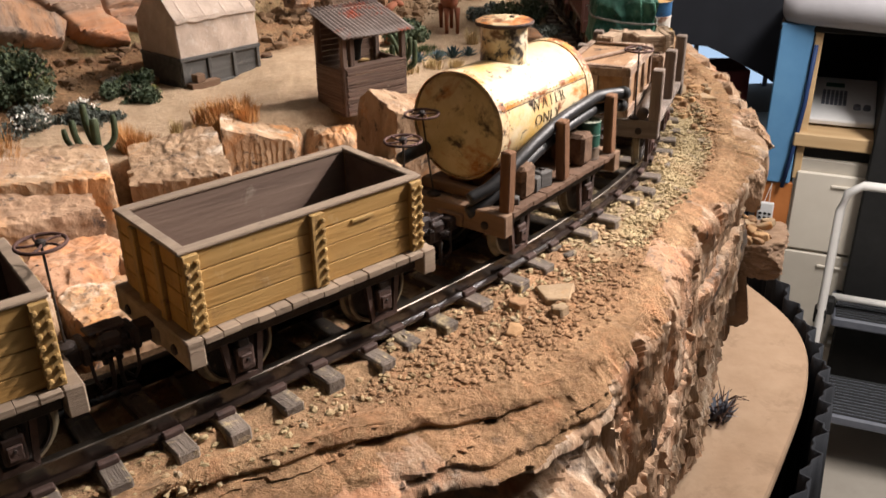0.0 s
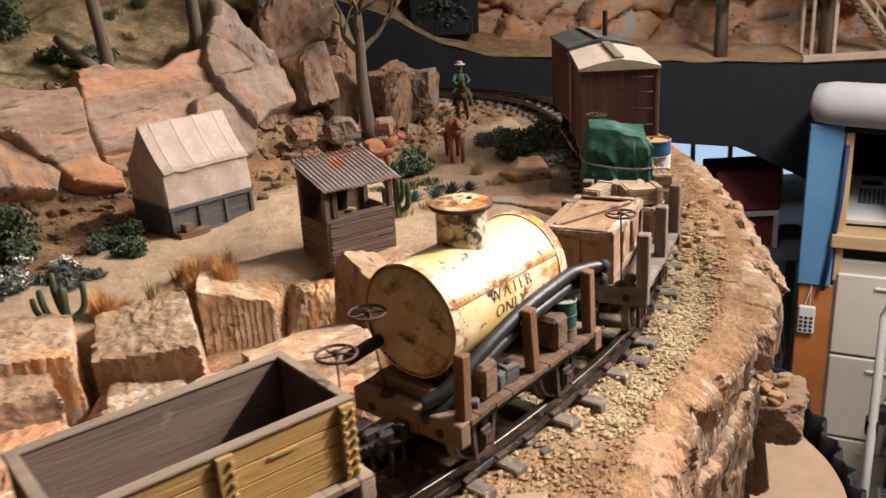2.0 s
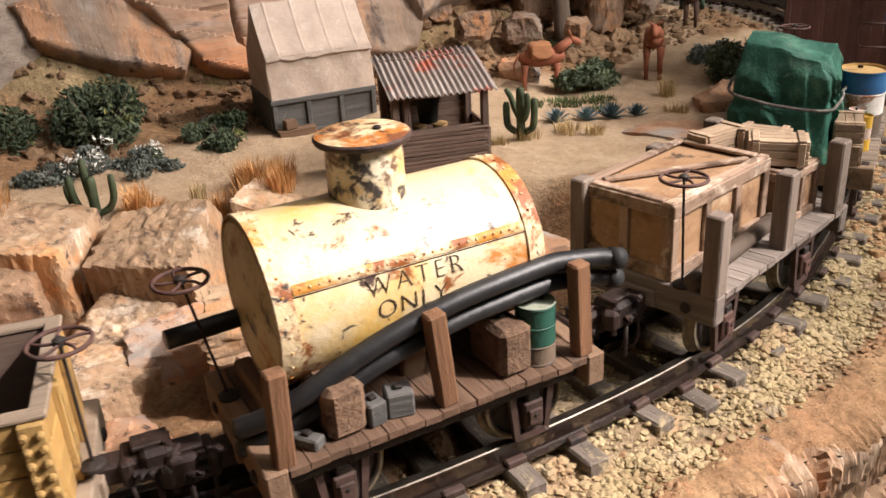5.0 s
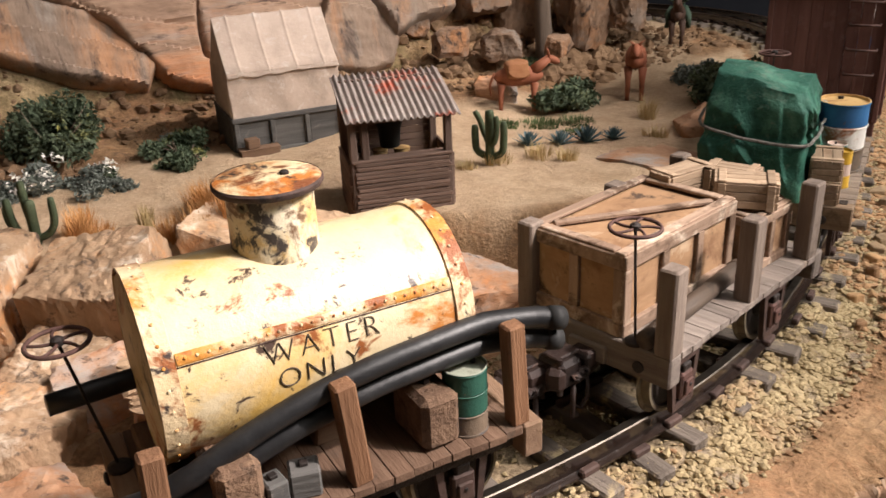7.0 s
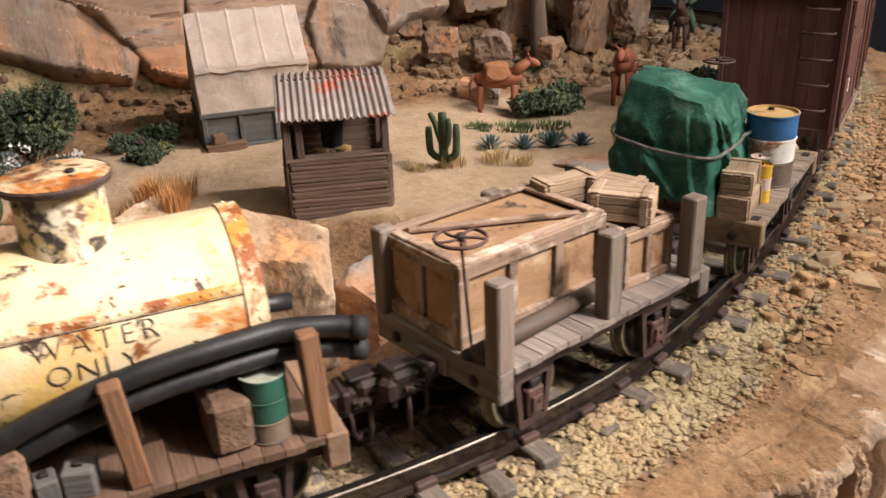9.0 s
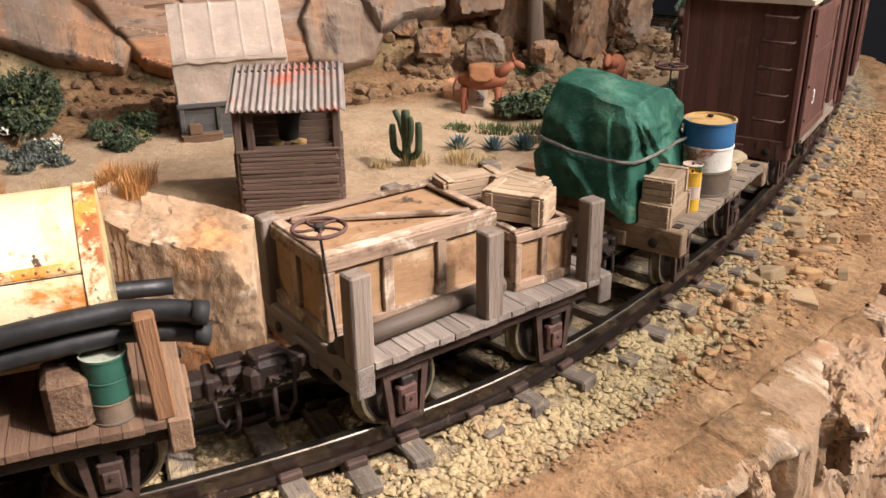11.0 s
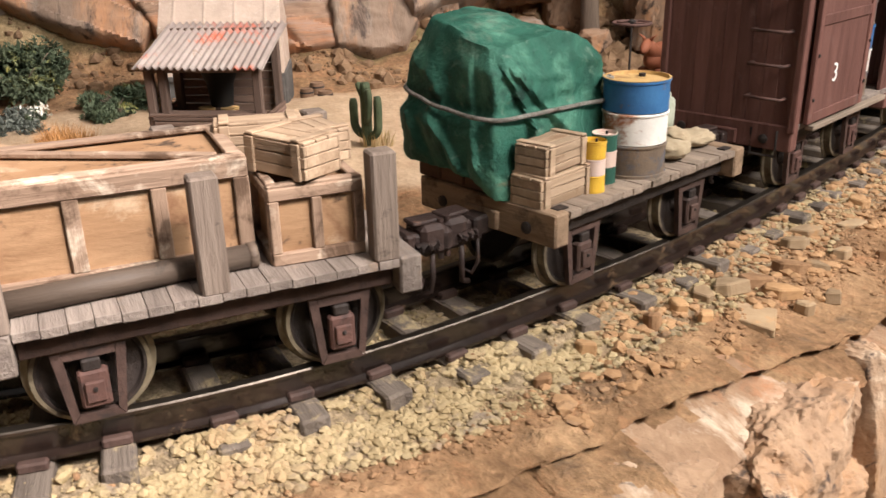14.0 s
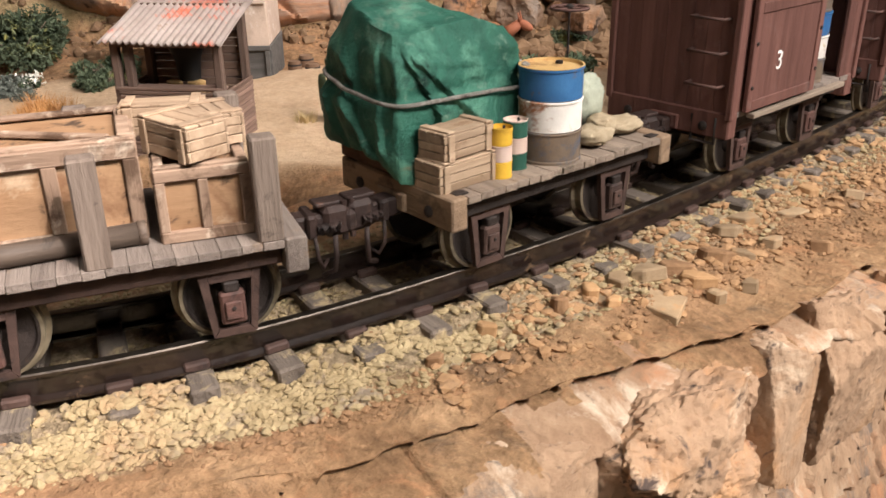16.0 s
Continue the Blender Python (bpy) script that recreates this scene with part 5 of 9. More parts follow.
    for text, up, du, gap in (("WATER", 0.0104, -0.0032, 1.25), ("ONLY", -0.0020, -0.006, 1.12)):
        w = writing("lettering", text, 0.0138, m_ink, car, -0.00045, gap)
        bent_on(w.data, R + 0.0003, zc, -0.001 + du, 0.0 + (up - 0.0035) / R)
    for u in (-0.052, 0.0, 0.052):
        for sd in (-1, 1):
            box("tank_saddle", car, m_beambr, (u, vc + sd * 0.014, DECK + 0.009), (0.014, 0.020, 0.0180), (sd * -14, 0, 0), 0.001, "timber saddle block under the tank")
    box("chock", car, m_beambry, (-0.078, 0.012, DECK + 0.0045), (0.010, 0.062, 0.009), (0, 0, 0), 0.0012, "timber chock at the tank end")
    for k, u in enumerate((-0.086, -0.001, 0.0855)):
        stake(car, m_postbr, u, -0.0470, (0.051, 0.056, 0.058)[k], 0.0100, tilt=(0, (2, -5, -3)[k]))
    brake_wheel(car, -0.0925, 0.022, 0.073, lean=-0.013)
    return car


tank = tank_car()
TANK_M = at_track(0.0537, 0.716, 51.5, RAIL_TOP - 0.006)
tank.matrix_basis = TANK_M


def on_car(car_m, u, v, z=0.0, deg=0.0):
    return car_m @ pose(u, v, DECK + z, 0, 0, deg)


def hoses():
    for k, (dv, dz, dr) in enumerate(((0.0, 0.0, 0.0054), (0.002, -0.0125, 0.0050))):
        us = [-0.100, -0.086, -0.068, -0.045, -0.02, 0.008, 0.04, 0.075, 0.100, 0.114]
        zs = [0.010, 0.016, 0.026, 0.0370, 0.0460, 0.0525, 0.0560, 0.0565, 0.0545, 0.0525]
        vs = [-0.020, -0.028, -0.0345, -0.037, -0.0385, -0.0395, -0.0395, -0.0370, -0.042, -0.048]
        fine = spline([(u, z) for u, z in zip(us, zs)], 6)
        vv = np.interp(fine[:, 0], us, vs)
        h = tube("rubber_hose", None, m_hose, [(p[0], v + dv, p[1] + DECK + dz - 0.002) for p, v in zip(fine, vv)], dr, 14)
        tube("hose_end", h, m_black, [(fine[-1][0] - 0.006, vv[-1] + dv, fine[-1][1] + DECK + dz), (fine[-1][0] + 0.001, vv[-1] + dv, fine[-1][1] + DECK + dz - 0.0022)], dr + 0.0006, 14, False, "black cuff at the hose end")
        h.matrix_basis = TANK_M
        tagged(h, "black rubber hose arching along the tank over the stakes", "hose", "hoses on the tank wagon")
    for a, b in (((-0.116, 0.036, 0.036), (0.102, 0.058, 0.020)),):
        h = tube("rubber_hose", None, m_hose, [tuple(np.array(a) + (np.array(b) - a) * t + (0, 0.003 * math.sin(3.14 * t), DECK + 0.002 * math.sin(3.14 * t))) for t in np.linspace(0, 1, 14)], 0.0052, 14)
        h.matrix_basis = TANK_M
        tagged(h, "straight black rubber hose behind the tank", "hose", "hoses on the tank wagon")


hoses()


def timber_block(u, v, deg, size, label):
    t = thing("timber_block", label, "timber block", on_car(TANK_M, u, v, 0, deg), "blocks on the tank wagon")
    b = box("block", t, m_block, (0, 0, size[2] / 2), size, (0, 0, 0), 0.0032)
    lathe("bolt_nut", t, m_iron, [(0.0028, 0), (0.0028, 0.002), (0.0014, 0.003), (0.0012, 0.006), (0, 0.006)], pose(0, 0, size[2]), 6)
    return t


timber_block(-0.053, -0.0318, 4, (0.0205, 0.031, 0.0285), "sawn brown timber block with an iron bolt")
timber_block(0.0445, -0.0305, 2, (0.0205, 0.034, 0.0290), "large sawn timber block with an iron bolt")
for u, v, deg, s in ((-0.037, -0.040, 8, (0.010, 0.012, 0.013)), (-0.0225, -0.040, -14, (0.014, 0.013, 0.014)), (-0.072, -0.040, 35, (0.008, 0.016, 0.006))):
    c = thing("metal_can", "small square dark grey metal can with a worn top", "can", on_car(TANK_M, u, v, 0, deg), "cans on the tank wagon")
    box("body", c, m_tentwood, (0, 0, s[2] / 2), s, (0, 0, 0), 0.001)
    box("cap", c, m_iron, (0, 0, s[2] + 0.001), (0.004, 0.004, 0.002), (0, 0, 0), 0.0004)


def drum(m, r, h, mats, label, group="", lidmat=None):
    """A steel drum of three bands with rolled hoops between them."""
    d = thing("steel_drum", label, "drum", m, group)
    names = ("bottom_band", "middle_band", "top_band")
    for k in range(3):
        a, b = h * k / 3, h * (k + 1) / 3
        lathe(names[k], d, mats[k], [(r, a + h * 0.02), (r, b - h * 0.02), (r * 1.035, b - h * 0.012), (r * 1.035, b + h * 0.004), (r, b + h * 0.012)], pose(0, 0, 0), 40, False)
    lathe("base", d, mats[0], [(r * 0.95, 0.0), (r * 1.03, 0.0), (r * 1.03, h * 0.03), (r, h * 0.035)], pose(0, 0, 0), 40, False)
    lathe("lid", d, lidmat or mats[2], [(r * 1.03, h + 0.001), (r * 0.97, h + 0.0012), (r * 0.96, h - 0.001), (r * 0.3, h - 0.0012), (0, h - 0.0008)], pose(0, 0, 0), 40, False)
    lathe("bung", d, m_iron, [(r * 0.12, h - 0.001), (r * 0.12, h + 0.0008), (0, h + 0.001)], pose(r * 0.55, r * 0.2, 0), 10)
    return d


drum(on_car(TANK_M, 0.0635, -0.0365), 0.0110, 0.0345, (m_bluerust, m_dgreen, m_dgreen), "dark green steel drum with a rusty base", lidmat=m_moss)


# ---- flat wagon with crates
def panel_crate(name, m, size, nx, label, group, braces=True, mats=None, lift=0.0):
    """A panelled wooden crate: panels set back between battens."""
    pm, fm, zm = mats or (m_crate, m_cratef, m_cratefz)
    sx, sy, sz = size
    t = thing(name, label, "crate", m, group)
    b = 0.0085 if sx > 0.05 else 0.006
    e = 0.0022
    box("body", t, pm, (0, 0, sz / 2), (sx - 2 * e, sy - 2 * e, sz - 2 * e), (0, 0, 0), 0.0006)
    for sd in (-1, 1):
        y = sd * (sy / 2 - e / 2)
        for z in (b / 2, sz - b / 2):
            box("rail", t, fm, (0, y, z), (sx, e * 1.6, b), (0, 0, 0), 0.0006)
        for k in range(nx + 1):
            x = -sx / 2 + b * 0.4 + k * (sx - b * 0.8) / nx
            box("upright", t, zm, (x, y, sz / 2), (b * (0.8 if 0 < k < nx else 0.8), e * 1.5, round(sz - 2 * b, 5)), (0, 0, 0), 0.0005)
        x = sd * (sx / 2 - e / 2)
        for z in (b / 2, sz - b / 2):
            box("end_rail", t, fm, (x, 0, z), (e * 1.6, sy - 2 * e, b), (0, 0, 0), 0.0006)
        for k in range(3):
            yy = -sy / 2 + b * 0.5 + k * (sy - b) / 2
            box("end_upright", t, zm, (x, yy, sz / 2), (e * 1.5, b * 0.8, round(sz - 2 * b, 5)), (0, 0, 0), 0.0005)
        box("top_batten", t, fm, (0, sd * (sy / 2 - b / 2), sz + 0.0004), (sx, b * 0.8, 0.0024), (0, 0, 0), 0.0006)
        box("top_end_batten", t, fm, (sd * (sx / 2 - b / 2), 0, sz + 0.0006), (b * 0.8, sy - 2 * b, 0.0024), (0, 0, 0), 0.0006)
    if braces:
        l = math.hypot(sx - 2 * b, sy - 2 * b)
        box("brace", t, fm, (0, 0, sz + 0.0002), (l * 0.93, 0.0050, 0.0026), (0, 0, -math.degrees(math.atan2(sy - 2 * b, sx - 2 * b))), 0.0005, "dark diagonal brace on the lid")
    return t


def small_crate(m, size, label="small pale wooden crate with banded ends", group="small crates on the wagons"):
    t = thing("wooden_box", label, "crate", m, group)
    sx, sy, sz = size
    n = 3
    for k in range(n):
        for sd in (-1, 1):
            box("slat", t, m_small, (0, sd * (sy / 2 - 0.0008), (k + 0.5) * sz / n), (sx, 0.0016, round(sz / n - 0.0004, 5)), (0, 0, 0), 0.0004)
            box("end_slat", t, m_small, (sd * (sx / 2 - 0.0008), 0, (k + 0.5) * sz / n), (0.0016, sy - 0.003, round(sz / n - 0.0004, 5)), (0, 0, 0), 0.0004)
        box("lid_slat", t, m_small, (0, -sy / 2 + (k + 0.5) * sy / n, sz + 0.0006), (sx, round(sy / n - 0.0005, 5), 0.0016), (0, 0, 0), 0.0004)
    box("inside", t, m_small, (0, 0, sz / 2), (sx - 0.003, sy - 0.003, sz - 0.001), (0, 0, 0), 0.0003)
    for x in (-sx / 2 + 0.005, sx / 2 - 0.005):
        for sd in (-1, 1):
            box("band", t, m_small, (x, sd * (sy / 2 + 0.0006), sz / 2), (0.0050, 0.0014, sz + 0.001), (0, 0, 0), 0.0004)
        box("lid_band", t, m_small, (x, 0, sz + 0.0019), (0.0050, sy + 0.002, 0.0012), (0, 0, 0), 0.0004)
    return t


def flat_wagon():
    car = thing("flat_wagon", "grey weathered plank flat wagon with square timber stakes", "wagon", group="train wagons")
    frame_and_deck(car, 0.192, 0.108, m_wgrey, m_wgrey, m_guard, 16, boxmat=m_rustred)
    for k, u in enumerate((-0.0900, -0.002, 0.0785)):
        for sd in (-1, 1):
            stake(car, m_post, u, sd * 0.0485, 0.054, 0.0125)
    brake_wheel(car, -0.0915, -0.0285, 0.072, lean=-0.006)
    return car


f1 = flat_wagon()
F1_M = at_track(0.196, 0.934, 67.3)
f1.matrix_basis = F1_M
panel_crate("large_crate", on_car(F1_M, -0.0338, 0.0131, 0, -1.8), (0.1160, 0.0715, 0.0505), 3, "large pale panelled wooden crate with a braced lid", "crates on the flat wagon")
panel_crate("square_crate", on_car(F1_M, 0.0525, 0.0005, 0, -3), (0.0450, 0.0760, 0.0375), 2, "low pale panelled crate stacked with small boxes", "crates on the flat wagon", False)
small_crate(on_car(F1_M, 0.0465, -0.0180, 0.0402, -62), (0.040, 0.024, 0.0165))
small_crate(on_car(F1_M, 0.0640, 0.0010, 0.0402, -80), (0.036, 0.020, 0.0145))
small_crate(on_car(F1_M, 0.0420, 0.0260, 0.0402, -12), (0.044, 0.018, 0.0150))
p = tube("iron_pipe", None, m_pipe, [(-0.095, -0.0365, DECK + 0.0058), (-0.05, -0.0340, DECK + 0.0058), (0.0215, -0.0300, DECK + 0.0058)], 0.0056, 16)
p.matrix_basis = F1_M
tagged(p, "dull brown-grey pipe lying on the deck beside the crate", "pipe")
tube("pipe_rim", p, m_pipe, [(0.0178, -0.0302, DECK + 0.0058), (0.0217, -0.0300, DECK + 0.0058)], 0.0061, 16)


# ---- flat wagon with the tarpaulin load
def flat_wagon_two():
    car = thing("flat_wagon", "grey-brown plank flat wagon loaded with a covered load and drums", "wagon", group="train wagons")
    frame_and_deck(car, 0.196, 0.110, m_wgreytan, m_beamtan, m_iron, 18)
    for u, v in ((-0.086, -0.047), (0.085, -0.047), (-0.086, 0.047), (0.085, 0.047)):
        box("stake_pocket", car, m_iron, (u, v, DECK + 0.0002), (0.009, 0.006, 0.0010), (0, 0, 0), 0.0002)
    brake_wheel(car, 0.0930, 0.039, 0.0746)
    return car


f2 = flat_wagon_two()
F2_M = at_track(0.2585, 1.1876, 84.2)
f2.matrix_basis = F2_M
pal = thing("load_pallet", "dark weathered timber platform under the covered load", "pallet", on_car(F2_M, -0.046, 0.019))
for k in range(4):
    box("board", pal, m_deckbr, (0, -0.030 + k * 0.020, 0.0045), (0.098, 0.0194, 0.009), (0, 0, 0), 0.0008)


def tarpaulin():
    """A boxy load under a draped green sheet with sharp pleats, tied round with rope."""
    t = thing("covered_load", "bulky load under a green tarpaulin tied with grey rope", "tarpaulin", on_car(F2_M, -0.0560, 0.0215, 0.009))
    d, faces = ico(6)
    d = d / np.linalg.norm(d, axis=1)[:, None]
    rng = np.random.default_rng(21)
    ns = np.array([(1, 0, 0.05), (-1, 0, 0.06), (0, 1, 0.05), (0, -1, 0.05), (0.06, -0.05, 1), (0, 0, -1)])
    more = rng.normal(0, 1, (14, 3)) * (1, 1, 0.9)
    more[:, 2] = 0.45 * np.abs(more[:, 2]) - 0.05
    ns = np.concatenate([ns, more / np.linalg.norm(more, axis=1)[:, None]])
    far = np.concatenate([np.ones(6), rng.uniform(1.24, 1.46, 14)])
    p = d * np.min(far / np.maximum(d @ ns.T, 1e-3), axis=1)[:, None]
    p = np.clip(p, -1.06, 1.06) / np.array([1.0, 1.0, 1.06])
    p[:, 2] = p[:, 2] / np.abs(p[:, 2]).max()
    top, q = p[:, 2], (p[:, 2] * 0.5 + 0.5)
    wide = np.interp(q, [0, 0.12, 0.35, 0.6, 1.0], [0.86, 0.93, 0.99, 0.985, 0.93])
    x, y, z = p[:, 0] * 0.0475 * wide, p[:, 1] * 0.0375 * wide + 0.001, q * 0.0790
    roof = step((top - 0.55) / 0.4)
    z = z + roof * (0.0065 * step((y + 0.02) / 0.03) * step((0.020 - x) / 0.02) + 0.003 * np.sin(x * 60 + 1) - 0.003 * step((x - 0.02) / 0.02))
    # pleats: sharp ridges that run down from the upper edges
    def ridge(a, b, c, seed):
        return 1 - np.abs(2 * vnoise(a, b, c, seed) - 1)
    side = 1 - roof
    r1 = ridge(x * 40 + z * 16, y * 40 - z * 12, z * 8, 5) ** 3
    r2 = ridge(x * 58 - z * 30, y * 58 + z * 26, z * 12, 9) ** 4
    r3 = ridge(x * 30, y * 30, z * 42, 12) ** 3
    low = step((0.034 - z) / 0.03)
    out = (0.0034 * r1 + 0.0040 * r2 * low + 0.0022 * r3 + 0.0016 * fbm(x * 40, y * 40, z * 40, 3, 3)) * (0.5 + 0.5 * side)
    out = out - 0.0026 * np.exp(-(((z - 0.041) / 0.005) ** 2)) * side
    gather = np.abs(np.sin(np.arctan2(y, x) * 9 + 2 * fbm(x * 20, y * 20, 0, 2, 2)))
    out = out + 0.0030 * (gather**0.7 - 0.6) * low * side
    # flaps folded over one another: each rises slowly to its edge and drops off sharply
    for face, u0, z0, u1, z1, h, w in ((0, -0.042, 0.074, -0.018, 0.030, 0.0052, 0.020), (0, -0.018, 0.031, -0.016, 0.000, 0.0052, 0.016), (0, -0.043, 0.076, 0.024, 0.004, 0.0044, 0.014), (0, 0.030, 0.076, 0.040, 0.012, 0.0030, 0.016), (1, -0.014, 0.074, -0.022, 0.010, 0.0034, 0.018), (1, 0.012, 0.040, -0.012, 0.002, 0.0042, 0.014), (1, 0.030, 0.036, 0.014, 0.000, 0.0036, 0.012), (2, -0.02, 0.07, 0.02, 0.01, 0.0036, 0.018)):
        u = (x, y, -y)[face]
        on = step(((-y, -x, x)[face] - (0.022, 0.029, 0.029)[face]) / 0.008) * side
        ll = math.hypot(u1 - u0, z1 - z0)
        along_it, across = ((u - u0) * (u1 - u0) + (z - z0) * (z1 - z0)) / ll, ((u - u0) * (z1 - z0) - (z - z0) * (u1 - u0)) / ll
        fade = step((along_it + 0.004) / 0.008) * step((ll + 0.004 - along_it) / 0.008)
        out = out + on * fade * h * np.where(across < 0, np.maximum(0, 1 + across / w), step(1 - across / 0.0034))
    l = np.sqrt(x * x + y * y) + 1e-6
    x, y, z = x + x / l * out * side, y + y / l * out * side, z + out * roof
    # corners of the sheet hang down in front
    for ax, ay, drop in ((-0.042, -0.035, 0.016), (0.046, -0.038, 0.004)):
        hang = np.exp(-(((x - ax) / 0.011) ** 2 + ((y - ay) / 0.012) ** 2)) * step((0.030 - z) / 0.03)
        y, z = y - 0.006 * hang, z - drop * hang
    me = bpy.data.meshes.new("sheet")
    me.from_pydata(np.stack([x, y, np.maximum(z, -0.0085)], 1).tolist(), [], faces)
    me.polygons.foreach_set("use_smooth", [True] * len(me.polygons))
    me.set_sharp_from_angle(angle=radians(38))
    link_mesh("sheet", me, m_tarp, t)
    ang, l = np.arctan2(y, x), np.hypot(x, y)
    turn, heights, reach = np.linspace(-math.pi, math.pi, 64, endpoint=False), [], []
    for a in turn:
        zz = 0.0415 + 0.007 * math.sin(a - 0.2) - 0.003 * math.cos(2 * a)
        near = (np.abs(z - zz) < 0.004) & (np.abs((ang - a + math.pi) % (2 * math.pi) - math.pi) < 0.10)
        heights.append(zz)
        reach.append(l[near].max() if near.any() else 0.055)
    reach = np.array(reach)
    reach = np.mean([np.roll(reach, k) for k in (-1, 0, 1)], axis=0) + 0.0010
    pts = [(r * math.cos(a), r * math.sin(a), zz) for a, r, zz in zip(turn, reach, heights)]
    tube("rope", t, m_rope, pts, 0.0013, 8, True, "grey rope tied round the load")
    tube("rope_end", t, m_rope, [(0.0480, -0.0345, 0.050), (0.0500, -0.0405, 0.040), (0.0495, -0.0408, 0.020), (0.0485, -0.0400, 0.002)], 0.0015, 8, False, "hanging end of the rope")
    lathe("knot", t, m_rope, [(0.0, -0.003), (0.003, -0.0015), (0.003, 0.0015), (0.0, 0.003)], pose(0.0490, -0.0390, 0.047), 12, False)
    return t


tarpaulin()
drum(on_car(F2_M, 0.0005, -0.0325), 0.0196, 0.0575, (m_bluerust, m_white, m_blue), "blue and white steel drum with a rust-yellow lid", lidmat=m_drumtop)
small_crate(on_car(F2_M, -0.0735, -0.0310, 0, 2), (0.047, 0.022, 0.0155))
small_crate(on_car(F2_M, -0.0735, -0.0300, 0.0180, 6), (0.041, 0.021, 0.0145))
for u, v, r, h, m3, lab, lid in ((-0.0480, -0.0400, 0.0068, 0.0290, (m_yellow, m_pinkband, m_yellow), "small yellow tin with a faded pink band", m_yellow), (-0.0300, -0.0335, 0.0074, 0.0290, (m_dgreen, m_pinkband, m_dgreen), "small dark green tin with a faded pink band", m_pinkband)):
    d = drum(on_car(F2_M, u, v), r, h, m3, lab, lidmat=lid)
    d["category"] = "tin"


def sack(m, size, seed, label, mat=m_sack, name="sack", category="sack"):
    """A soft bag: a flattened, pillow-edged ball with slack creases."""
    d, faces = ico(4)
    d = d / np.linalg.norm(d, axis=1)[:, None]
    p = np.sign(d) * np.abs(d) ** 0.72
    n = fbm(p[:, 0] * 1.6 + seed, p[:, 1] * 1.6, p[:, 2] * 1.6, seed, 3)
    crease = np.abs(fbm(p[:, 0] * 3 + seed, p[:, 1] * 3, p[:, 2] * 1.2, seed + 4, 2))
    p = p * (1 + 0.55 * n - 1.6 * np.maximum(0.10 - crease, 0))[:, None]
    p[:, 2] = np.where(p[:, 2] < 0, p[:, 2] * 0.75, p[:, 2])
    me = bpy.data.meshes.new(name)
    me.from_pydata((p * np.array(size) * 0.55).tolist(), [], faces)
    me.polygons.foreach_set("use_smooth", [True] * len(me.polygons))
    return tagged(link_mesh(name, me, mat, m=m), label, category, "sacks on the wagon")


sack(on_car(F2_M, 0.042, -0.033, 0.0055, 20), (0.032, 0.021, 0.012), 3, "slumped beige sackcloth bag on the deck")
sack(on_car(F2_M, 0.074, -0.028, 0.0055, -15), (0.030, 0.020, 0.011), 4, "slumped beige sackcloth bag on the deck")
sack(on_car(F2_M, 0.058, -0.026, 0.0095, 40), (0.026, 0.017, 0.010), 5, "slumped beige sackcloth bag lying on others")
sack(on_car(F2_M, 0.060, -0.002, 0.018, 5), (0.034, 0.030, 0.040), 8, "squarish bundle under a grey-green cloth", m_moss, "covered_box", "covered box")


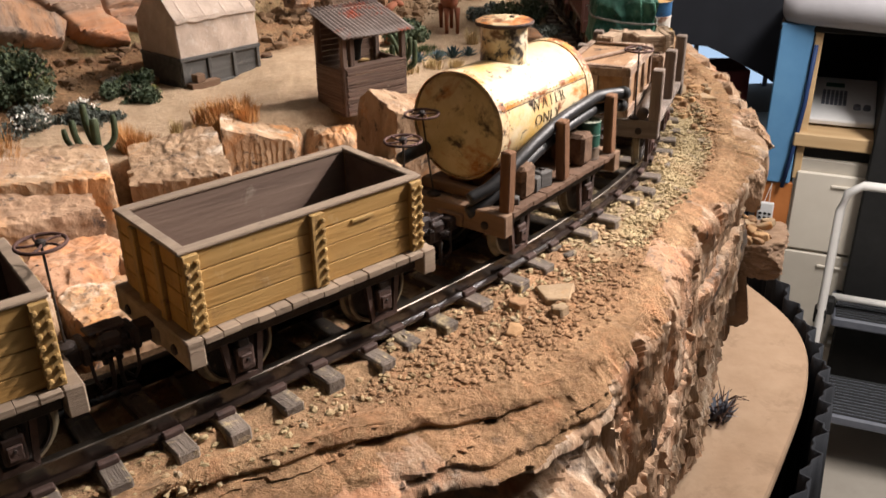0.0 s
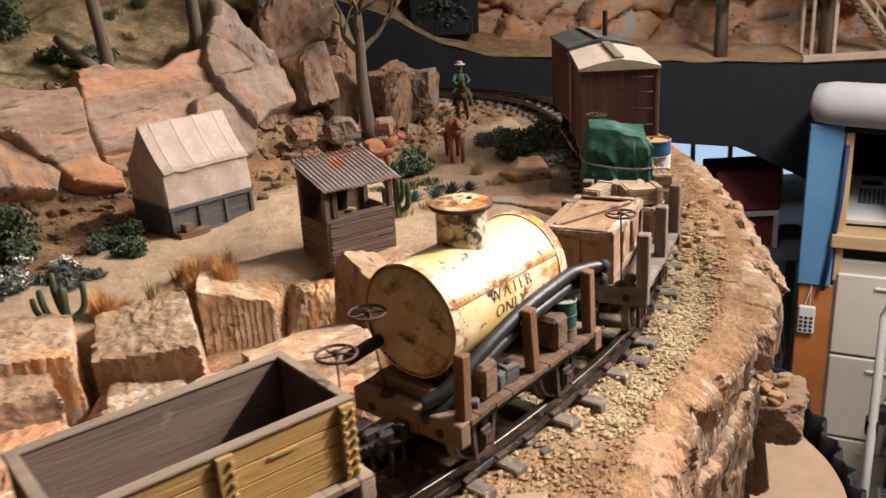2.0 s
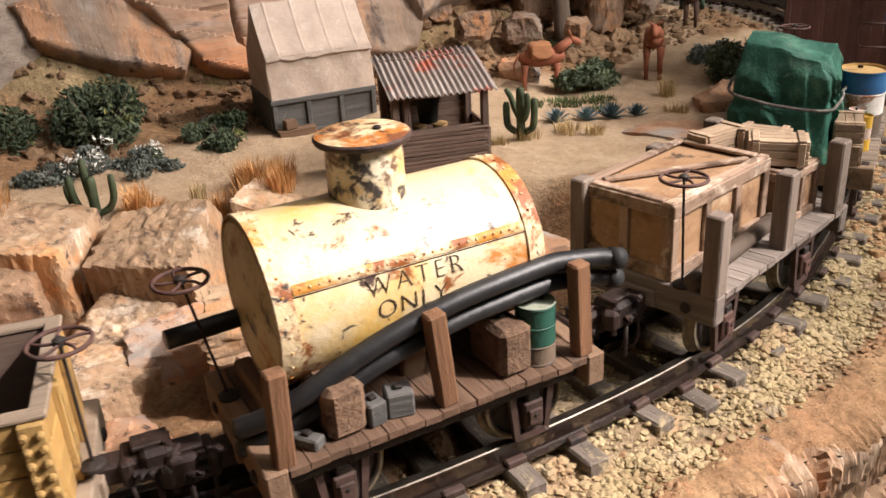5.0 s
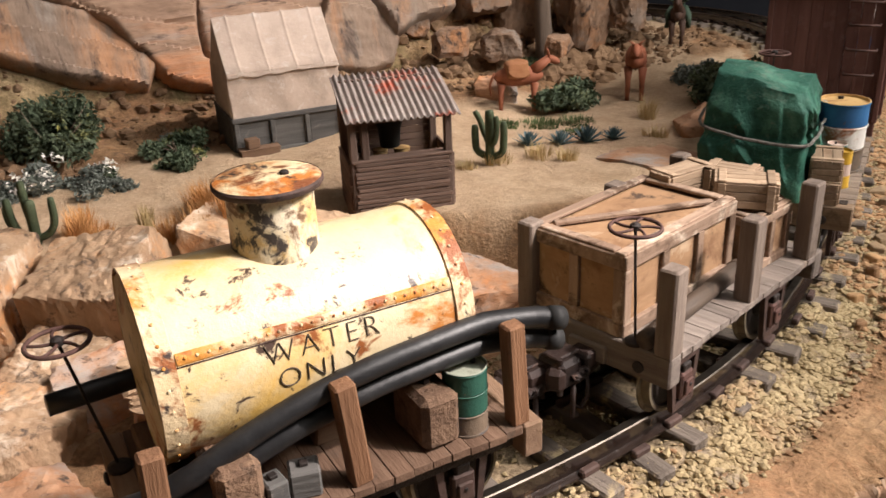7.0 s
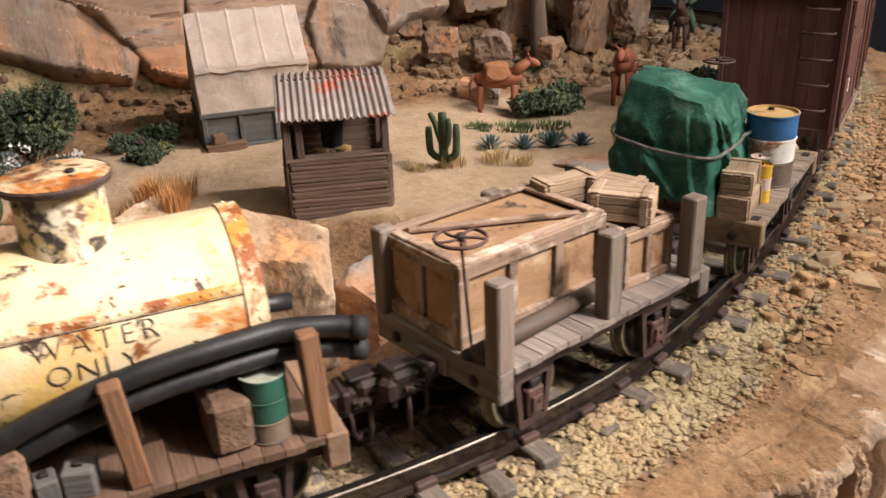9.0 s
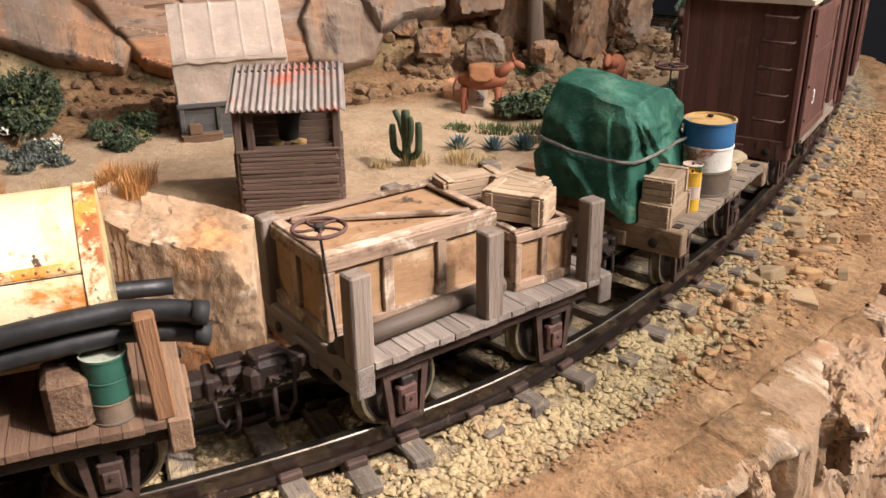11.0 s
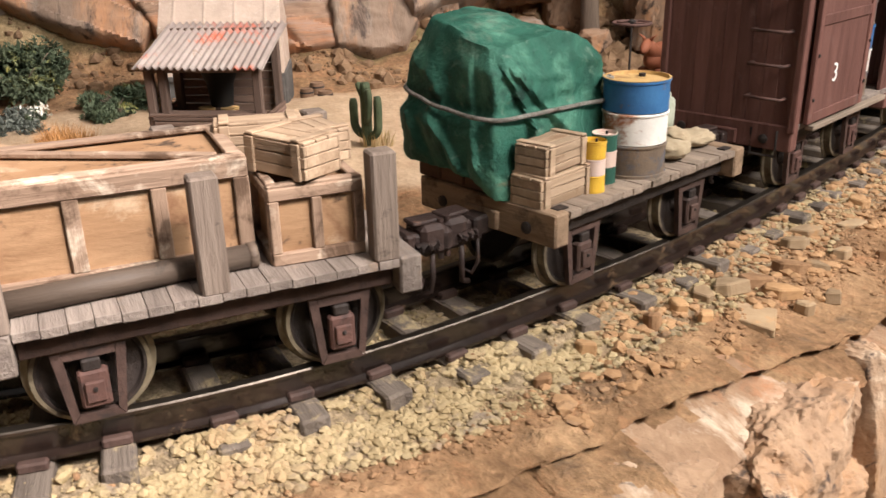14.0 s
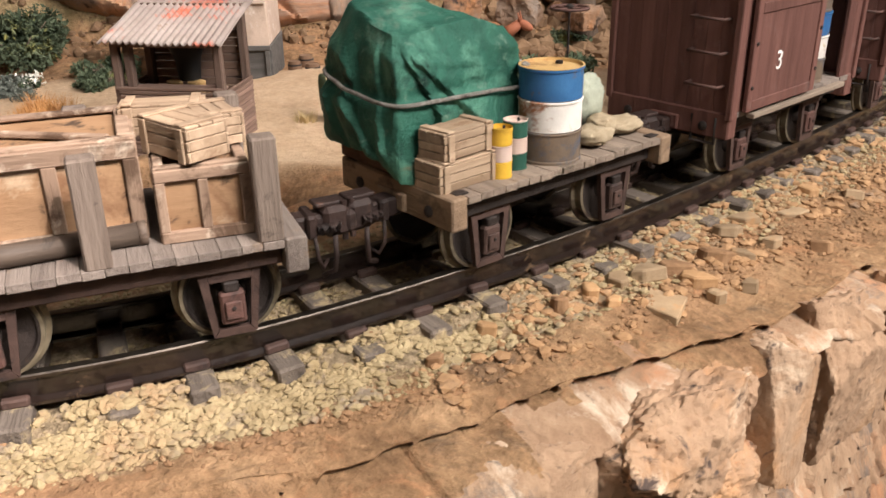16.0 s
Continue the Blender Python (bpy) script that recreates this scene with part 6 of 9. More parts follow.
# ---- boxcars
def boxcar(number, roofmat, open_door, label):
    car = thing("boxcar", label, "wagon", group="train wagons")
    L, W, H = 0.204, 0.108, 0.132
    frame_and_deck(car, L, W + 0.002, m_wgrey, m_boxred, m_iron, 12, boxmat=m_rustred)
    z0, hw, hl = DECK - 0.004, W / 2, L / 2 - 0.002
    bw = 0.0120
    for sd in (-1, 1):
        n = int(2 * hl / bw)
        for k in range(n):
            u = -hl + (k + 0.5) * 2 * hl / n
            if open_door and sd < 0 and 0.014 < u < 0.072:
                continue
            box("board", car, m_boxred, (u, sd * (hw - 0.0015), z0 + H / 2), (round(2 * hl / n - 0.0002, 5), 0.0030, H), (0, 0, 0), 0.0003)
        n = int(W / bw)
        for k in range(n):
            v = -hw + 0.003 + (k + 0.5) * (W - 0.006) / n
            box("end_board", car, m_boxred, (sd * (hl - 0.0012), v, z0 + H / 2 + 0.0045 * (1 - abs(v) / hw)), (0.0030, round((W - 0.006) / n - 0.0002, 5), round(H + 0.009 * (1 - abs(v) / hw), 4)), (0, 0, 0), 0.0003)
        for v in (-hw, hw):
            box("corner_post", car, m_boxred, (sd * hl, v, z0 + H / 2), (0.0055, 0.0055, H + 0.001), (0, 0, 0), 0.0008)
        box("side_plate", car, m_boxred, (0, sd * (hw + 0.0010), z0 + H - 0.004), (2 * hl, 0.0034, 0.008), (0, 0, 0), 0.0006)
    bm = bmesh.new()
    prof = [(-hw - 0.005, H - 0.003), (-hw - 0.005, H + 0.001), (-hw * 0.5, H + 0.009), (0, H + 0.013), (hw * 0.5, H + 0.009), (hw + 0.005, H + 0.001), (hw + 0.005, H - 0.003)]
    rr = [[bm.verts.new((u, v, z0 + z)) for v, z in prof] for u in (-hl - 0.006, hl + 0.006)]
    for j in range(7):
        bm.faces.new((rr[0][j], rr[0][(j + 1) % 7], rr[1][(j + 1) % 7], rr[1][j]))
    bm.faces.new(rr[0]), bm.faces.new(rr[1][::-1])
    bmesh.ops.recalc_face_normals(bm, faces=bm.faces[:])
    roof = part("roof", bm, roofmat, car, "low gabled roof with rounded edges")
    box("roof_walk", roof, m_wgreyx, (0, 0, z0 + H + 0.0150), (2 * hl, 0.014, 0.0022), (0, 0, 0), 0.0005)
    # ladder grabs on the end
    for z in (0.024, 0.048, 0.072, 0.096, 0.118):
        q = [(-hl - 0.0010 - 0.0085 * b, -hw + 0.021 + a, z0 + z) for a, b in ((-0.0135, 0), (-0.0135, 1), (0.0135, 1), (0.0135, 0))]
        tube("grab_iron", car, m_rustred, q, 0.0013, 6)
    # stirrup step under the corner
    tube("step_iron", car, m_iron, [(-hl - 0.001, -hw + 0.010, z0), (-hl - 0.001, -hw + 0.010, z0 - 0.020), (-hl - 0.001, -hw + 0.030, z0 - 0.020), (-hl - 0.001, -hw + 0.030, z0)], 0.0014, 6)
    # sliding door, pushed back along the side
    d0, d1 = (-0.088, 0.016) if open_door else (-0.036, 0.036)
    dw, dh = d1 - d0, H - 0.012
    y = -hw - 0.0035
    door = box("door", car, m_boxred, ((d0 + d1) / 2, y, z0 + 0.004 + dh / 2), (dw, 0.0024, dh), (0, 0, 0), 0.0006, "sliding boarded door with a number")
    for x in (-dw / 2 + 0.0035, dw / 2 - 0.0035):
        box("stile", door, m_boxred, (x, -0.0016, 0), (0.0070, 0.0022, dh), (0, 0, 0), 0.0006)
        for z in (-dh * 0.35, -0.01, dh * 0.3):
            lathe("bolt", door, m_iron, [(0.0015, 0), (0.0012, 0.0010), (0, 0.0012)], pose(x, -0.0027, z, 90, 0, 0), 8)
    for z in (-dh / 2 + 0.004, dh / 2 - 0.004, dh * 0.12):
        box("cross_rail", door, m_boxred, (0, -0.0015, z), (dw - 0.0142, 0.0020, 0.0080), (0, 0, 0), 0.0006)
    box("door_track", car, m_iron, (0.0, y - 0.0005, z0 + H - 0.004), (0.15, 0.004, 0.004), (0, 0, 0), 0.0005)
    box("door_sill", car, m_wgreyx, (0.0, y + 0.001, z0 - 0.001), (0.15, 0.007, 0.004), (0, 0, 0), 0.0005)
    if number:
        w = writing("lettering", number, 0.0200, m_numwhite, door, 0.0, 1.0)
        w.matrix_basis = pose(-0.010, -0.0014, -dh * 0.28, 90, 0, 0)
    if not open_door:
        box("side_lining", car, m_boxred, (0, 0, z0 + H / 2), (2 * hl - 0.01, W - 0.01, H - 0.002), (0, 0, 0), 0.0006)
    else:
        box("side_lining", car, m_boxred, (0, hw - 0.0042, z0 + H / 2), (2 * hl - 0.01, 0.002, H - 0.002), (0, 0, 0), 0.0003)
    return car


box3 = boxcar("3", m_roofcv, True, "red-brown boarded boxcar with a pale roof and half-open door")
BOX_M = at_track(0.2787, 1.4545, 87.0)
box3.matrix_basis = BOX_M
drum(on_car(BOX_M, 0.046, -0.031), 0.0195, 0.0560, (m_bluerust, m_white, m_blue), "blue and white steel drum inside the open boxcar", lidmat=m_blue)
drum(on_car(BOX_M, 0.046, -0.030, 0.0575), 0.0195, 0.0560, (m_bluerust, m_white, m_blue), "blue and white steel drum stacked on another", lidmat=m_blue)
small_crate(on_car(BOX_M, 0.026, -0.042, 0, 5), (0.020, 0.016, 0.018))
small_crate(on_car(BOX_M, 0.026, -0.041, 0.0205, 15), (0.019, 0.015, 0.014))
box4 = boxcar("", m_darkroof, False, "red-brown boxcar with a dark felt roof and stove pipe")
BOX2_M = at_track(0.2815, 1.7180, 92.5)
box4.matrix_basis = BOX2_M
sp = rod("stove_pipe", box4, m_iron, (-0.03, -0.022, DECK + 0.125), (-0.03, -0.022, DECK + 0.182), 0.0045, label="black stove pipe")
box("roof_lamp", box4, m_iron, (-0.106, 0.056, DECK + 0.112), (0.010, 0.010, 0.016), (0, 0, 0), 0.002, "dark marker lamp at the eaves")


# ---------------------------------------------------------------- rocks
def gz(x, y):
    return float(ground_z(np.array([x]), np.array([y]))[0])


ROCKS = [
    # label, material, place, size, seed, turn, keywords
    ("broken tan rock block beside the dirt road", m_pale, (-0.445, 0.905, 0.915), (0.125, 0.110, 0.150), 11, (0, 0, 14), dict(boxy=0.66, cuts=7, rough=0.055, sub=6, flute=0.02)),
    ("split tan rock block with a flat top", m_pale, (-0.318, 0.950, 0.912), (0.112, 0.110, 0.155), 12, (4, -3, 16), dict(boxy=0.66, cuts=6, rough=0.055, sub=6, flute=0.02)),
    ("upright rock block with an orange-brown top", m_pale, (-0.240, 1.065, 0.901), (0.100, 0.092, 0.150), 13, (0, 0, 14), dict(boxy=0.66, cuts=2, rough=0.035, sub=6, flute=0.035)),
    ("shaded brown boulder under the stall", m_pale, (-0.150, 1.090, 0.900), (0.080, 0.080, 0.130), 14, (0, 0, 10), dict(sub=6)),
    ("flat pale sandstone boulder beside the tank wagon", m_pale, (-0.120, 0.862, 0.968), (0.125, 0.085, 0.046), 15, (-4, 4, 38), dict(boxy=0.70, cuts=9)),
    ("rough brown rock under the flat boulder", m_orange, (-0.120, 0.850, 0.925), (0.10, 0.10, 0.09), 25, (0, 0, 10), {}),
    ("large pale leaning boulder behind the train", m_pale, (-0.050, 0.968, 0.978), (0.090, 0.085, 0.120), 16, (8, 6, 35), dict(boxy=0.74, cuts=10, rough=0.055, sub=6)),
    ("low brown boulder in the cutting", m_orange, (0.010, 1.050, 0.935), (0.085, 0.085, 0.075), 17, (0, 0, 60), {}),
    ("orange boulder at the shelf below the cactus", m_orange, (-0.045, 1.190, 0.935), (0.10, 0.085, 0.075), 18, (0, 0, 20), {}),
    ("pale craggy boulder in the cutting", m_facerock, (-0.470, 0.850, 0.920), (0.150, 0.11, 0.120), 19, (14, 0, 30), dict(sub=6)),
    ("white and orange craggy boulder in the cutting", m_pale, (-0.310, 0.870, 0.885), (0.11, 0.09, 0.100), 20, (8, 6, 25), dict(sub=6)),
    ("low orange rock in the cutting", m_orange, (-0.370, 0.735, 0.905), (0.12, 0.10, 0.10), 22, (0, 0, 70), dict(sub=6)),
    ("pale broken rock in the cutting", m_pale, (-0.300, 0.665, 0.905), (0.10, 0.08, 0.09), 26, (0, 0, 40), dict(sub=6)),
    ("pale broken rock in the cutting", m_pale, (-0.275, 0.775, 0.895), (0.12, 0.09, 0.09), 27, (0, 10, 10), dict(sub=6)),
    ("orange broken rock in the cutting", m_orange, (-0.235, 0.870, 0.895), (0.10, 0.09, 0.09), 28, (0, 0, 50), {}),
    ("pale broken rock in the cutting", m_pale, (-0.430, 0.640, 0.905), (0.14, 0.10, 0.10), 29, (0, 0, 30), dict(sub=6)),
    ("brown broken rock in the cutting", m_orange, (-0.200, 0.720, 0.885), (0.09, 0.08, 0.07), 30, (0, 0, 65), {}),
    ("craggy tan boulder beside the rails", m_facerock, (-0.560, 0.700, 0.915), (0.20, 0.15, 0.13), 23, (0, 0, 35), {}),
    ("craggy tan boulder beside the dirt road", m_facerock, (-0.610, 0.850, 0.925), (0.17, 0.15, 0.13), 24, (0, 0, 15), {}),
    # big slabs of the hillside
    ("pale weathered rock on the low hillside", m_grey, (-0.840, 1.250, 1.080), (0.20, 0.14, 0.16), 47, (-20, 0, 46), {}),
    ("brown rock on the low hillside", m_orange, (-0.930, 1.330, 1.14), (0.22, 0.18, 0.18), 36, (-20, 0, 30), dict(cuts=12, boxy=0.80, rough=0.10)),
    ("brown fissured rock spur", m_spur, (-0.265, 1.830, 1.120), (0.090, 0.075, 0.112), 37, (-15, -10, 40), dict(cuts=12, boxy=0.80, rough=0.10)),
    ("dark brown boulder on the spur", m_spur, (-0.215, 1.885, 1.065), (0.075, 0.068, 0.098), 38, (-12, 8, 10), dict(cuts=12, boxy=0.80, rough=0.10)),
    ("upright tan rock beside the bare tree", m_spur, (-0.105, 1.955, 1.050), (0.068, 0.060, 0.105), 39, (0, 8, 30), dict(cuts=12, boxy=0.80, rough=0.10)),
    ("tan rock ledge at the end of the spur", m_spur, (-0.050, 1.985, 1.060), (0.090, 0.068, 0.083), 40, (0, 0, 70), dict(cuts=12, boxy=0.80, rough=0.10)),
    ("rubble rock below the spur", m_spur, (-0.200, 1.745, 1.030), (0.061, 0.050, 0.043), 41, (0, 0, 20), dict(cuts=12, boxy=0.80, rough=0.10)),
    ("rubble rock below the spur", m_spur, (-0.270, 1.700, 1.040), (0.054, 0.043, 0.043), 42, (0, 0, 50), dict(cuts=12, boxy=0.80, rough=0.10)),
    ("rubble rock below the spur", m_spur, (-0.120, 1.800, 1.020), (0.043, 0.036, 0.032), 43, (0, 0, 80), dict(cuts=12, boxy=0.80, rough=0.10)),
    ("dark rock on the hilltop", m_spur, (-0.300, 1.900, 1.220), (0.16, 0.12, 0.14), 44, (0, 0, 30), dict(cuts=12, boxy=0.80, rough=0.10)),
    ("orange rock on the hilltop", m_pale, (-0.330, 1.990, 1.300), (0.20, 0.12, 0.10), 45, (0, 0, 10), {}),
    ("rust red boulder behind the shed", m_orange, (-0.165, 1.620, 0.985), (0.06, 0.045, 0.04), 46, (0, 0, 10), {}),
    ("brown boulder on the track slope", m_orange, (0.150, 1.560, 0.955), (0.08, 0.11, 0.06), 61, (0, 0, 10), {}),
    ("brown boulder on the track slope", m_orange, (0.140, 1.360, 0.955), (0.10, 0.14, 0.06), 48, (0, 0, 70), {}),
    ("brown fissured boulder in the spur", m_spur, (-0.325, 1.920, 1.212), (0.066, 0.054, 0.060), 140, (-15, -15, 0), dict(cuts=12, boxy=0.80, rough=0.10)),
    ("dark broken boulder in the spur", m_spur, (-0.298, 1.912, 1.171), (0.075, 0.062, 0.068), 141, (-8, 8, 61), dict(cuts=12, boxy=0.80, rough=0.10)),
    ("tan upright boulder in the spur", m_spur, (-0.259, 1.978, 1.186), (0.070, 0.058, 0.064), 142, (-1, 1, 32), dict(cuts=12, boxy=0.80, rough=0.10)),
    ("brown fissured boulder in the spur", m_spur, (-0.280, 1.893, 1.131), (0.068, 0.055, 0.081), 143, (6, -6, 3), dict(cuts=12, boxy=0.80, rough=0.10)),
    ("dark broken boulder in the spur", m_spur, (-0.314, 1.846, 1.127), (0.053, 0.043, 0.048), 144, (13, -13, 64), dict(cuts=12, boxy=0.80, rough=0.10)),
    ("tan upright boulder in the spur", m_spur, (-0.250, 1.917, 1.114), (0.063, 0.052, 0.076), 145, (-10, 10, 35), dict(cuts=12, boxy=0.80, rough=0.10)),
    ("brown fissured boulder in the spur", m_spur, (-0.225, 1.890, 1.073), (0.060, 0.049, 0.071), 146, (-3, 3, 6), dict(cuts=12, boxy=0.80, rough=0.10)),
    ("dark broken boulder in the spur", m_spur, (-0.140, 1.990, 1.058), (0.071, 0.058, 0.086), 147, (4, -4, 67), dict(cuts=12, boxy=0.80, rough=0.10)),
    ("tan upright boulder in the spur", m_spur, (-0.112, 2.050, 1.075), (0.070, 0.058, 0.064), 148, (11, -11, 38), dict(cuts=12, boxy=0.80, rough=0.10)),
    ("brown fissured boulder in the spur", m_spur, (-0.078, 2.070, 1.060), (0.070, 0.058, 0.064), 149, (-12, 12, 9), dict(cuts=12, boxy=0.80, rough=0.10)),
    ("dark broken boulder in the spur", m_spur, (-0.214, 1.859, 1.013), (0.032, 0.026, 0.029), 150, (-5, 5, 70), dict(cuts=12, boxy=0.80, rough=0.10)),
    ("tan upright boulder in the spur", m_spur, (-0.244, 1.808, 1.004), (0.029, 0.024, 0.026), 151, (2, -2, 41), dict(cuts=12, boxy=0.80, rough=0.10)),
    ("brown fissured boulder in the spur", m_spur, (-0.289, 2.018, 1.255), (0.079, 0.065, 0.072), 152, (9, -9, 12), dict(cuts=12, boxy=0.80, rough=0.10)),
    ("dark broken boulder in the spur", m_spur, (-0.220, 1.983, 1.130), (0.068, 0.055, 0.081), 153, (-14, 14, 73), dict(cuts=12, boxy=0.80, rough=0.10)),
    ("tan upright boulder in the spur", m_spur, (-0.345, 1.735, 1.055), (0.040, 0.033, 0.036), 154, (-7, 7, 44), dict(cuts=12, boxy=0.80, rough=0.10)),
]
# boulders set in the front of the cliff: place along the track, to its right, height; size; turn
FRONT = [
    ("smooth pale boulder set in the cliff face", m_peach, 1.418, 0.150, 0.910, (0.062, 0.058, 0.082), 52, 8, dict(cuts=10, boxy=0.84, rough=0.03, sub=6)),
    ("lumpy tan rock mass under the shelf edge", m_peach, 1.512, 0.162, 0.922, (0.098, 0.062, 0.060), 54, 4, dict(cuts=14, boxy=0.84, rough=0.11, sub=6)),
    ("rounded pale lumps hanging under the rock mass", m_peach, 1.520, 0.170, 0.886, (0.082, 0.050, 0.046), 66, -6, dict(cuts=14, boxy=0.86, rough=0.12, sub=6)),
    ("tall pale block between dark clefts", m_peach, 1.592, 0.164, 0.906, (0.042, 0.050, 0.090), 55, 3, dict(cuts=8, boxy=0.78, rough=0.045, sub=6)),
    ("large pale block at the shelf edge", m_facerock, 1.662, 0.167, 0.899, (0.074, 0.056, 0.105), 56, -5, dict(cuts=9, boxy=0.80, rough=0.07, sub=6)),
    ("rough tan block at the shelf edge", m_facerock, 1.748, 0.164, 0.895, (0.080, 0.058, 0.105), 58, 5, dict(cuts=9, boxy=0.80, rough=0.08, sub=6)),
    ("rough tan block at the shelf edge", m_facerock, 1.835, 0.164, 0.895, (0.080, 0.056, 0.105), 67, -4, dict(cuts=9, boxy=0.80, rough=0.08, sub=6)),
    ("low rounded rock under the shelf crack", m_peach, 1.338, 0.140, 0.922, (0.060, 0.044, 0.048), 71, 10, dict(cuts=11, boxy=0.84, rough=0.09, sub=6)),
    ("low rounded rock under the shelf crack", m_facerock, 1.378, 0.146, 0.912, (0.034, 0.046, 0.056), 72, -8, dict(cuts=11, boxy=0.84, rough=0.10, sub=6)),
    ("small lumpy rock beside the rock mass", m_facerock, 1.462, 0.160, 0.922, (0.030, 0.034, 0.034), 73, 25, dict(cuts=11, boxy=0.84, rough=0.10)),
    ("small lumpy rock beside the tall block", m_peach, 1.560, 0.162, 0.928, (0.026, 0.034, 0.032), 74, -12, dict(cuts=11, boxy=0.84, rough=0.10)),
    ("small broken rock in the cleft", m_cliff, 1.462, 0.150, 0.890, (0.036, 0.040, 0.040), 68, 20, dict(cuts=10, boxy=0.8, rough=0.08)),
    ("small grey rock in the cleft", m_cliff, 1.563, 0.160, 0.868, (0.030, 0.040, 0.050), 69, 10, dict(cuts=10, boxy=0.8, rough=0.08)),
]
for lab, mat, s, d, z, size, seed, turn, kw in FRONT:
    x, y = along(s, d)
    ROCKS.append((lab, mat, (x, y, z), size, seed, (0, 4, heading(s) + turn), kw))
ROCKS += [
    ("jutting brown rock ledge on the cliff face", m_ledgerock, (0.372, 0.962, 0.838), (0.100, 0.090, 0.042), 51, (0, 4, 66), dict(cuts=18, boxy=0.70, rough=0.09, sub=6)),
    ("smooth brown rock block under the jutting ledge", m_ledgerock, (0.344, 0.968, 0.792), (0.090, 0.068, 0.080), 60, (0, 0, 70), dict(cuts=9, boxy=0.72, rough=0.03, sub=6)),
]
for lab, mat, at, size, seed, rot, kw in ROCKS:
    rock(lab, mat, at, size, seed, rot, **kw)

# great sandstone slabs leaning on the hillside, in a plane that lies back against it
SLAB_M = Matrix(((0.6073, -0.4210, 0.6737, -0.5), (0.7944, 0.3218, -0.5151, 1.474), (0, 0.8480, 0.5299, 1.04), (0, 0, 0, 1)))


def slab_plate(label, mat, outline, lift, seed, tilt=(0.0, 0.0), thick=0.055):
    """A thick plate of the given outline: layered face, rounded broken rim falling back into the hill."""
    pts = np.array(outline)
    a, b = np.meshgrid(np.arange(pts[:, 0].min() - 0.02, pts[:, 0].max() + 0.02, 0.0032), np.arange(pts[:, 1].min() - 0.02, pts[:, 1].max() + 0.02, 0.0032))
    shape = a.shape
    a, b = a.ravel(), b.ravel()
    inside, dist = np.zeros(len(a), bool), np.full(len(a), 9.0)
    for p, q in zip(pts, np.roll(pts, -1, 0)):
        e = q - p
        k = np.clip(((a - p[0]) * e[0] + (b - p[1]) * e[1]) / (e @ e), 0, 1)
        dist = np.minimum(dist, np.hypot(a - p[0] - k * e[0], b - p[1] - k * e[1]))
        cross = (p[1] > b) != (q[1] > b)
        inside ^= cross & (a < p[0] + (b - p[1]) * e[0] / (e[1] if abs(e[1]) > 1e-9 else 1e-9))
    sd = np.where(inside, dist, -dist) + 0.009 * fbm(a * 26, b * 26, 0, seed, 5) + 0.003
    u = b + 0.35 * a + 0.05 * fbm(a * 5, b * 5, 0, seed + 2, 3)
    bed = u * 24
    layer = bed - np.floor(bed)
    n = 0.030 * fbm(a * 6, b * 9, 0, seed, 4) + 0.011 * layer * vnoise(a * 5, b * 9, 0, seed + 7) + 0.010 * fbm(a * 18, b * 60, 0, seed + 5, 4) + 0.004 * fbm(a * 90, b * 110, 0, seed + 6, 3)
    crack = np.abs(fbm(a * 5 + b * 4, b * 6, 0, seed + 9, 2))
    n = n - 0.008 * np.maximum(0, 1 - crack / 0.010)
    rim = np.sqrt(np.clip(sd / 0.0055, 0, 1))
    n = n * rim + tilt[0] * (a - pts[:, 0].mean()) + tilt[1] * (b - pts[:, 1].mean()) + lift - 0.010 * (1 - rim) - thick * np.clip(-sd / 0.004, 0, 1)
    quads = np.arange(len(a)).reshape(shape)
    quads = np.stack([quads[:-1, :-1], quads[:-1, 1:], quads[1:, 1:], quads[1:, :-1]], -1).reshape(-1, 4)
    quads = quads[(sd > -0.0075)[quads].all(1)]
    used = np.unique(quads)
    back = np.zeros(len(a), int)
    back[used] = np.arange(len(used))
    me = bpy.data.meshes.new("rock_slab")
    me.from_pydata(np.stack([a, b, n], 1)[used].tolist(), [], back[quads].tolist())
    me.polygons.foreach_set("use_smooth", [True] * len(me.polygons))
    me.set_sharp_from_angle(angle=radians(40))
    return tagged(link_mesh("rock_slab", me, mat, m=SLAB_M), label, "rock", "hillside slabs")


slab_plate("huge orange sandstone slab leaning on the hillside", m_slab, [(-0.38, 0.304), (-0.308, 0.249), (-0.219, 0.197), (-0.127, 0.167), (-0.045, 0.156), (-0.042, 0.129), (-0.058, 0.074), (-0.06, 0.026), (-0.031, 0.003), (-0.04, -0.026), (-0.109, -0.002), (-0.136, 0.043), (-0.168, 0.095), (-0.201, 0.12), (-0.282, 0.16), (-0.413, 0.212)], 0.0, 31)
slab_plate("huge pinkish tan sandstone slab leaning on the hillside", m_slab, [(-0.019, 0.189), (0.035, 0.196), (0.066, 0.18), (0.131, 0.171), (0.192, 0.195), (0.245, 0.199), (0.251, 0.161), (0.251, 0.099), (0.272, 0.052), (0.266, 0.016), (0.208, -0.014), (0.034, -0.018), (-0.045, 0.007), (-0.049, 0.048), (-0.042, 0.103), (-0.032, 0.141)], -0.010, 32, (-0.05, 0.0))
slab_plate("smooth grey sandstone slab standing on the hillside", m_slabgrey, [(0.307, 0.281), (0.328, 0.263), (0.354, 0.196), (0.374, 0.155), (0.373, 0.077), (0.365, 0.046), (0.289, 0.033), (0.247, 0.013), (0.235, 0.059), (0.226, 0.115), (0.223, 0.161), (0.242, 0.204)], 0.014, 33, (0.0, 0.0), 0.09)
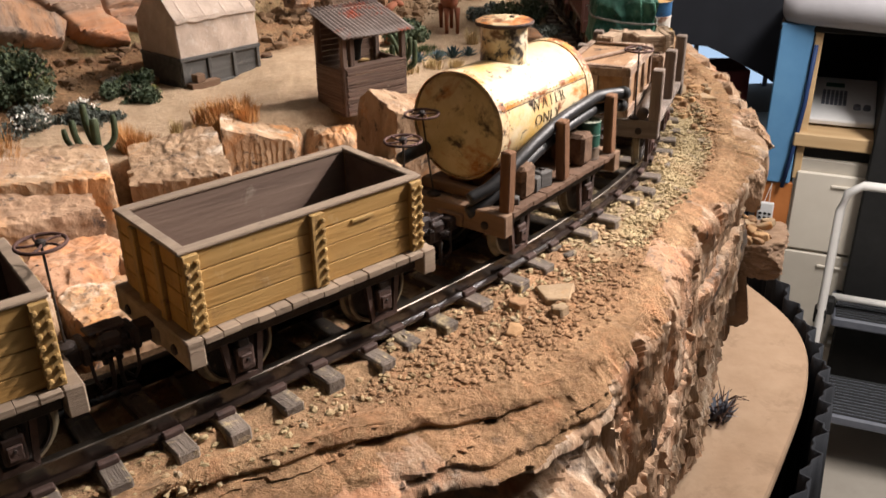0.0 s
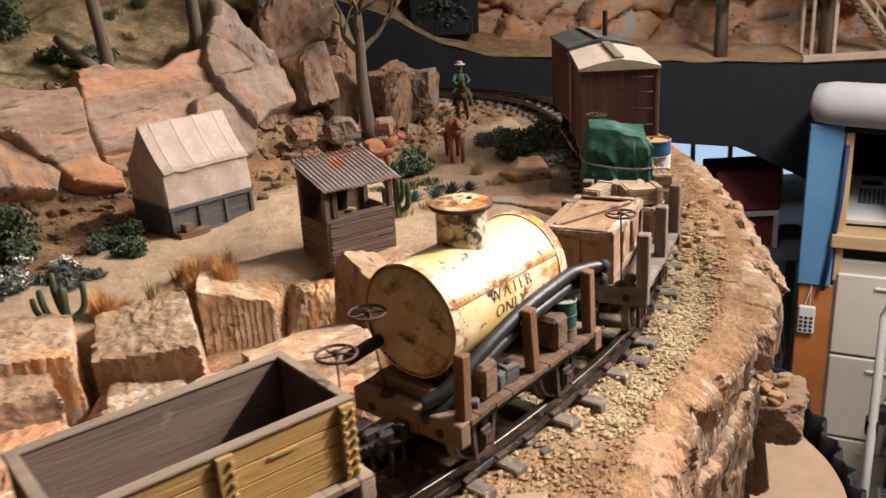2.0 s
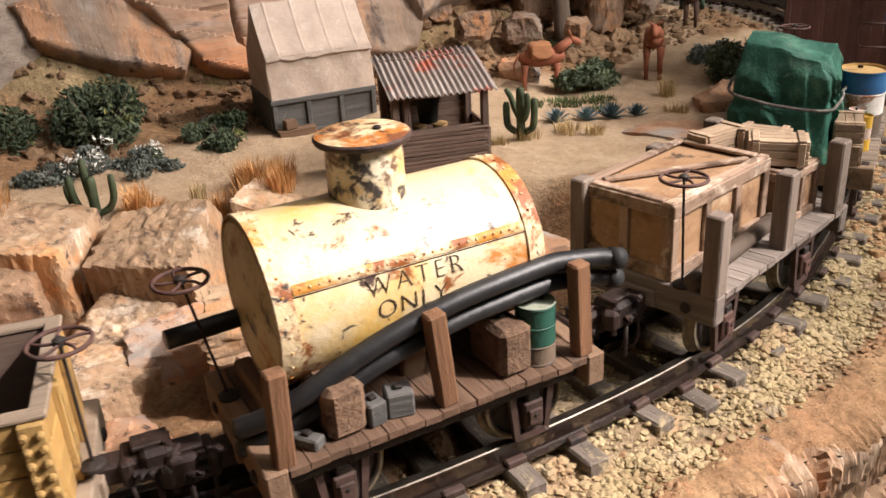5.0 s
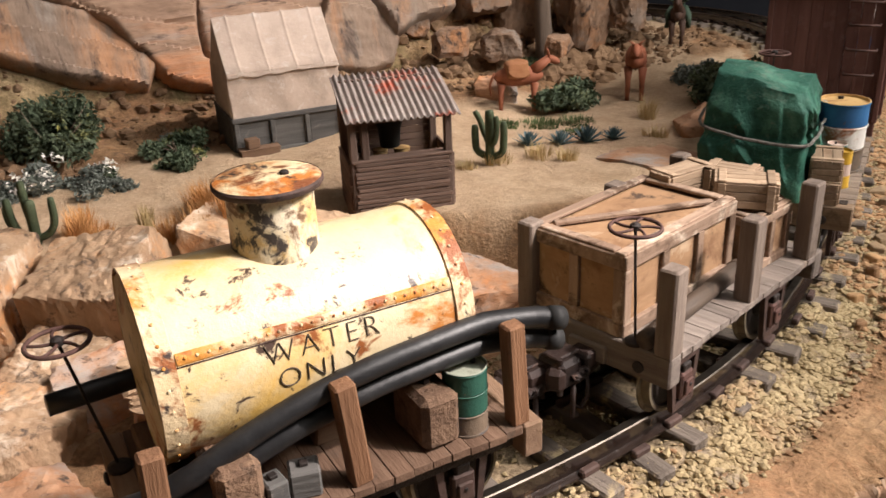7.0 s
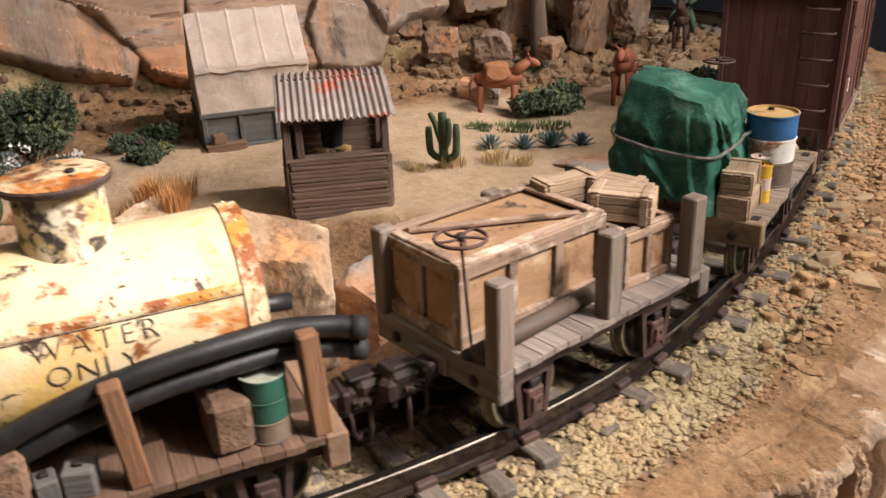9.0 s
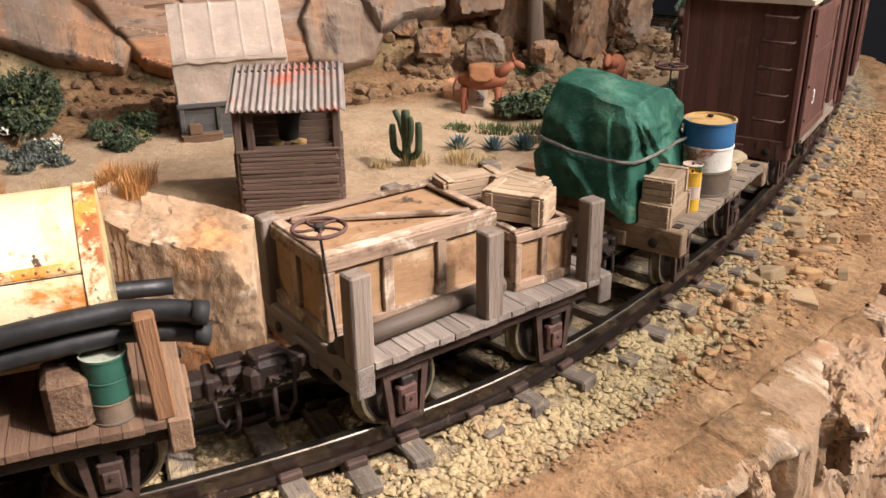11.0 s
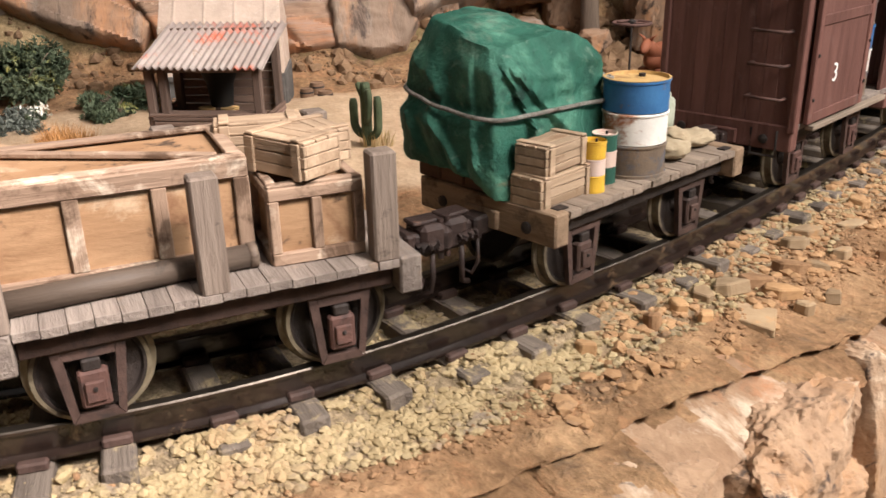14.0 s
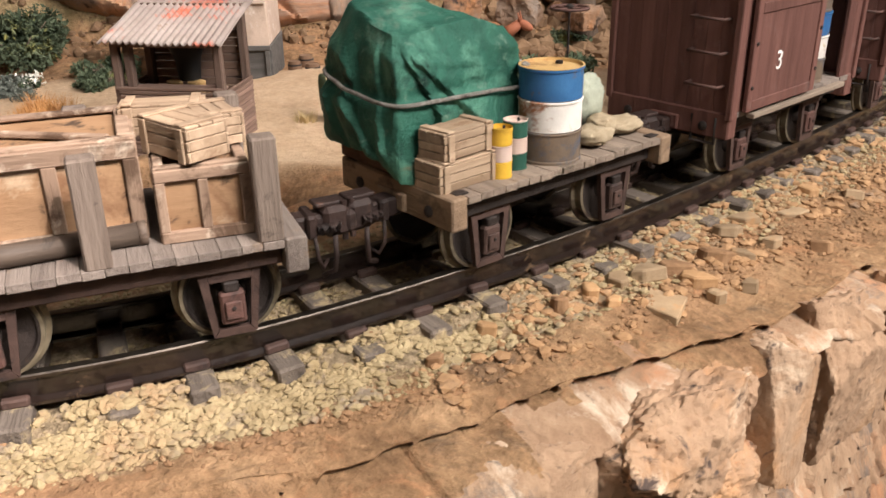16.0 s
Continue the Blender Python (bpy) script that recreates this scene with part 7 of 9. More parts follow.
slab_plate("grey sandstone slab behind the tent", m_slabgrey, [(0.158, 0.093), (0.208, 0.098), (0.238, 0.056), (0.253, 0.01), (0.234, -0.028), (0.183, -0.035), (0.133, -0.02), (0.131, 0.048)], 0.004, 34)
slab_plate("pale weathered slab at the foot of the hillside", m_slabgrey, [(-0.277, 0.150), (-0.193, 0.118), (-0.158, 0.075), (-0.123, 0.030), (-0.145, 0.000), (-0.235, 0.020), (-0.33, 0.070), (-0.35, 0.130)], -0.014, 35)

# flat broken flakes of stone on the shelf and the jutting ledge
def flake_mesh(size, thick, corners, seed):
    """A thin slab of an uneven outline with chipped edges."""
    rg = random.Random(seed)
    ring = []
    for k in range(corners):
        a = 2 * math.pi * (k + rg.uniform(-0.28, 0.28)) / corners
        ring.append((size[0] / 2 * math.cos(a) * rg.uniform(0.8, 1.15), size[1] / 2 * math.sin(a) * rg.uniform(0.8, 1.15)))
    bm = bmesh.new()
    lo = [bm.verts.new((x * 1.05, y * 1.05, -thick / 2)) for x, y in ring]
    hi = [bm.verts.new((x, y, thick / 2 * rg.uniform(0.7, 1.2))) for x, y in ring]
    bm.faces.new(lo[::-1])
    mid = bm.verts.new((rg.uniform(-0.1, 0.1) * size[0], rg.uniform(-0.1, 0.1) * size[1], thick * 0.55))
    for k in range(corners):
        bm.faces.new((lo[k], lo[(k + 1) % corners], hi[(k + 1) % corners], hi[k]))
        bm.faces.new((hi[k], hi[(k + 1) % corners], mid))
    bmesh.ops.bevel(bm, geom=bm.edges[:], offset=thick * 0.12, segments=1, affect="EDGES")
    me = bpy.data.meshes.new("stone_flake")
    bm.to_mesh(me)
    bm.free()
    return me


rng = random.Random(12)
FLAKES = [(0.3755, 1.203, 0.044, 0.031, -32, 4), (0.345, 1.226, 0.030, 0.022, 20, 5), (0.352, 1.250, 0.028, 0.019, 60, 5), (0.372, 1.243, 0.030, 0.014, 15, 5), (0.396, 1.268, 0.018, 0.012, 60, 4), (0.336, 1.206, 0.020, 0.015, 95, 5), (0.362, 1.285, 0.026, 0.014, 30, 5), (0.332, 1.180, 0.015, 0.012, 0, 6), (0.372, 1.300, 0.022, 0.013, 25, 5), (0.350, 1.325, 0.026, 0.014, 60, 5), (0.330, 1.150, 0.014, 0.012, 35, 6), (0.352, 1.178, 0.013, 0.010, 65, 5), (0.345, 1.36, 0.024, 0.015, 10, 5), (0.365, 1.40, 0.024, 0.016, 50, 5), (0.318, 1.055, 0.012, 0.010, 70, 5), (0.316, 1.10, 0.014, 0.012, 40, 6), (0.390, 1.235, 0.014, 0.010, 10, 5), (0.380, 1.335, 0.022, 0.013, 80, 5), (0.405, 1.36, 0.020, 0.012, 20, 5), (0.355, 1.450, 0.022, 0.014, 0, 5), (0.385, 1.47, 0.020, 0.012, 40, 5)]
FLAKES += [(along(0.952, 0.080)[0], along(0.952, 0.080)[1], 0.040, 0.034, 38, 4), (along(0.915, 0.072)[0], along(0.915, 0.072)[1], 0.020, 0.016, 20, 6), (along(0.885, 0.094)[0], along(0.885, 0.094)[1], 0.022, 0.016, 70, 5), (along(0.925, 0.104)[0], along(0.925, 0.104)[1], 0.020, 0.014, 0, 5)]
for k, (x, y, sx, sy, a, nc) in enumerate(FLAKES):
    th = 0.0050 if k == 0 else rng.uniform(0.006, 0.0105)
    ob = link_mesh("stone_flake", flake_mesh((sx, sy), th, nc, 100 + k), (m_slate, m_slate, m_dirtpeb, m_orangeflake)[0 if k == 0 else k % 4], m=pose(x, y, gz(x, y) + th * 0.32, rng.uniform(-9, 9), rng.uniform(-9, 9), a))
    tagged(ob, "thin flat flake of tan sandstone on the dirt" if k < 21 else "flat grey-brown stone beside the rails", "stone", "stone flakes on the shelf")
for k in range(26):
    u, v = rng.uniform(-0.038, 0.040), rng.uniform(-0.028, 0.030)
    a = rng.uniform(0, 360)
    x, y = 0.372 + u * math.cos(radians(66)) - v * math.sin(radians(66)), 0.962 + u * math.sin(radians(66)) + v * math.cos(radians(66))
    ob = link_mesh("stone_flake", flake_mesh((rng.uniform(0.012, 0.026), rng.uniform(0.009, 0.018)), rng.uniform(0.005, 0.010), rng.randint(4, 6), 200 + k), (m_slate, m_dirtpeb, m_orangeflake)[k % 3], m=pose(x, y, 0.860 + rng.uniform(0, 0.006), rng.uniform(-22, 22), rng.uniform(-22, 22), a))
    tagged(ob, "broken brown stone heaped on the jutting ledge", "stone", "stones on the ledge")


# ---------------------------------------------------------------- tent, shed, camp
def tent():
    t = thing("wall_tent", "beige canvas wall tent on a low grey timber frame", "tent", pose(-0.384, 1.365, 0.969, 0, 0, 47))
    L, D, z1, z2, z3 = 0.143, 0.108, 0.050, 0.106, 0.168
    h, y0, y1 = L / 2, -D / 2, D / 2
    bm = bmesh.new()
    nu = 121
    us = np.linspace(-h, h, nu)
    def sag(u):
        return 0.0010 * math.sin(u * 210) + 0.0012 * math.sin(u * 63)
    # roof, two slopes with seams and a loose lower edge
    for sd in (-1, 1):
        rows = []
        for u in us:
            seam = 0.0016 * max(0, 1 - abs(((u + h) % 0.03575) - 0.0179) / 0.0018) - 0.0010 * math.sin(math.pi * (((u + h + 0.0179) % 0.03575) / 0.03575))
            rows.append([bm.verts.new((u, sd * (D / 2 + 0.004) * q, z3 - (z3 - z2 + 0.004) * q - 0.006 * math.sin(math.pi * q) + seam + 0.6 * sag(u) * q)) for q in (0, 0.2, 0.4, 0.6, 0.8, 1.0)])
        for a, b in zip(rows, rows[1:]):
            for j in range(5):
                bm.faces.new((a[j], b[j], b[j + 1], a[j + 1]))
    bmesh.ops.recalc_face_normals(bm, faces=bm.faces[:])
    roof = part("roof_canvas", bm, m_tent, t, "sagging canvas roof with seams", smooth=True)
    roof.modifiers.new("thick", "SOLIDIFY").thickness = 0.0012
    bm = bmesh.new()
    loop = [(u, y0) for u in us] + [(h, y) for y in np.linspace(y0, y1, 13)[1:]] + [(u, y1) for u in us[::-1][1:]] + [(-h, y) for y in np.linspace(y1, y0, 13)[1:-1]]
    rings = []
    for z in np.linspace(z1 - 0.004, z2, 6):
        rings.append([bm.verts.new((x + 0.001 * math.sin(y * 300 + z * 90), y + 0.0006 * math.sin(x * 130 + z * 60), z)) for x, y in loop])
    for a, b in zip(rings, rings[1:]):
        for k in range(len(loop)):
            bm.faces.new((a[k], a[(k + 1) % len(loop)], b[(k + 1) % len(loop)], b[k]))
    for x in (-h, h):
        ys = np.linspace(y0, y1, 13)
        up = [bm.verts.new((x, y, z3 - 0.004 - (z3 - z2) * abs(y) / (D / 2) - 0.005 * math.sin(math.pi * min(1, abs(y) / (D / 2))))) for y in ys]
        lo = [bm.verts.new((x, y, z2)) for y in ys]
        for k in range(12):
            bm.faces.new((lo[k], lo[k + 1], up[k + 1], up[k]))
    bmesh.ops.recalc_face_normals(bm, faces=bm.faces[:])
    part("wall_canvas", bm, m_tent, t, "upright canvas walls", smooth=True)
    for y in (y0, y1):
        for z in (0.003, z1 - 0.003):
            box("sill", t, m_tentwood, (0, y, z), (L + 0.004, 0.006, 0.006), (0, 0, 0), 0.0008)
        for k in range(4):
            box("stud", t, m_tentwood, (-h + 0.003 + k * (L - 0.006) / 3, y, z1 / 2), (0.006, 0.0052, z1 - 0.012), (0, 0, 0), 0.0008)
        for k in range(3):
            box("plank", t, m_tentwood, (-h + L / 6 + k * L / 3, y * 0.95, z1 / 2), (L / 3 - 0.006, 0.003, z1 - 0.011), (0, 0, 0), 0.0005)
    for x in (-h, h):
        box("end_sill", t, m_tentwood, (x, 0, z1 / 2), (0.005, D - 0.006, z1), (0, 0, 0), 0.0008)
    return t


tent()


def shed():
    """The little open-fronted stall with a corrugated lean-to roof."""
    t = thing("wooden_stall", "dark weathered board stall with a rusty corrugated iron roof", "shed", pose(-0.1155, 1.1635, 0.975, 0, 0, 37))
    W, D, hc = 0.094, 0.064, 0.063
    hw, hd = W / 2, D / 2
    rng = random.Random(5)
    zf, zb = 0.104, 0.128
    for u, v, h in ((-hw, -hd, zf), (hw, -hd, zf), (-hw, hd, zb), (hw, hd, zb), (-hw * 0.75, -hd, zf)):
        box("post", t, m_shedz, (u, v, h / 2), (0.0075, 0.0075, h), (0, 0, 0), 0.001, "rough stall post")
    n = 15
    for k in range(n):
        z = (k + 0.5) * hc / n
        w = W + rng.uniform(-0.002, 0.003)
        box("board", t, m_shed, (rng.uniform(-0.001, 0.001), -hd - 0.0046, z), (round(w, 4), 0.0028, round(hc / n - 0.0005, 5)), (rng.uniform(-3, 3), rng.uniform(-0.8, 0.8), 0), 0.0006)
        for sd in (-1, 1):
            box("side_board", t, m_shed, (sd * (hw + 0.0046), 0, z), (round(D + rng.uniform(0, 0.003), 4), 0.0028, round(hc / n - 0.0005, 5)), (0, 0, 90), 0.0006)
    for k in range(16):
        z = (k + 0.5) * 0.120 / 16
        box("back_board", t, m_shed, (0, hd + 0.0046, z), (W, 0.0028, 0.0070), (0, 0, 0), 0.0006)
    box("counter", t, m_shed, (0, -hd + 0.002, hc + 0.0015), (W + 0.006, 0.016, 0.003), (0, 0, 0), 0.0007, "plank counter on top of the front boards")
    box("floor_boards", t, m_shed, (0, 0, 0.002), (W, D, 0.004), (0, 0, 0), 0.0005)
    rows, cols = 5, 105
    y = np.linspace(-hd - 0.016, hd + 0.012, rows)
    x = np.linspace(-hw - 0.007, hw + 0.010, cols)
    X, Y = np.meshgrid(x, y)
    Z = zf + 0.003 + (Y - y[0]) / (y[-1] - y[0]) * (zb - zf + 0.002) + 0.0016 * np.sin(X * 2 * math.pi / 0.0064) + 0.003 * fbm(X * 20, Y * 20, 0, 3, 2)
    me = grid_mesh("roof", np.stack([X.ravel(), Y.ravel(), Z.ravel()], 1), rows, cols)
    ob = link_mesh("roof", me, m_corr, t, "corrugated iron roof, grey with red rust patches")
    ob.modifiers.new("thick", "SOLIDIFY").thickness = 0.0010
    for v in (-hd, hd):
        box("roof_beam", t, m_shedz, (0, v, (zf if v < 0 else zb) - 0.001), (W + 0.006, 0.005, 0.005), (0, 0, 0), 0.0007)
    return t


shed()
SHED_M = pose(-0.1155, 1.1635, 0.975, 0, 0, 37)
for u, v, h, r in ((0.008, 0.006, 0.058, 0.014), (-0.014, 0.008, 0.058, 0.013)):
    ob = lathe("storage_jar", None, m_drumtop, [(r * 0.7, 0), (r, h * 0.3), (r, h * 0.7), (r * 0.55, h * 0.92), (r * 0.6, h)], SHED_M @ pose(u, v, 0.0042), 24, True)
    tagged(ob, "rounded brown-yellow jar standing in the stall", "jar", "jars in the stall")
ob = lathe("dark_hopper", None, m_black, [(0.010, 0), (0.012, 0.02), (0.024, 0.05), (0.026, 0.052)], SHED_M @ pose(-0.002, 0.016, 0.062), 24, True)
tagged(ob, "dark funnel-shaped hopper hanging in the stall", "hopper")

TENT_M = pose(-0.384, 1.365, 0.969, 0, 0, 47)
c = thing("wooden_box", "brown wooden plank box beside the tent", "crate", TENT_M @ pose(-0.046, -0.068, 0))
box("body", c, m_beambr, (0, 0, 0.006), (0.050, 0.016, 0.013), (0, 0, 0), 0.001)
box("lid", c, m_beambr, (0, 0, 0.0132), (0.052, 0.017, 0.0018), (0, 0, 0), 0.0005)
c = thing("wooden_box", "small brown box on a plank box", "crate", TENT_M @ pose(-0.054, -0.068, 0.0145))
box("body", c, m_beambr, (0, 0, 0.006), (0.016, 0.014, 0.012), (0, 0, 8), 0.001)
c = thing("metal_sheet", "grey canvas sheet lying beside the tent", "sheet", TENT_M @ pose(0.098, -0.048, 0.004, 2, 4, 12))
box("sheet", c, m_tentwood, (0, 0, 0), (0.040, 0.034, 0.005), (0, 0, 0), 0.0015)
for u, v, r, h in ((0.094, 0.0, 0.009, 0.020), (0.118, -0.010, 0.010, 0.018), (0.106, 0.028, 0.010, 0.022)):
    b = thing("wooden_barrel", "small brown wooden barrel beside the tent", "barrel", TENT_M @ pose(u, v, 0), "barrels by the tent")
    lathe("barrel_body", b, m_beambr, [(r * 0.85, 0), (r, h * 0.35), (r, h * 0.65), (r * 0.85, h), (r * 0.8, h - 0.001), (0, h - 0.001)], pose(0, 0, 0), 20, False)
    for z in (0.25, 0.75):
        lathe("hoop", b, m_iron, [(r * 0.97, h * z - 0.001), (r * 1.02, h * z - 0.001), (r * 1.02, h * z + 0.001), (r * 0.97, h * z + 0.001)], pose(0, 0, 0), 20, False)


# ---------------------------------------------------------------- plants
def leaves_mesh(name, n, radius, squash, leaf, seed, gaps=0.35, lift=0.5):
    """Many small leaves on the outside of an uneven crown."""
    rng = np.random.default_rng(seed)
    verts, faces = [], []
    lobes = rng.normal(0, 0.45, (9, 3)) * (1, 1, 0.6)
    k = 0
    while k < n:
        c = lobes[rng.integers(9)]
        d = rng.normal(0, 1, 3)
        d /= np.linalg.norm(d)
        p = (c + d * rng.uniform(0.25, 0.55)) * radius * (1, 1, squash)
        p[2] += radius * squash * lift
        if p[2] < -0.002 or vnoise(p[0] / radius * 3 + 9, p[1] / radius * 3, p[2] / radius * 3, seed) < gaps:
            k += 0.3
            continue
        a, b = rng.normal(0, 1, 3), rng.normal(0, 1, 3)
        a /= np.linalg.norm(a)
        b = np.cross(a, b)
        b /= np.linalg.norm(b)
        s = leaf * rng.uniform(0.6, 1.3)
        i = len(verts)
        verts += [p - a * s, p + b * s * 0.45, p + a * s + d * s * 0.3, p - b * s * 0.45]
        faces.append((i, i + 1, i + 2, i + 3))
        k += 1
    me = bpy.data.meshes.new(name)
    me.from_pydata([tuple(v) for v in verts], [], faces)
    return me


def bush(x, y, radius, squash, mat, label, seed, n=1500, leaf=0.0035, flowers=None):
    t = thing("bush", label, "bush", pose(x, y, gz(x, y) - 0.002), "desert bushes")
    bm = bmesh.new()
    rng = random.Random(seed)
    for k in range(9):
        a, r = rng.uniform(0, 6.28), radius * rng.uniform(0.3, 0.75)
        e = Vector((r * math.cos(a), r * math.sin(a), radius * squash * rng.uniform(0.5, 1.2)))
        tube_bm(bm, [(0, 0, 0), e * 0.5 + Vector((0, 0, 0.003)), e], [0.0016, 0.0011, 0.0005], 5)
    tagged(part("twig_tangle", bm, m_bark, t, smooth=True), kind="stuff")
    link_mesh("foliage", leaves_mesh("foliage", int(n * 2.2), radius, squash, leaf * 1.1, seed, 0.28), mat, t)
    if flowers:
        link_mesh("blossom", leaves_mesh("blossom", flowers, radius * 1.05, squash * 1.1, leaf * 1.1, seed + 50, 0.5, 0.75), m_flower, t, "white blossom")
    return t


bush(-0.612, 1.190, 0.072, 0.85, m_leaf, "large dark green desert bush with yellow-green tips", 1, 4200, 0.0042)
bush(-0.545, 1.105, 0.030, 0.6, m_leafgrey, "grey-green sage bush with white blossom", 2, 900, 0.0032, 260)
bush(-0.500, 1.135, 0.030, 0.55, m_leafgrey, "grey sage bush by the road", 3, 1100, 0.0032)
bush(-0.505, 1.165, 0.020, 0.6, m_leaf, "small bush with white blossom", 4, 400, 0.003, 220)
bush(-0.580, 1.060, 0.034, 0.5, m_leafgrey, "grey sage bush by the road", 5, 1200, 0.0032)
bush(-0.465, 1.250, 0.030, 0.75, m_leaf, "dark green bush beside the tent", 6, 1300, 0.0032)
bush(-0.432, 1.225, 0.026, 0.75, m_leaf, "green bush with yellow tips beside the tent", 7, 1000, 0.0032)
bush(-0.490, 1.268, 0.022, 0.8, m_leafgrey, "rounded dark bush beside the tent", 8, 800, 0.0032)
bush(-0.060, 1.640, 0.050, 0.55, m_leaf, "dark green bush behind the pack animal", 9, 2200, 0.004)
bush(0.165, 1.740, 0.062, 0.75, m_leaf, "dark green bush on the track slope", 10, 2600, 0.004)
bush(0.115, 1.840, 0.040, 0.6, m_leafgrey, "dull green bush on the track slope", 11, 1300, 0.004)
bush(0.175, 1.620, 0.040, 0.5, m_leafgrey, "dull green bush on the track slope", 12, 1200, 0.004)
bush(-0.860, 1.70, 0.08, 0.7, m_leaf, "dark bush on the hilltop", 13, 2200, 0.005)
bush(-0.640, 1.66, 0.05, 0.6, m_leaf, "low green bush on the hill", 14, 1400, 0.0045)
bush(-0.960, 1.50, 0.09, 0.9, m_leaf, "dark bush low on the hill", 15, 2600, 0.005)
bush(-0.170, 1.800, 0.035, 0.5, m_leaf, "low green bush at the foot of the spur", 16, 900, 0.004)


def blades(name, n, radius, height, width, seed, lean=0.5):
    rng = np.random.default_rng(seed)
    verts, faces = [], []
    for _ in range(n):
        a, r = rng.uniform(0, 6.28), radius * math.sqrt(rng.random()) * 0.55
        base = np.array([r * math.cos(a), r * math.sin(a), -0.003])
        h, b = height * rng.uniform(0.5, 1.0), a + rng.normal(0, 0.6)
        out = np.array([math.cos(b), math.sin(b), 0]) * h * lean * rng.uniform(0.2, 1.1)
        side = np.array([-math.sin(b), math.cos(b), 0]) * width * rng.uniform(0.6, 1.2)
        i = len(verts)
        verts += [base - side, base + side, base + out * 0.35 + (0, 0, h * 0.6) + side * 0.7, base + out * 0.35 + (0, 0, h * 0.6) - side * 0.7, base + out + (0, 0, h)]
        faces += [(i, i + 1, i + 2, i + 3), (i + 3, i + 2, i + 4)]
    me = bpy.data.meshes.new(name)
    me.from_pydata([tuple(v) for v in verts], [], faces)
    return me


def tuft(x, y, radius, height, mat, label, seed, n=110, width=0.0006, lean=0.6):
    ob = link_mesh("grass_tuft", blades("grass_tuft", n, radius, height, width, seed, lean), mat, m=pose(x, y, gz(x, y)))
    return tagged(ob, label, "grass", "grass tufts")


for k, (x, y, r, h) in enumerate(((-0.290, 1.062, 0.030, 0.024), (-0.262, 1.082, 0.028, 0.024), (-0.318, 1.050, 0.026, 0.022), (-0.300, 1.085, 0.024, 0.020), (-0.385, 0.995, 0.026, 0.023), (-0.372, 1.010, 0.022, 0.018), (-0.520, 0.930, 0.045, 0.050), (-0.560, 0.900, 0.04, 0.045), (-0.500, 0.900, 0.035, 0.035), (-0.60, 0.94, 0.04, 0.04), (-0.275, 1.108, 0.024, 0.026), (-0.300, 1.096, 0.026, 0.028), (-0.325, 1.104, 0.024, 0.024), (-0.400, 1.012, 0.020, 0.028), (-0.389, 1.004, 0.022, 0.026), (-0.47, 0.86, 0.03, 0.045))):
    tuft(x, y, r, h * 1.3, m_drygrass, "tuft of dry orange grass at the road edge", 20 + k, 260, 0.0005, 0.45)
for k, (x, y, r, h) in enumerate(((-0.345, 1.045, 0.014, 0.032), (-0.055, 1.300, 0.03, 0.02), (-0.015, 1.335, 0.03, 0.022), (0.02, 1.33, 0.02, 0.02), (0.06, 1.62, 0.02, 0.04), (0.09, 1.50, 0.03, 0.02), (-0.08, 1.27, 0.02, 0.015))):
    tuft(x, y, r, h, m_strawgrass, "tuft of straw-coloured grass", 40 + k, 120, lean=0.25 if k == 0 else 0.6)
for k, (x, y, r, h) in enumerate(((-0.070, 1.520, 0.05, 0.014), (-0.030, 1.560, 0.05, 0.014), (-0.01, 1.50, 0.04, 0.010), (-0.11, 1.49, 0.035, 0.010))):
    tuft(x, y, r, h, m_greengrass, "patch of short green grass beside the trail", 60 + k, 420, 0.0007)
rngp = random.Random(77)
for k in range(26):
    x, y = rngp.uniform(-0.95, -0.35), rngp.uniform(1.45, 2.1)
    if -0.794 * x + 0.607 * y - 1.172 > 0.2:
        tuft(x, y, 0.03, 0.022, m_greengrass if k % 3 else m_strawgrass, "clump of dull hillside grass", 80 + k, 140, 0.0008)


def dead_weed(x, y, z):
    t = thing("dead_weed", "dark dried weed lying on the brown ledge", "plant", pose(x, y, z))
    rng = random.Random(8)
    bm = bmesh.new()
    for k in range(26):
        a, l = rng.uniform(0, 6.28), rng.uniform(0.02, 0.06)
        q = Vector((rng.gauss(0, 0.012), rng.gauss(0, 0.012), 0.002))
        tube_bm(bm, [q, q + Vector((math.cos(a) * l * 0.5, math.sin(a) * l * 0.5, l * rng.uniform(0.2, 0.6))), q + Vector((math.cos(a) * l, math.sin(a) * l, l * rng.uniform(0.1, 0.8)))], [0.0016, 0.0012, 0.0005], 5)
    part("twigs", bm, m_horse, t)
    leaf = link_mesh("dry_leaves", blades("dry_leaves", 60, 0.03, 0.035, 0.004, 9, 0.9), m_greyplastic, t)
    return t


dead_weed(0.405, 1.055, 0.506)


def agave(x, y, r, seed):
    rng = np.random.default_rng(seed)
    t = thing("agave", "small blue-green agave rosette beside the trail", "agave", pose(x, y, gz(x, y)), "agaves beside the trail")
    bm = bmesh.new()
    for k in range(34):
        a, el = k * 2.4, radians(15 + 70 * (k / 34))
        d = Vector((math.cos(a) * math.cos(el), math.sin(a) * math.cos(el), math.sin(el)))
        s = Vector((-math.sin(a), math.cos(a), 0)) * r * 0.09
        l = r * (1 - 0.25 * k / 34)
        b = d * r * 0.06
        m = d * l * 0.55
        up = Vector((0, 0, 1)) * r * 0.05
        v = [bm.verts.new(c) for c in (b - s * 0.6, b - up, b + s * 0.6, m + s, m - up, m - s, d * l)]
        for f in ((0, 1, 4, 5), (1, 2, 3, 4), (5, 4, 6), (4, 3, 6)):
            bm.faces.new([v[i] for i in f])
    part("leaves", bm, m_agave, t)
    return t


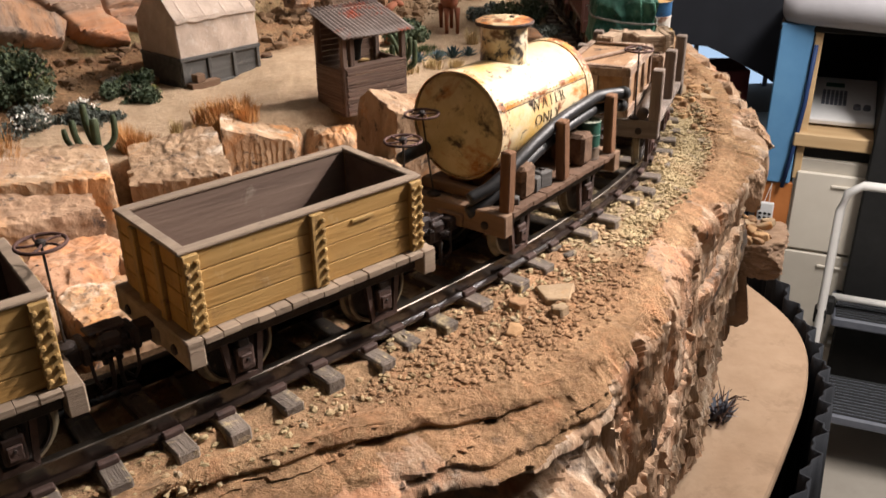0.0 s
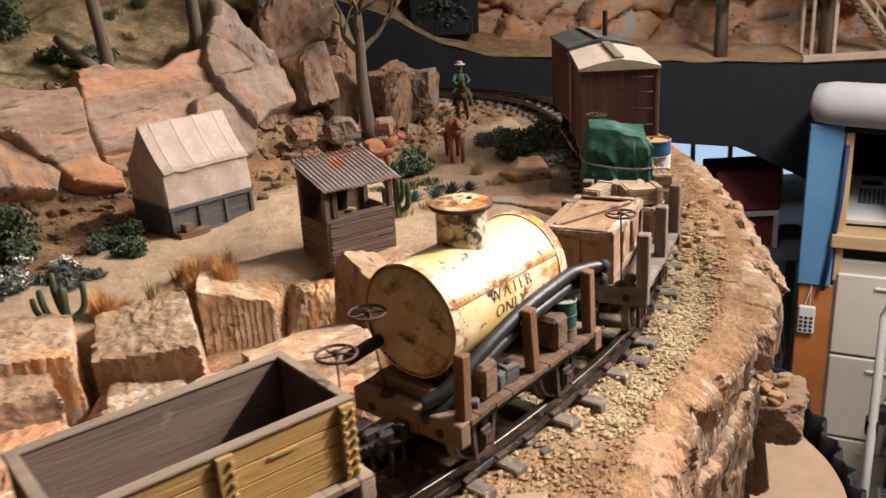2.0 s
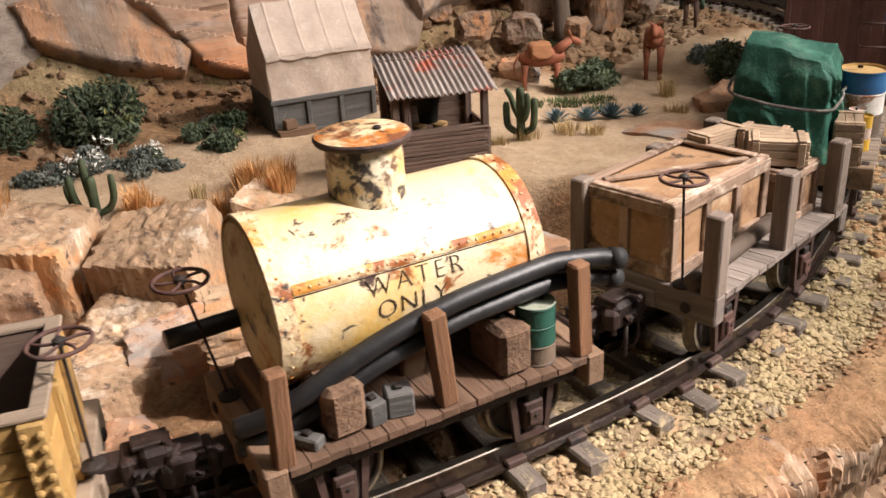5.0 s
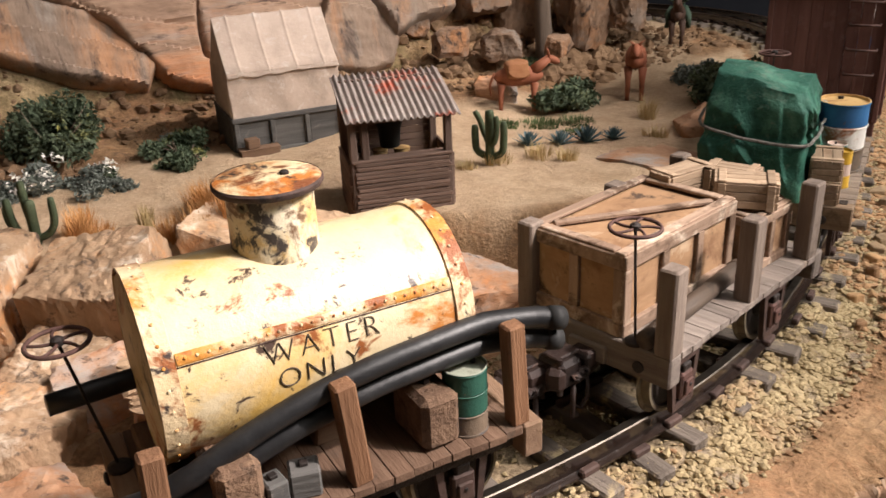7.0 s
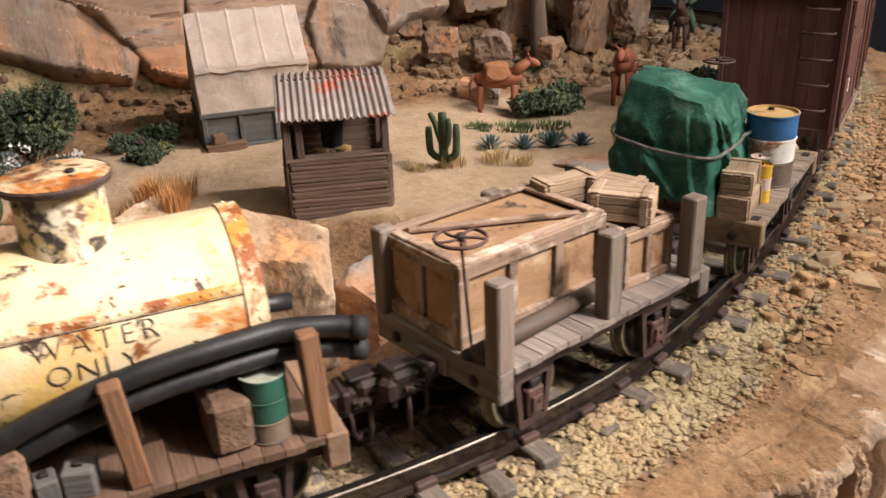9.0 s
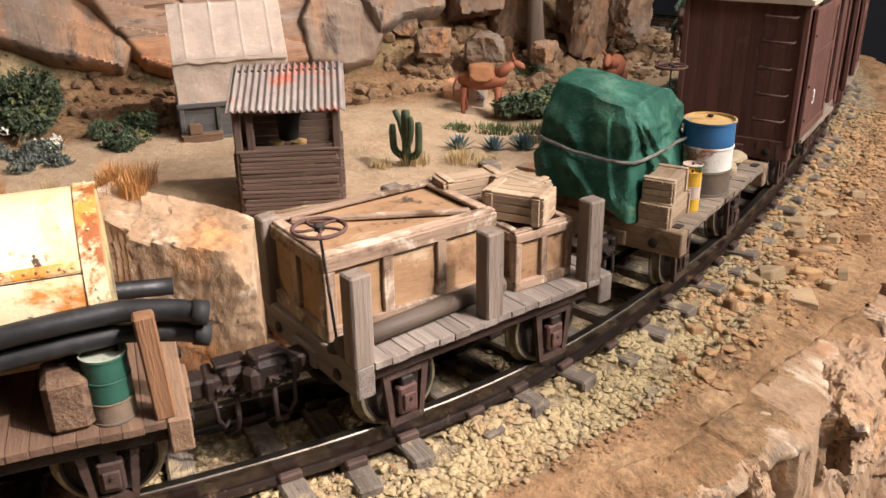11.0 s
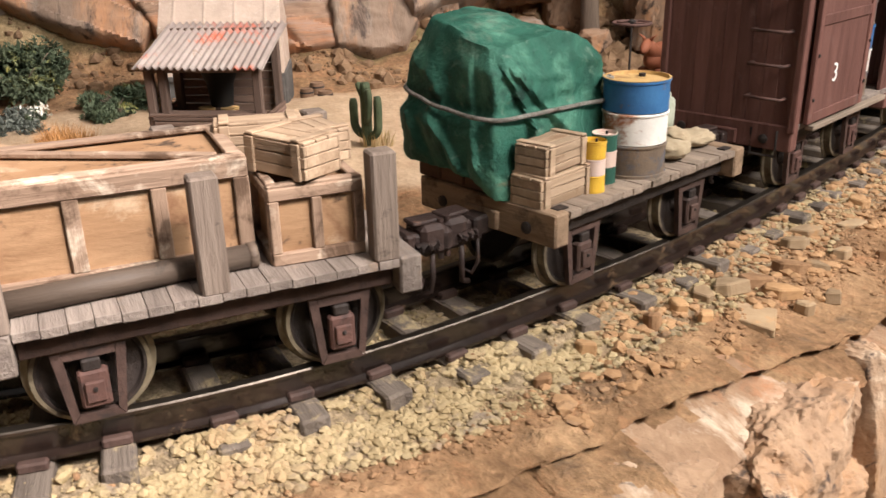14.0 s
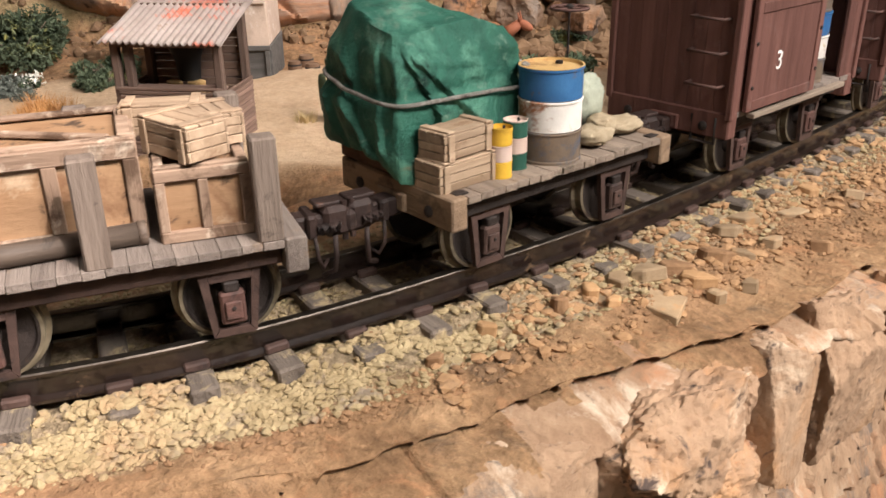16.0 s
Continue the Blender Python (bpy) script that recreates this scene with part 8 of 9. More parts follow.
for k, (x, y, r) in enumerate(((0.018, 1.430, 0.028), (-0.008, 1.402, 0.024), (-0.040, 1.375, 0.024), (0.045, 1.46, 0.022))):
    agave(x, y, r, k)


def cactus(x, y, stems, label):
    t = thing("cactus", label, "cactus", pose(x, y, gz(x, y) - 0.002), "columnar cacti")
    for pts, r in stems:
        fine = spline([(p[0], p[2]) for p in pts], 6)
        ys = np.interp(np.linspace(0, 1, len(fine)), np.linspace(0, 1, len(pts)), [p[1] for p in pts])
        n = len(fine)
        bm = bmesh.new()
        path = [Vector((f[0], yy, f[1])) for f, yy in zip(fine, ys)]
        radii = [r * (min(1, 0.55 + 3 * k / n) if k < n * 0.8 else max(0.2, math.sqrt(max(0, 1 - ((k - n * 0.8) / (n * 0.22)) ** 2)))) for k in range(n)]
        segs, rings = 20, []
        for k, p in enumerate(path):
            tn = (path[min(k + 1, n - 1)] - path[max(k - 1, 0)]).normalized()
            ax = tn.cross(Vector((0.1, 1, 0.05))).normalized()
            ay = tn.cross(ax)
            rings.append([bm.verts.new(p + radii[k] * (1 if j % 2 else 0.80) * (math.cos(2 * math.pi * j / segs) * ax + math.sin(2 * math.pi * j / segs) * ay)) for j in range(segs)])
        for a, b in zip(rings, rings[1:]):
            for j in range(segs):
                bm.faces.new((a[j], a[(j + 1) % segs], b[(j + 1) % segs], b[j]))
        bm.faces.new(rings[-1])
        bmesh.ops.recalc_face_normals(bm, faces=bm.faces[:])
        part("stem", bm, m_cactus, t, smooth=True)
    return t


cactus(-0.420, 0.975, [(((0.0, 0.0, 0.0), (0.0, 0.0, 0.027), (0.0014, 0.0, 0.054)), 0.0053), (((0.0, 0.0, 0.0081), (-0.0162, -0.0041, 0.0162), (-0.0216, -0.0054, 0.0324), (-0.023, -0.0054, 0.054)), 0.004), (((0.0, 0.0, 0.0081), (0.0135, 0.0068, 0.0162), (0.0203, 0.0081, 0.0297), (0.0216, 0.0081, 0.0567)), 0.0037), (((0.0, 0.0, 0.0135), (-0.0081, 0.0054, 0.027), (-0.0108, 0.0054, 0.0459), (-0.0108, 0.0054, 0.0702)), 0.004), (((0.0, 0.0, 0.0054), (-0.0243, 0.0027, 0.0108), (-0.0351, 0.0027, 0.0216), (-0.0378, 0.0027, 0.0405)), 0.0035)], "dark green columnar cactus with five arms at the road edge")
cactus(-0.060, 1.292, [(((0.0, 0.0, 0.0), (0.0, 0.0, 0.0375), (0.0, 0.0, 0.07)), 0.0053), (((0.0, 0.0, 0.01), (-0.015, 0.0, 0.0175), (-0.0175, 0.0, 0.0325), (-0.0175, 0.0, 0.05)), 0.0042), (((0.0, 0.0, 0.01), (0.0137, 0.0, 0.0175), (0.0163, 0.0, 0.0325), (0.0163, 0.0, 0.0575)), 0.0042), (((0.0, 0.0, 0.025), (-0.0088, 0.0075, 0.035), (-0.015, 0.01, 0.05), (-0.0225, 0.01, 0.0625)), 0.0035), (((0.0, 0.0, 0.0225), (0.0075, -0.005, 0.0325), (0.01, -0.005, 0.0475), (0.0088, -0.005, 0.0625)), 0.0035)], "dark green columnar cactus with five arms beside the stall")


def bare_tree(x, y, height, seed, label, lean=(0.0, 0.0), r0=0.013, depth=4):
    rng = random.Random(seed)
    t = thing("bare_tree", label, "tree", pose(x, y, gz(x, y) - 0.01), "bare trees on the hill")
    bm = bmesh.new()
    trunk = [Vector((lean[0] * q + 0.004 * math.sin(5 * q + seed), lean[1] * q, height * q)) for q in np.linspace(0, 1, 9)]
    tube_bm(bm, trunk, [r0 * (1.5 - 0.9 * q if q > 0.1 else 1.9) * 0.8 for q in np.linspace(0, 1, 9)], 12)
    part("trunk", bm, m_bark, t, smooth=True)
    bm = bmesh.new()
    def grow(p, d, l, r, lev):
        pts, q = [p], Vector(p)
        for _ in range(4):
            d = (d + Vector((rng.gauss(0, 0.22), rng.gauss(0, 0.22), rng.gauss(0.05, 0.12)))).normalized()
            q = q + d * l / 4
            pts.append(q.copy())
        tube_bm(bm, pts, [r * (1 - 0.14 * k) for k in range(5)], 6 if lev < 2 else 4)
        if lev < depth:
            for _ in range(3 if lev < 2 else 2):
                k = rng.randint(2, 4)
                nd = (d + Vector((rng.gauss(0, 0.7), rng.gauss(0, 0.7), rng.gauss(0.15, 0.4)))).normalized()
                grow(pts[k], nd, l * rng.uniform(0.55, 0.8), r * 0.55, lev + 1)
    for k in range(6):
        a = k * 1.05 + seed
        grow(trunk[5 + k % 4], Vector((math.cos(a) * 0.8, math.sin(a) * 0.8, 0.7)).normalized(), height * 0.33, r0 * 0.5, 1)
    tagged(part("branch_tangle", bm, m_bark, t, "forking bare branches", smooth=True), kind="stuff")
    return t


bare_tree(-0.155, 1.850, 0.31, 3, "bare grey forking desert tree on the spur", (-0.010, 0.0), 0.014)


def trunk_post(x, y, h, r, label, lean):
    t = thing("tree_trunk", label, "tree", pose(x, y, gz(x, y) - 0.02, lean[0], lean[1], 0), "tree trunks on the hill")
    tube("bark", t, m_bark, [(0.002 * math.sin(k), 0.002 * math.cos(k * 1.3), h * k / 8) for k in range(9)], [r * (1.25 - 0.06 * k) for k in range(9)], 12)
    return t


trunk_post(-0.573, 1.595, 0.42, 0.010, "tall straight grey tree trunk on the hill", (0, -3))
trunk_post(-0.468, 1.765, 0.42, 0.011, "tall straight dark tree trunk on the hill", (0, 2))
trunk_post(-0.441, 1.786, 0.16, 0.017, "broken grey tree stump on the hill", (0, 6))
trunk_post(-0.93, 1.62, 0.42, 0.014, "tall dark tree trunk low on the hill", (0, -6))
l = thing("fallen_log", "fallen dark log lying across the hillside", "log", pose(-0.62, 1.60, gz(-0.62, 1.60) + 0.01, 0, 0, 0))
tube("bark", l, m_bark, [(-0.06, 0.05, 0.05), (-0.02, 0.01, 0.03), (0.04, -0.04, 0.0)], [0.009, 0.010, 0.011], 10)


# ---------------------------------------------------------------- figurines, kept as plain shapes
def plain(name, mat, label, category, m, limbs, balls):
    bm = bmesh.new()
    for pts, r in limbs:
        tube_bm(bm, pts, r, 10)
    for c, s, rot in balls:
        bmesh.ops.create_uvsphere(bm, u_segments=16, v_segments=10, radius=1, matrix=pose(*c, *rot) @ Matrix.Diagonal((*s, 1)))
    return tagged(part(name, bm, mat, m=m, smooth=True), label, category)


def four_legged(h, tail=True, horns=0.0, ears=0.0, neck=0.5):
    """Limbs and rounded bodies for a standing four-legged figurine that faces +x, h tall at the back."""
    l = h * 0.62
    limbs, balls = [], []
    for x in (-l * 0.62, l * 0.55):
        for y in (-h * 0.13, h * 0.13):
            dx = h * 0.03 * (1 if y > 0 else -1)
            limbs.append(([(x, y, h * 0.62), (x + dx, y, h * 0.34), (x + dx * 0.5, y, 0.0)], [h * 0.085, h * 0.05, h * 0.042]))
    balls.append(((0, 0, h * 0.76), (l * 0.88, h * 0.20, h * 0.22), (0, 0, 0)))
    hd = (l * (0.95 + 0.25 * neck), 0, h * (0.95 + 0.35 * neck))
    limbs.append(([(l * 0.5, 0, h * 0.82), (l * 0.8, 0, h * (0.9 + 0.2 * neck)), hd], [h * 0.15, h * 0.11, h * 0.085]))
    balls.append(((hd[0] + h * 0.09, 0, hd[2] - h * 0.03), (h * 0.17, h * 0.075, h * 0.085), (0, 25, 0)))
    for sd in (-1, 1):
        if ears:
            limbs.append(([(hd[0], sd * h * 0.05, hd[2] + h * 0.05), (hd[0] - h * 0.03, sd * h * 0.09, hd[2] + h * (0.05 + ears))], [h * 0.028, h * 0.010]))
        if horns:
            limbs.append(([(hd[0], sd * h * 0.04, hd[2] + h * 0.06), (hd[0] + 0.01 * h, sd * h * (0.06 + horns), hd[2] + h * (0.10 + horns * 0.5))], [h * 0.022, h * 0.008]))
    if tail:
        limbs.append(([(-l * 0.85, 0, h * 0.85), (-l * 1.0, 0, h * 0.6), (-l * 0.98, 0, h * 0.35)], [h * 0.03, h * 0.025, h * 0.015]))
    return limbs, balls


li, ba = four_legged(0.080, horns=0.08, ears=0.06, neck=0.25)
plain("cow_figurine", m_hide, "plain red-brown model cow standing on the dirt trail", "figurine", pose(0.020, 1.730, gz(0.020, 1.73), 0, 0, -80), li, ba)
li, ba = four_legged(0.066, ears=0.16, neck=0.45)
BURRO = pose(-0.120, 1.585, gz(-0.12, 1.585), 0, 0, 25)
plain("burro_figurine", m_hide, "plain red-brown model pack animal beside the trail", "figurine", BURRO, li, ba)
ob = rock_mesh("pack_cloth", (0.034, 0.036, 0.022), 61, 2, 0.9, 0.03, 4)
tagged(link_mesh("pack_cloth", ob, m_packcloth, m=BURRO @ pose(-0.002, 0, 0.060)), "orange cloth pack laid over the model animal", "pack")
li, ba = four_legged(0.072, neck=0.7, ears=0.08)
RIDER = pose(0.036, 2.040, gz(0.036, 2.04), 0, 0, -85)
plain("horse_figurine", m_horse, "plain dark brown model horse on the trail", "figurine", RIDER, li, ba)
limbs = [([(0, 0, 0.062), (0, 0, 0.085), (0, 0, 0.100)], [0.011, 0.012, 0.009]), ([(0, 0, 0.100), (0, 0, 0.108)], [0.005, 0.005])]
limbs += [([(0, s * 0.010, 0.096), (0.008, s * 0.018, 0.084), (0.020, s * 0.012, 0.080)], [0.005, 0.0045, 0.004]) for s in (-1, 1)]
limbs += [([(0, s * 0.010, 0.064), (0.010, s * 0.018, 0.052), (0.006, s * 0.019, 0.030)], [0.007, 0.006, 0.0045]) for s in (-1, 1)]
plain("rider_figurine", m_green_fig, "plain dull green toy rider shape seated on the model horse", "figurine", RIDER, limbs, [((0, 0, 0.113), (0.0065, 0.006, 0.007), (0, 0, 0))])
ob = lathe("toy_hat", None, m_pinkband, [(0.013, 0), (0.0125, 0.001), (0.0065, 0.0015), (0.006, 0.007), (0, 0.008)], RIDER @ pose(0, 0, 0.1195), 20)
tagged(ob, "pale brimmed toy hat on the rider shape", "hat")


# ---------------------------------------------------------------- across the aisle
def far_tree(x, y, h, seed):
    z = 0.9
    t = thing("pine_tree", "dark green model pine tree before the far rock wall", "tree", pose(x, y, z), "far trees")
    tube("trunk", t, m_bark, [(0, 0, -0.1), (0, 0, h * 0.5), (0, 0, h)], [0.03, 0.024, 0.006], 10)
    rng = np.random.default_rng(seed)
    verts, faces = [], []
    for _ in range(1500):
        q = rng.uniform(0.32, 1.0)
        r = (1.05 - q) * 0.24 * rng.uniform(0.3, 1)
        a = rng.uniform(0, 6.28)
        p = np.array([r * math.cos(a), r * math.sin(a), h * q + rng.normal(0, 0.01)])
        d = np.array([math.cos(a), math.sin(a), -0.3]) * 0.03
        s = np.array([-math.sin(a), math.cos(a), 0.2]) * 0.009
        i = len(verts)
        verts += [p - s, p + s, p + d]
        faces.append((i, i + 1, i + 2))
    me = bpy.data.meshes.new("crown")
    me.from_pydata([tuple(v) for v in verts], [], faces)
    link_mesh("crown", me, m_leaf, t)
    return t


for k, (x, y, h) in enumerate(((1.10, 3.72, 0.6), (1.55, 3.78, 0.55), (-0.05, 3.85, 0.5), (2.2, 3.75, 0.6))):
    far_tree(x, y, h, k)
def far_hut():
    t = thing("dark_hut", "dark boarded model hut before the far rock wall", "building", pose(-0.03, 3.86, 1.02))
    for k in range(12):
        box("board", t, m_cloth, (-0.125 + k * 0.0228, -0.10, 0.10), (0.022, 0.006, 0.24), (0, 0, 0), 0.001)
    box("side_wall", t, m_cloth, (-0.137, 0, 0.10), (0.006, 0.2, 0.24), (0, 0, 0), 0.001)
    box("side_wall", t, m_cloth, (0.137, 0, 0.10), (0.006, 0.2, 0.24), (0, 0, 0), 0.001)
    box("roof", t, m_darkroof, (0, 0, 0.225), (0.30, 0.24, 0.012), (6, 0, 0), 0.002)
    return t


far_hut()


def stair_tower():
    """Raw timber platform with a flight of steps on the far layout."""
    t = thing("timber_stairs", "raw timber platform and stair on the far layout", "stairs", pose(1.52, 3.72, 0.86))
    for x in (-0.07, 0.02, 0.30, 0.40, 0.52):
        box("post", t, m_timber, (x, -0.05, 0.16), (0.014, 0.014, 0.36), (0, 0, 0), 0.002)
        box("post", t, m_timber, (x, 0.06, 0.16), (0.014, 0.014, 0.36), (0, 0, 0), 0.002)
    box("platform", t, m_timber, (0.0, 0.005, 0.262), (0.16, 0.14, 0.012), (0, 0, 0), 0.002)
    box("platform", t, m_timber, (0.48, 0.005, 0.235), (0.26, 0.16, 0.014), (0, 0, 0), 0.002)
    for k in range(11):
        q = k / 10
        box("tread", t, m_timber, (0.06 + 0.18 * q, 0.0, 0.255 - 0.235 * q), (0.024, 0.10, 0.006), (0, 0, 0), 0.001)
    for y in (-0.052, 0.052):
        rod("stringer", t, m_timber, (0.05, y, 0.265), (0.26, y, 0.005), 0.007)
        rod("hand_rail", t, m_timber, (0.05, y, 0.325), (0.26, y, 0.065), 0.005)
        for k in range(4):
            x = 0.07 + 0.055 * k
            rod("baluster", t, m_timber, (x, y, 0.24 - (x - 0.05) * 1.23 + 0.01), (x, y, 0.325 - (x - 0.05) * 1.23), 0.004)
    for x in (-0.07, 0.02):
        rod("platform_rail", t, m_timber, (x, -0.05, 0.268), (x, -0.05, 0.36), 0.005)
    rod("top_rail", t, m_timber, (-0.075, -0.05, 0.35), (0.03, -0.05, 0.35), 0.005)
    box("base_board", t, m_timber, (0.25, -0.11, -0.02), (0.75, 0.02, 0.03), (0, 0, 0), 0.003)
    return t


stair_tower()


# ---------------------------------------------------------------- workshop clutter in the aisle
AISLE = Matrix.Translation((0.055, 0.0, 1.325)) @ Matrix.Scale(1.12, 4) @ Matrix.Translation((0, 0, -1.36))
BASE = -0.569  # the room's floor in the aisle's own measure


def step_stool():
    t = thing("step_stool", "white tubular folding step stool with black ribbed treads", "step stool", AISLE @ pose(1.150, 2.224, BASE, 0, 0, -24))
    W = 0.42
    x0, x1 = -0.045, W + 0.045
    tube("front_frame", t, m_whitetube, [(x0, 0.03, 0.0), (x0, 0.07, 0.45), (x0, 0.105, 0.89), (x0 + 0.012, 0.108, 0.945), (x0 + 0.05, 0.11, 0.972), (x1 - 0.05, 0.11, 0.972), (x1 - 0.012, 0.108, 0.945), (x1, 0.105, 0.89), (x1, 0.07, 0.45), (x1, 0.03, 0.0)], 0.0135, 14)
    tube("rear_frame", t, m_whitetube, [(0.0, 0.56, 0.0), (0.0, 0.27, 0.52), (W, 0.27, 0.52), (W, 0.56, 0.0)], 0.0125, 12)
    for z, y in ((0.215, 0.13), (0.455, 0.335)):
        s = box("tread", t, m_greyplastic, (W / 2, y, z), (W, 0.25, 0.035), (0, 0, 0), 0.006, "grey tread with a black ribbed mat")
        for k in range(13):
            box("rib", s, m_rubber, (0, -0.11 + k * 0.0183, 0.019), (W - 0.02, 0.010, 0.005), (0, 0, 0), 0.001)
    for x in (x0, x1):
        box("joint_cap", t, m_black, (x, 0.09, 0.54), (0.036, 0.042, 0.06), (0, 0, 0), 0.008)
        box("joint_cap", t, m_black, (x + (0.03 if x < 0 else -0.03), 0.24, 0.50), (0.036, 0.042, 0.06), (0, 0, 0), 0.008)
        lathe("foot", t, m_black, [(0.018, 0), (0.018, 0.03), (0.014, 0.035)], pose(x, 0.03, 0.0), 14)
    for x in (0.0, W):
        lathe("foot", t, m_black, [(0.018, 0), (0.018, 0.03), (0.014, 0.035)], pose(x, 0.56, 0.0), 14)
    return t


step_stool()
BENCH = AISLE @ pose(1.150, 2.690, BASE - 0.031, 0, 0, -24.7)


def cabinet():
    t = thing("filing_cabinet", "beige metal filing cabinet with drawers under a desk board", "cabinet", BENCH)
    W, D, H = 0.285, 0.50, 0.965
    box("body", t, m_beige, (W / 2, D / 2, H / 2), (W, D, H), (0, 0, 0), 0.006)
    for z, hh in ((0.17, 0.30), (0.48, 0.30), (0.78, 0.28)):
        d = box("drawer", t, m_beige, (W / 2, -0.006, z), (W - 0.022, 0.014, hh), (0, 0, 0), 0.004)
        box("handle", d, m_beige, (0.03, -0.010, hh * 0.36), (0.10, 0.008, 0.010), (0, 0, 0), 0.003)
        box("label_holder", d, m_paper, (0.085, -0.009, hh * 0.43), (0.045, 0.003, 0.014), (0, 0, 0), 0.001)
    return t


cabinet()
sh = thing("desk_board", "pale pine desk board over a dark shelf", "shelf", BENCH @ pose(0, 0, 0.965))
box("dark_shelf", sh, m_black, (0.12, 0.25, 0.022), (0.23, 0.48, 0.044), (0, 0, 0), 0.004)
box("board", sh, m_pine, (0.105, 0.24, 0.068), (0.245, 0.54, 0.046), (0, 0, 0), 0.004)
kp = thing("control_panel", "white desk control panel with a keypad and knobs", "control panel", BENCH @ pose(0.115, 0.20, 1.0565, 14, 0, 0))
box("case", kp, m_paper, (0, 0.02, 0.050), (0.205, 0.30, 0.020), (0, 0, 0), 0.004)
box("foot", kp, m_black, (0, 0.10, 0.017), (0.19, 0.10, 0.05), (0, 0, 0), 0.004)
box("foot", kp, m_black, (0, -0.09, 0.030), (0.19, 0.03, 0.03), (0, 0, 0), 0.004)
for k in range(6):
    for j in range(5):
        box("key", kp, m_greyplastic, (-0.062 + k * 0.0135, -0.02 + j * 0.020, 0.0625), (0.0105, 0.015, 0.006), (0, 0, 0), 0.001)
for x in (0.045, 0.075):
    lathe("knob", kp, m_greyplastic, [(0.012, 0), (0.011, 0.012), (0, 0.012)], pose(x, -0.04, 0.060), 18)
box("green_display", kp, m_dgreen, (-0.03, 0.11, 0.0615), (0.06, 0.025, 0.004), (0, 0, 0), 0.001)
fr = thing("tall_cabinet", "tall dark cabinet with a light blue end panel", "cabinet", AISLE @ pose(1.085, 2.720, BASE - 0.031, 0, 0, -24.7))
box("blue_panel", fr, m_bluepanel, (0.014, 0.0, 1.135), (0.100, 0.022, 0.53), (0, 0, 0), 0.004, "light blue end panel")
box("pine_edge", fr, m_pine, (0.080, 0.01, 1.14), (0.024, 0.03, 0.50), (0, 0, 0), 0.003)
box("orange_board", fr, m_orangeboard, (0.024, 0.012, 0.435), (0.110, 0.022, 0.87), (0, 0, 0), 0.004, "orange painted lower board")
box("back", fr, m_black, (0.35, 0.56, 0.70), (0.70, 0.03, 1.40), (0, 0, 0), 0.004)
box("top", fr, m_black, (0.33, 0.28, 1.386), (0.74, 0.58, 0.020), (0, 0, 0), 0.004)
box("dark_side", fr, m_black, (0.46, 0.22, 0.69), (0.34, 0.56, 1.37), (0, 0, 0), 0.004)
tube("blue_strap", fr, m_darkblue, [(0.076, -0.018, 1.34), (0.070, -0.020, 1.15), (0.056, -0.020, 0.98), (0.042, -0.020, 0.86)], 0.007, 8, False, "dark blue hanging strap")
ct = thing("padded_roll", "long pale grey padded roll on top of a tall cabinet", "roll", AISLE @ pose(1.085, 2.720, BASE + 1.365, 0, 0, -40))
tube("padding", ct, m_padding, [(-0.035, 0.02, 0.064), (-0.025, 0.02, 0.064), (0.02, 0.02, 0.066), (0.30, 0.02, 0.066), (0.70, 0.02, 0.066)], [0.045, 0.060, 0.066, 0.066, 0.066], 24)
rc = thing("remote_control", "small white hand controller hanging on cords", "controller", AISLE @ pose(1.085, 2.720, BASE - 0.031, 0, 0, -24.7) @ pose(0.002, -0.0085, 0.745, 90, 0, 0))
box("case", rc, m_paper, (0, 0, 0), (0.052, 0.098, 0.014), (0, 0, 0), 0.004)
for k in range(3):
    for j in range(4):
        box("button", rc, m_black, (-0.015 + k * 0.015, -0.036 + j * 0.015, 0.008), (0.010, 0.008, 0.004), (0, 0, 0), 0.001)
for sd in (-1, 1):
    rod("cord", rc, m_whitetube, (sd * 0.008, 0.047, 0), (0.008, 0.120, 0.0), 0.0012)
rb = thing("storage_crate", "maroon storage crate with pale corner posts on a shelf", "crate", pose(1.27, 3.89, -0.02))
box("body", rb, m_maroon, (0, 0, 0.275), (0.29, 0.24, 0.19), (0, 0, 0), 0.006)
box("lower_body", rb, m_maroon, (0.02, 0.01, 0.09), (0.24, 0.22, 0.18), (0, 0, 0), 0.006)
box("top_board", rb, m_paper, (0.03, -0.128, 0.168), (0.21, 0.014, 0.022), (0, 0, 0), 0.002)
box("corner_post", rb, m_paper, (0.125, -0.128, 0.08), (0.022, 0.014, 0.155), (0, 0, 0), 0.002)
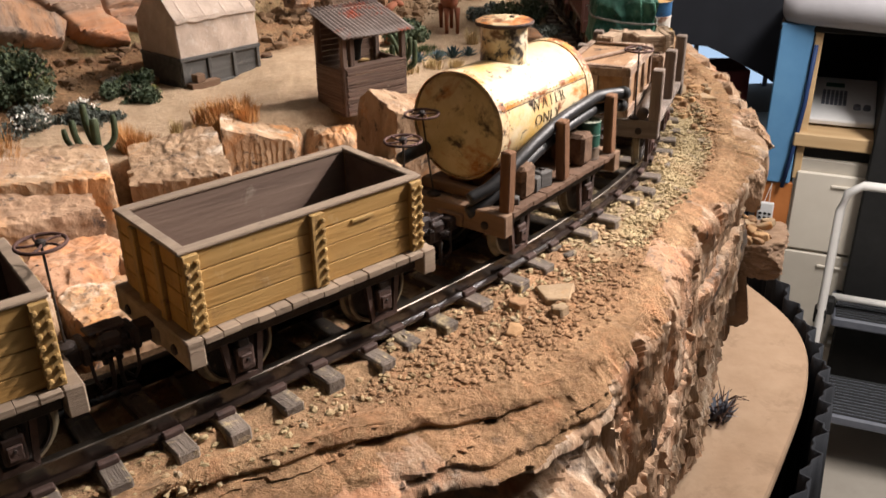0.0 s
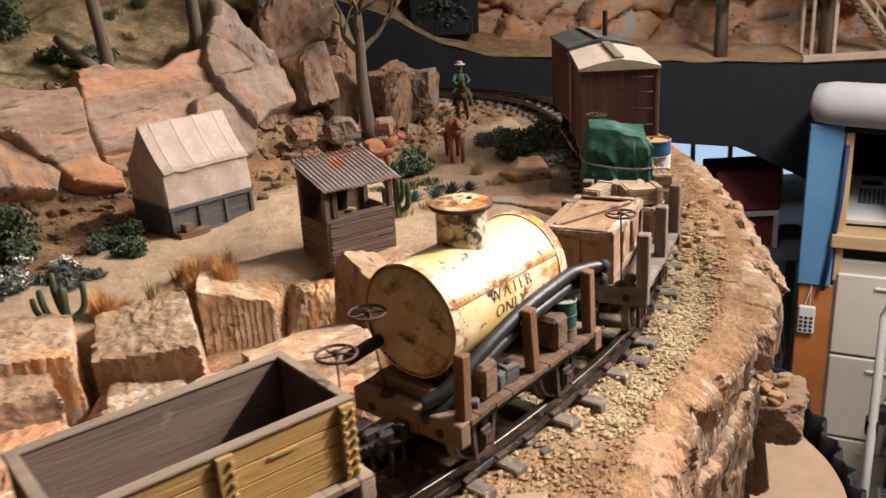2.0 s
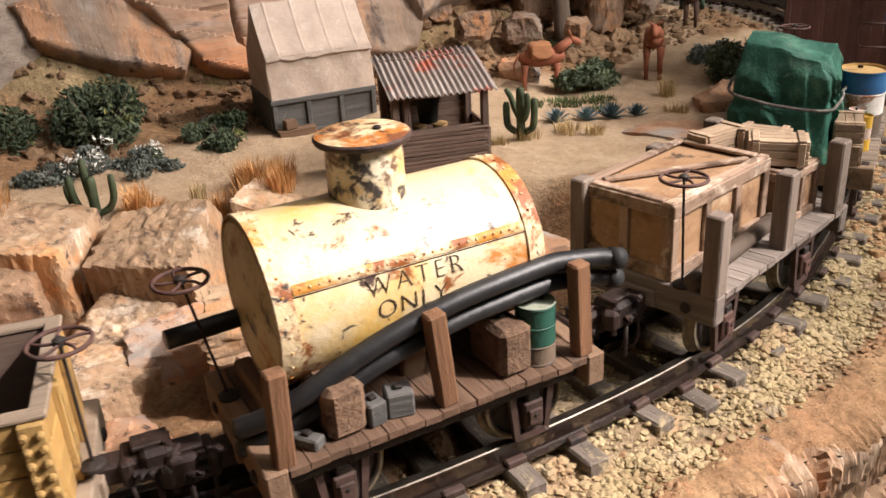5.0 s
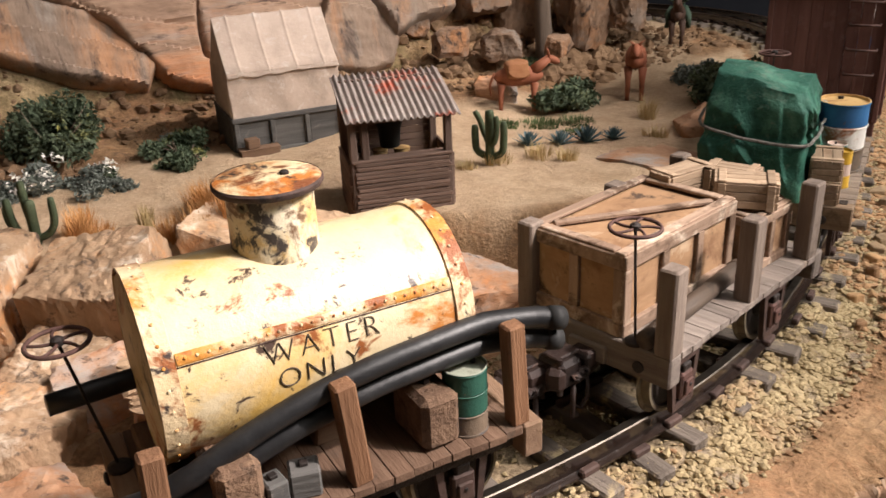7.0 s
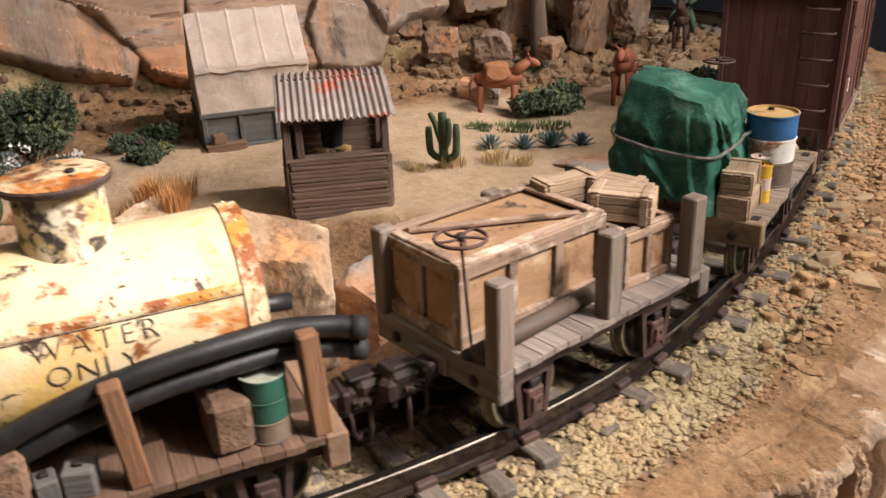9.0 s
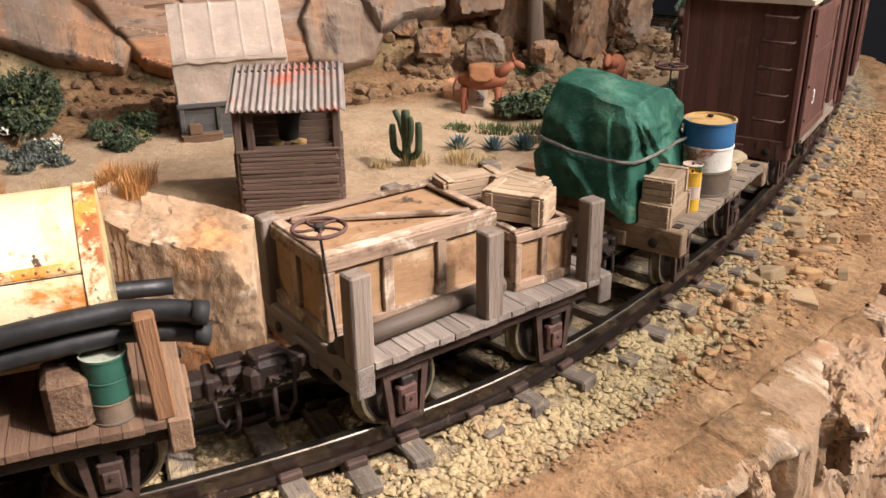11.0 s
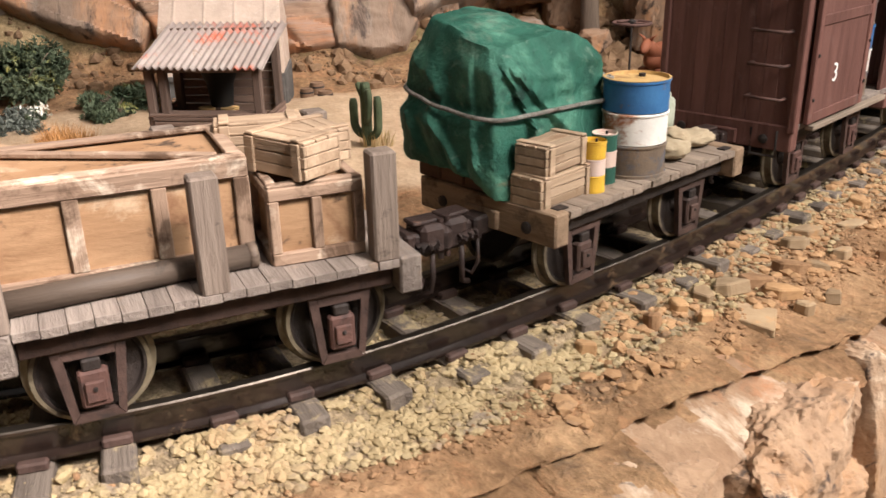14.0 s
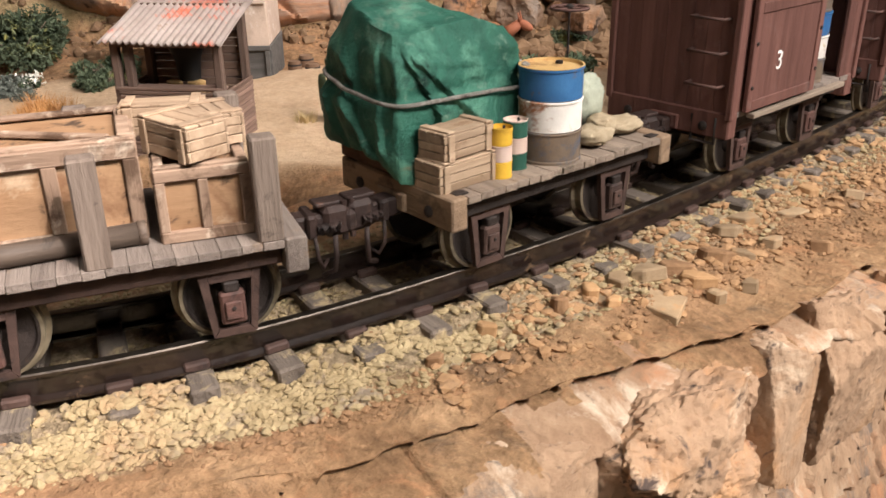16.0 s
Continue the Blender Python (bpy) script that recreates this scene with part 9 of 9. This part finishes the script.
box("base_shelf", rb, m_greyplastic, (0.05, 0, -0.02), (0.6, 0.4, 0.04), (0, 0, 0), 0.004)
for x in (-0.22, 0.32):
    for y in (-0.17, 0.17):
        box("leg", rb, m_greyplastic, (x, y, -0.4275), (0.04, 0.04, 0.775), (0, 0, 0), 0.003)


def draped_cloth():
    """Black sheeting that hangs over a heap beside the bench, in stiff folds down to the floor."""
    top = spline([(0.62, 1.86), (0.68, 1.91), (0.74, 1.96), (0.80, 2.005), (0.835, 2.03)], 22)
    rows = []
    for k, (x, y) in enumerate(top):
        q = k / (len(top) - 1)
        zt = 0.40 + 0.14 * q + 0.012 * math.sin(k * 0.7)
        fold = 0.018 * math.sin(k * 0.62) + 0.010 * math.sin(k * 1.7 + 1)
        for j in range(26):
            t = j / 25
            over = 0.10 * max(0.0, 1 - t / 0.12)
            rows.append((x + fold * t * 1.3 - 0.10 * over - 0.06 * q * math.sin(math.pi * min(1, t * 1.6)), y - 0.12 * t + over - fold * t, zt * (1 - t) + FLOOR * t - 0.25 * over))
    me = grid_mesh("black_sheeting", np.array(rows), len(top), 26)
    ob = tagged(link_mesh("black_sheeting", me, m_cloth), "black plastic sheeting draped over a heap beside the bench", "cloth")
    ob.modifiers.new("thick", "SOLIDIFY").thickness = 0.003
    return ob


draped_cloth()
# the bright window far behind, under the far layout
wn = thing("window_1", "bright bluish window panes beyond the far bench", "window", pose(2.15, 6.96, -0.30), kind="structure")
glow = bpy.data.materials.new("daylight_pane")
glow.use_nodes = True
gnt = glow.node_tree
em = gnt.nodes.new("ShaderNodeEmission")
em.inputs[0].default_value, em.inputs[1].default_value = (0.42, 0.58, 0.80, 1), 1.1
gnt.links.new(em.outputs[0], gnt.nodes["Material Output"].inputs[0])
for k in range(6):
    box("pane", wn, glow, (-0.75 + k * 0.30, 0, 0.0), (0.26, 0.02, 0.55), (0, 0, 0), 0.002)
    box("mullion", wn, m_greyplastic, (-0.90 + k * 0.30, 0, 0.0), (0.035, 0.04, 0.60), (0, 0, 0), 0.003)
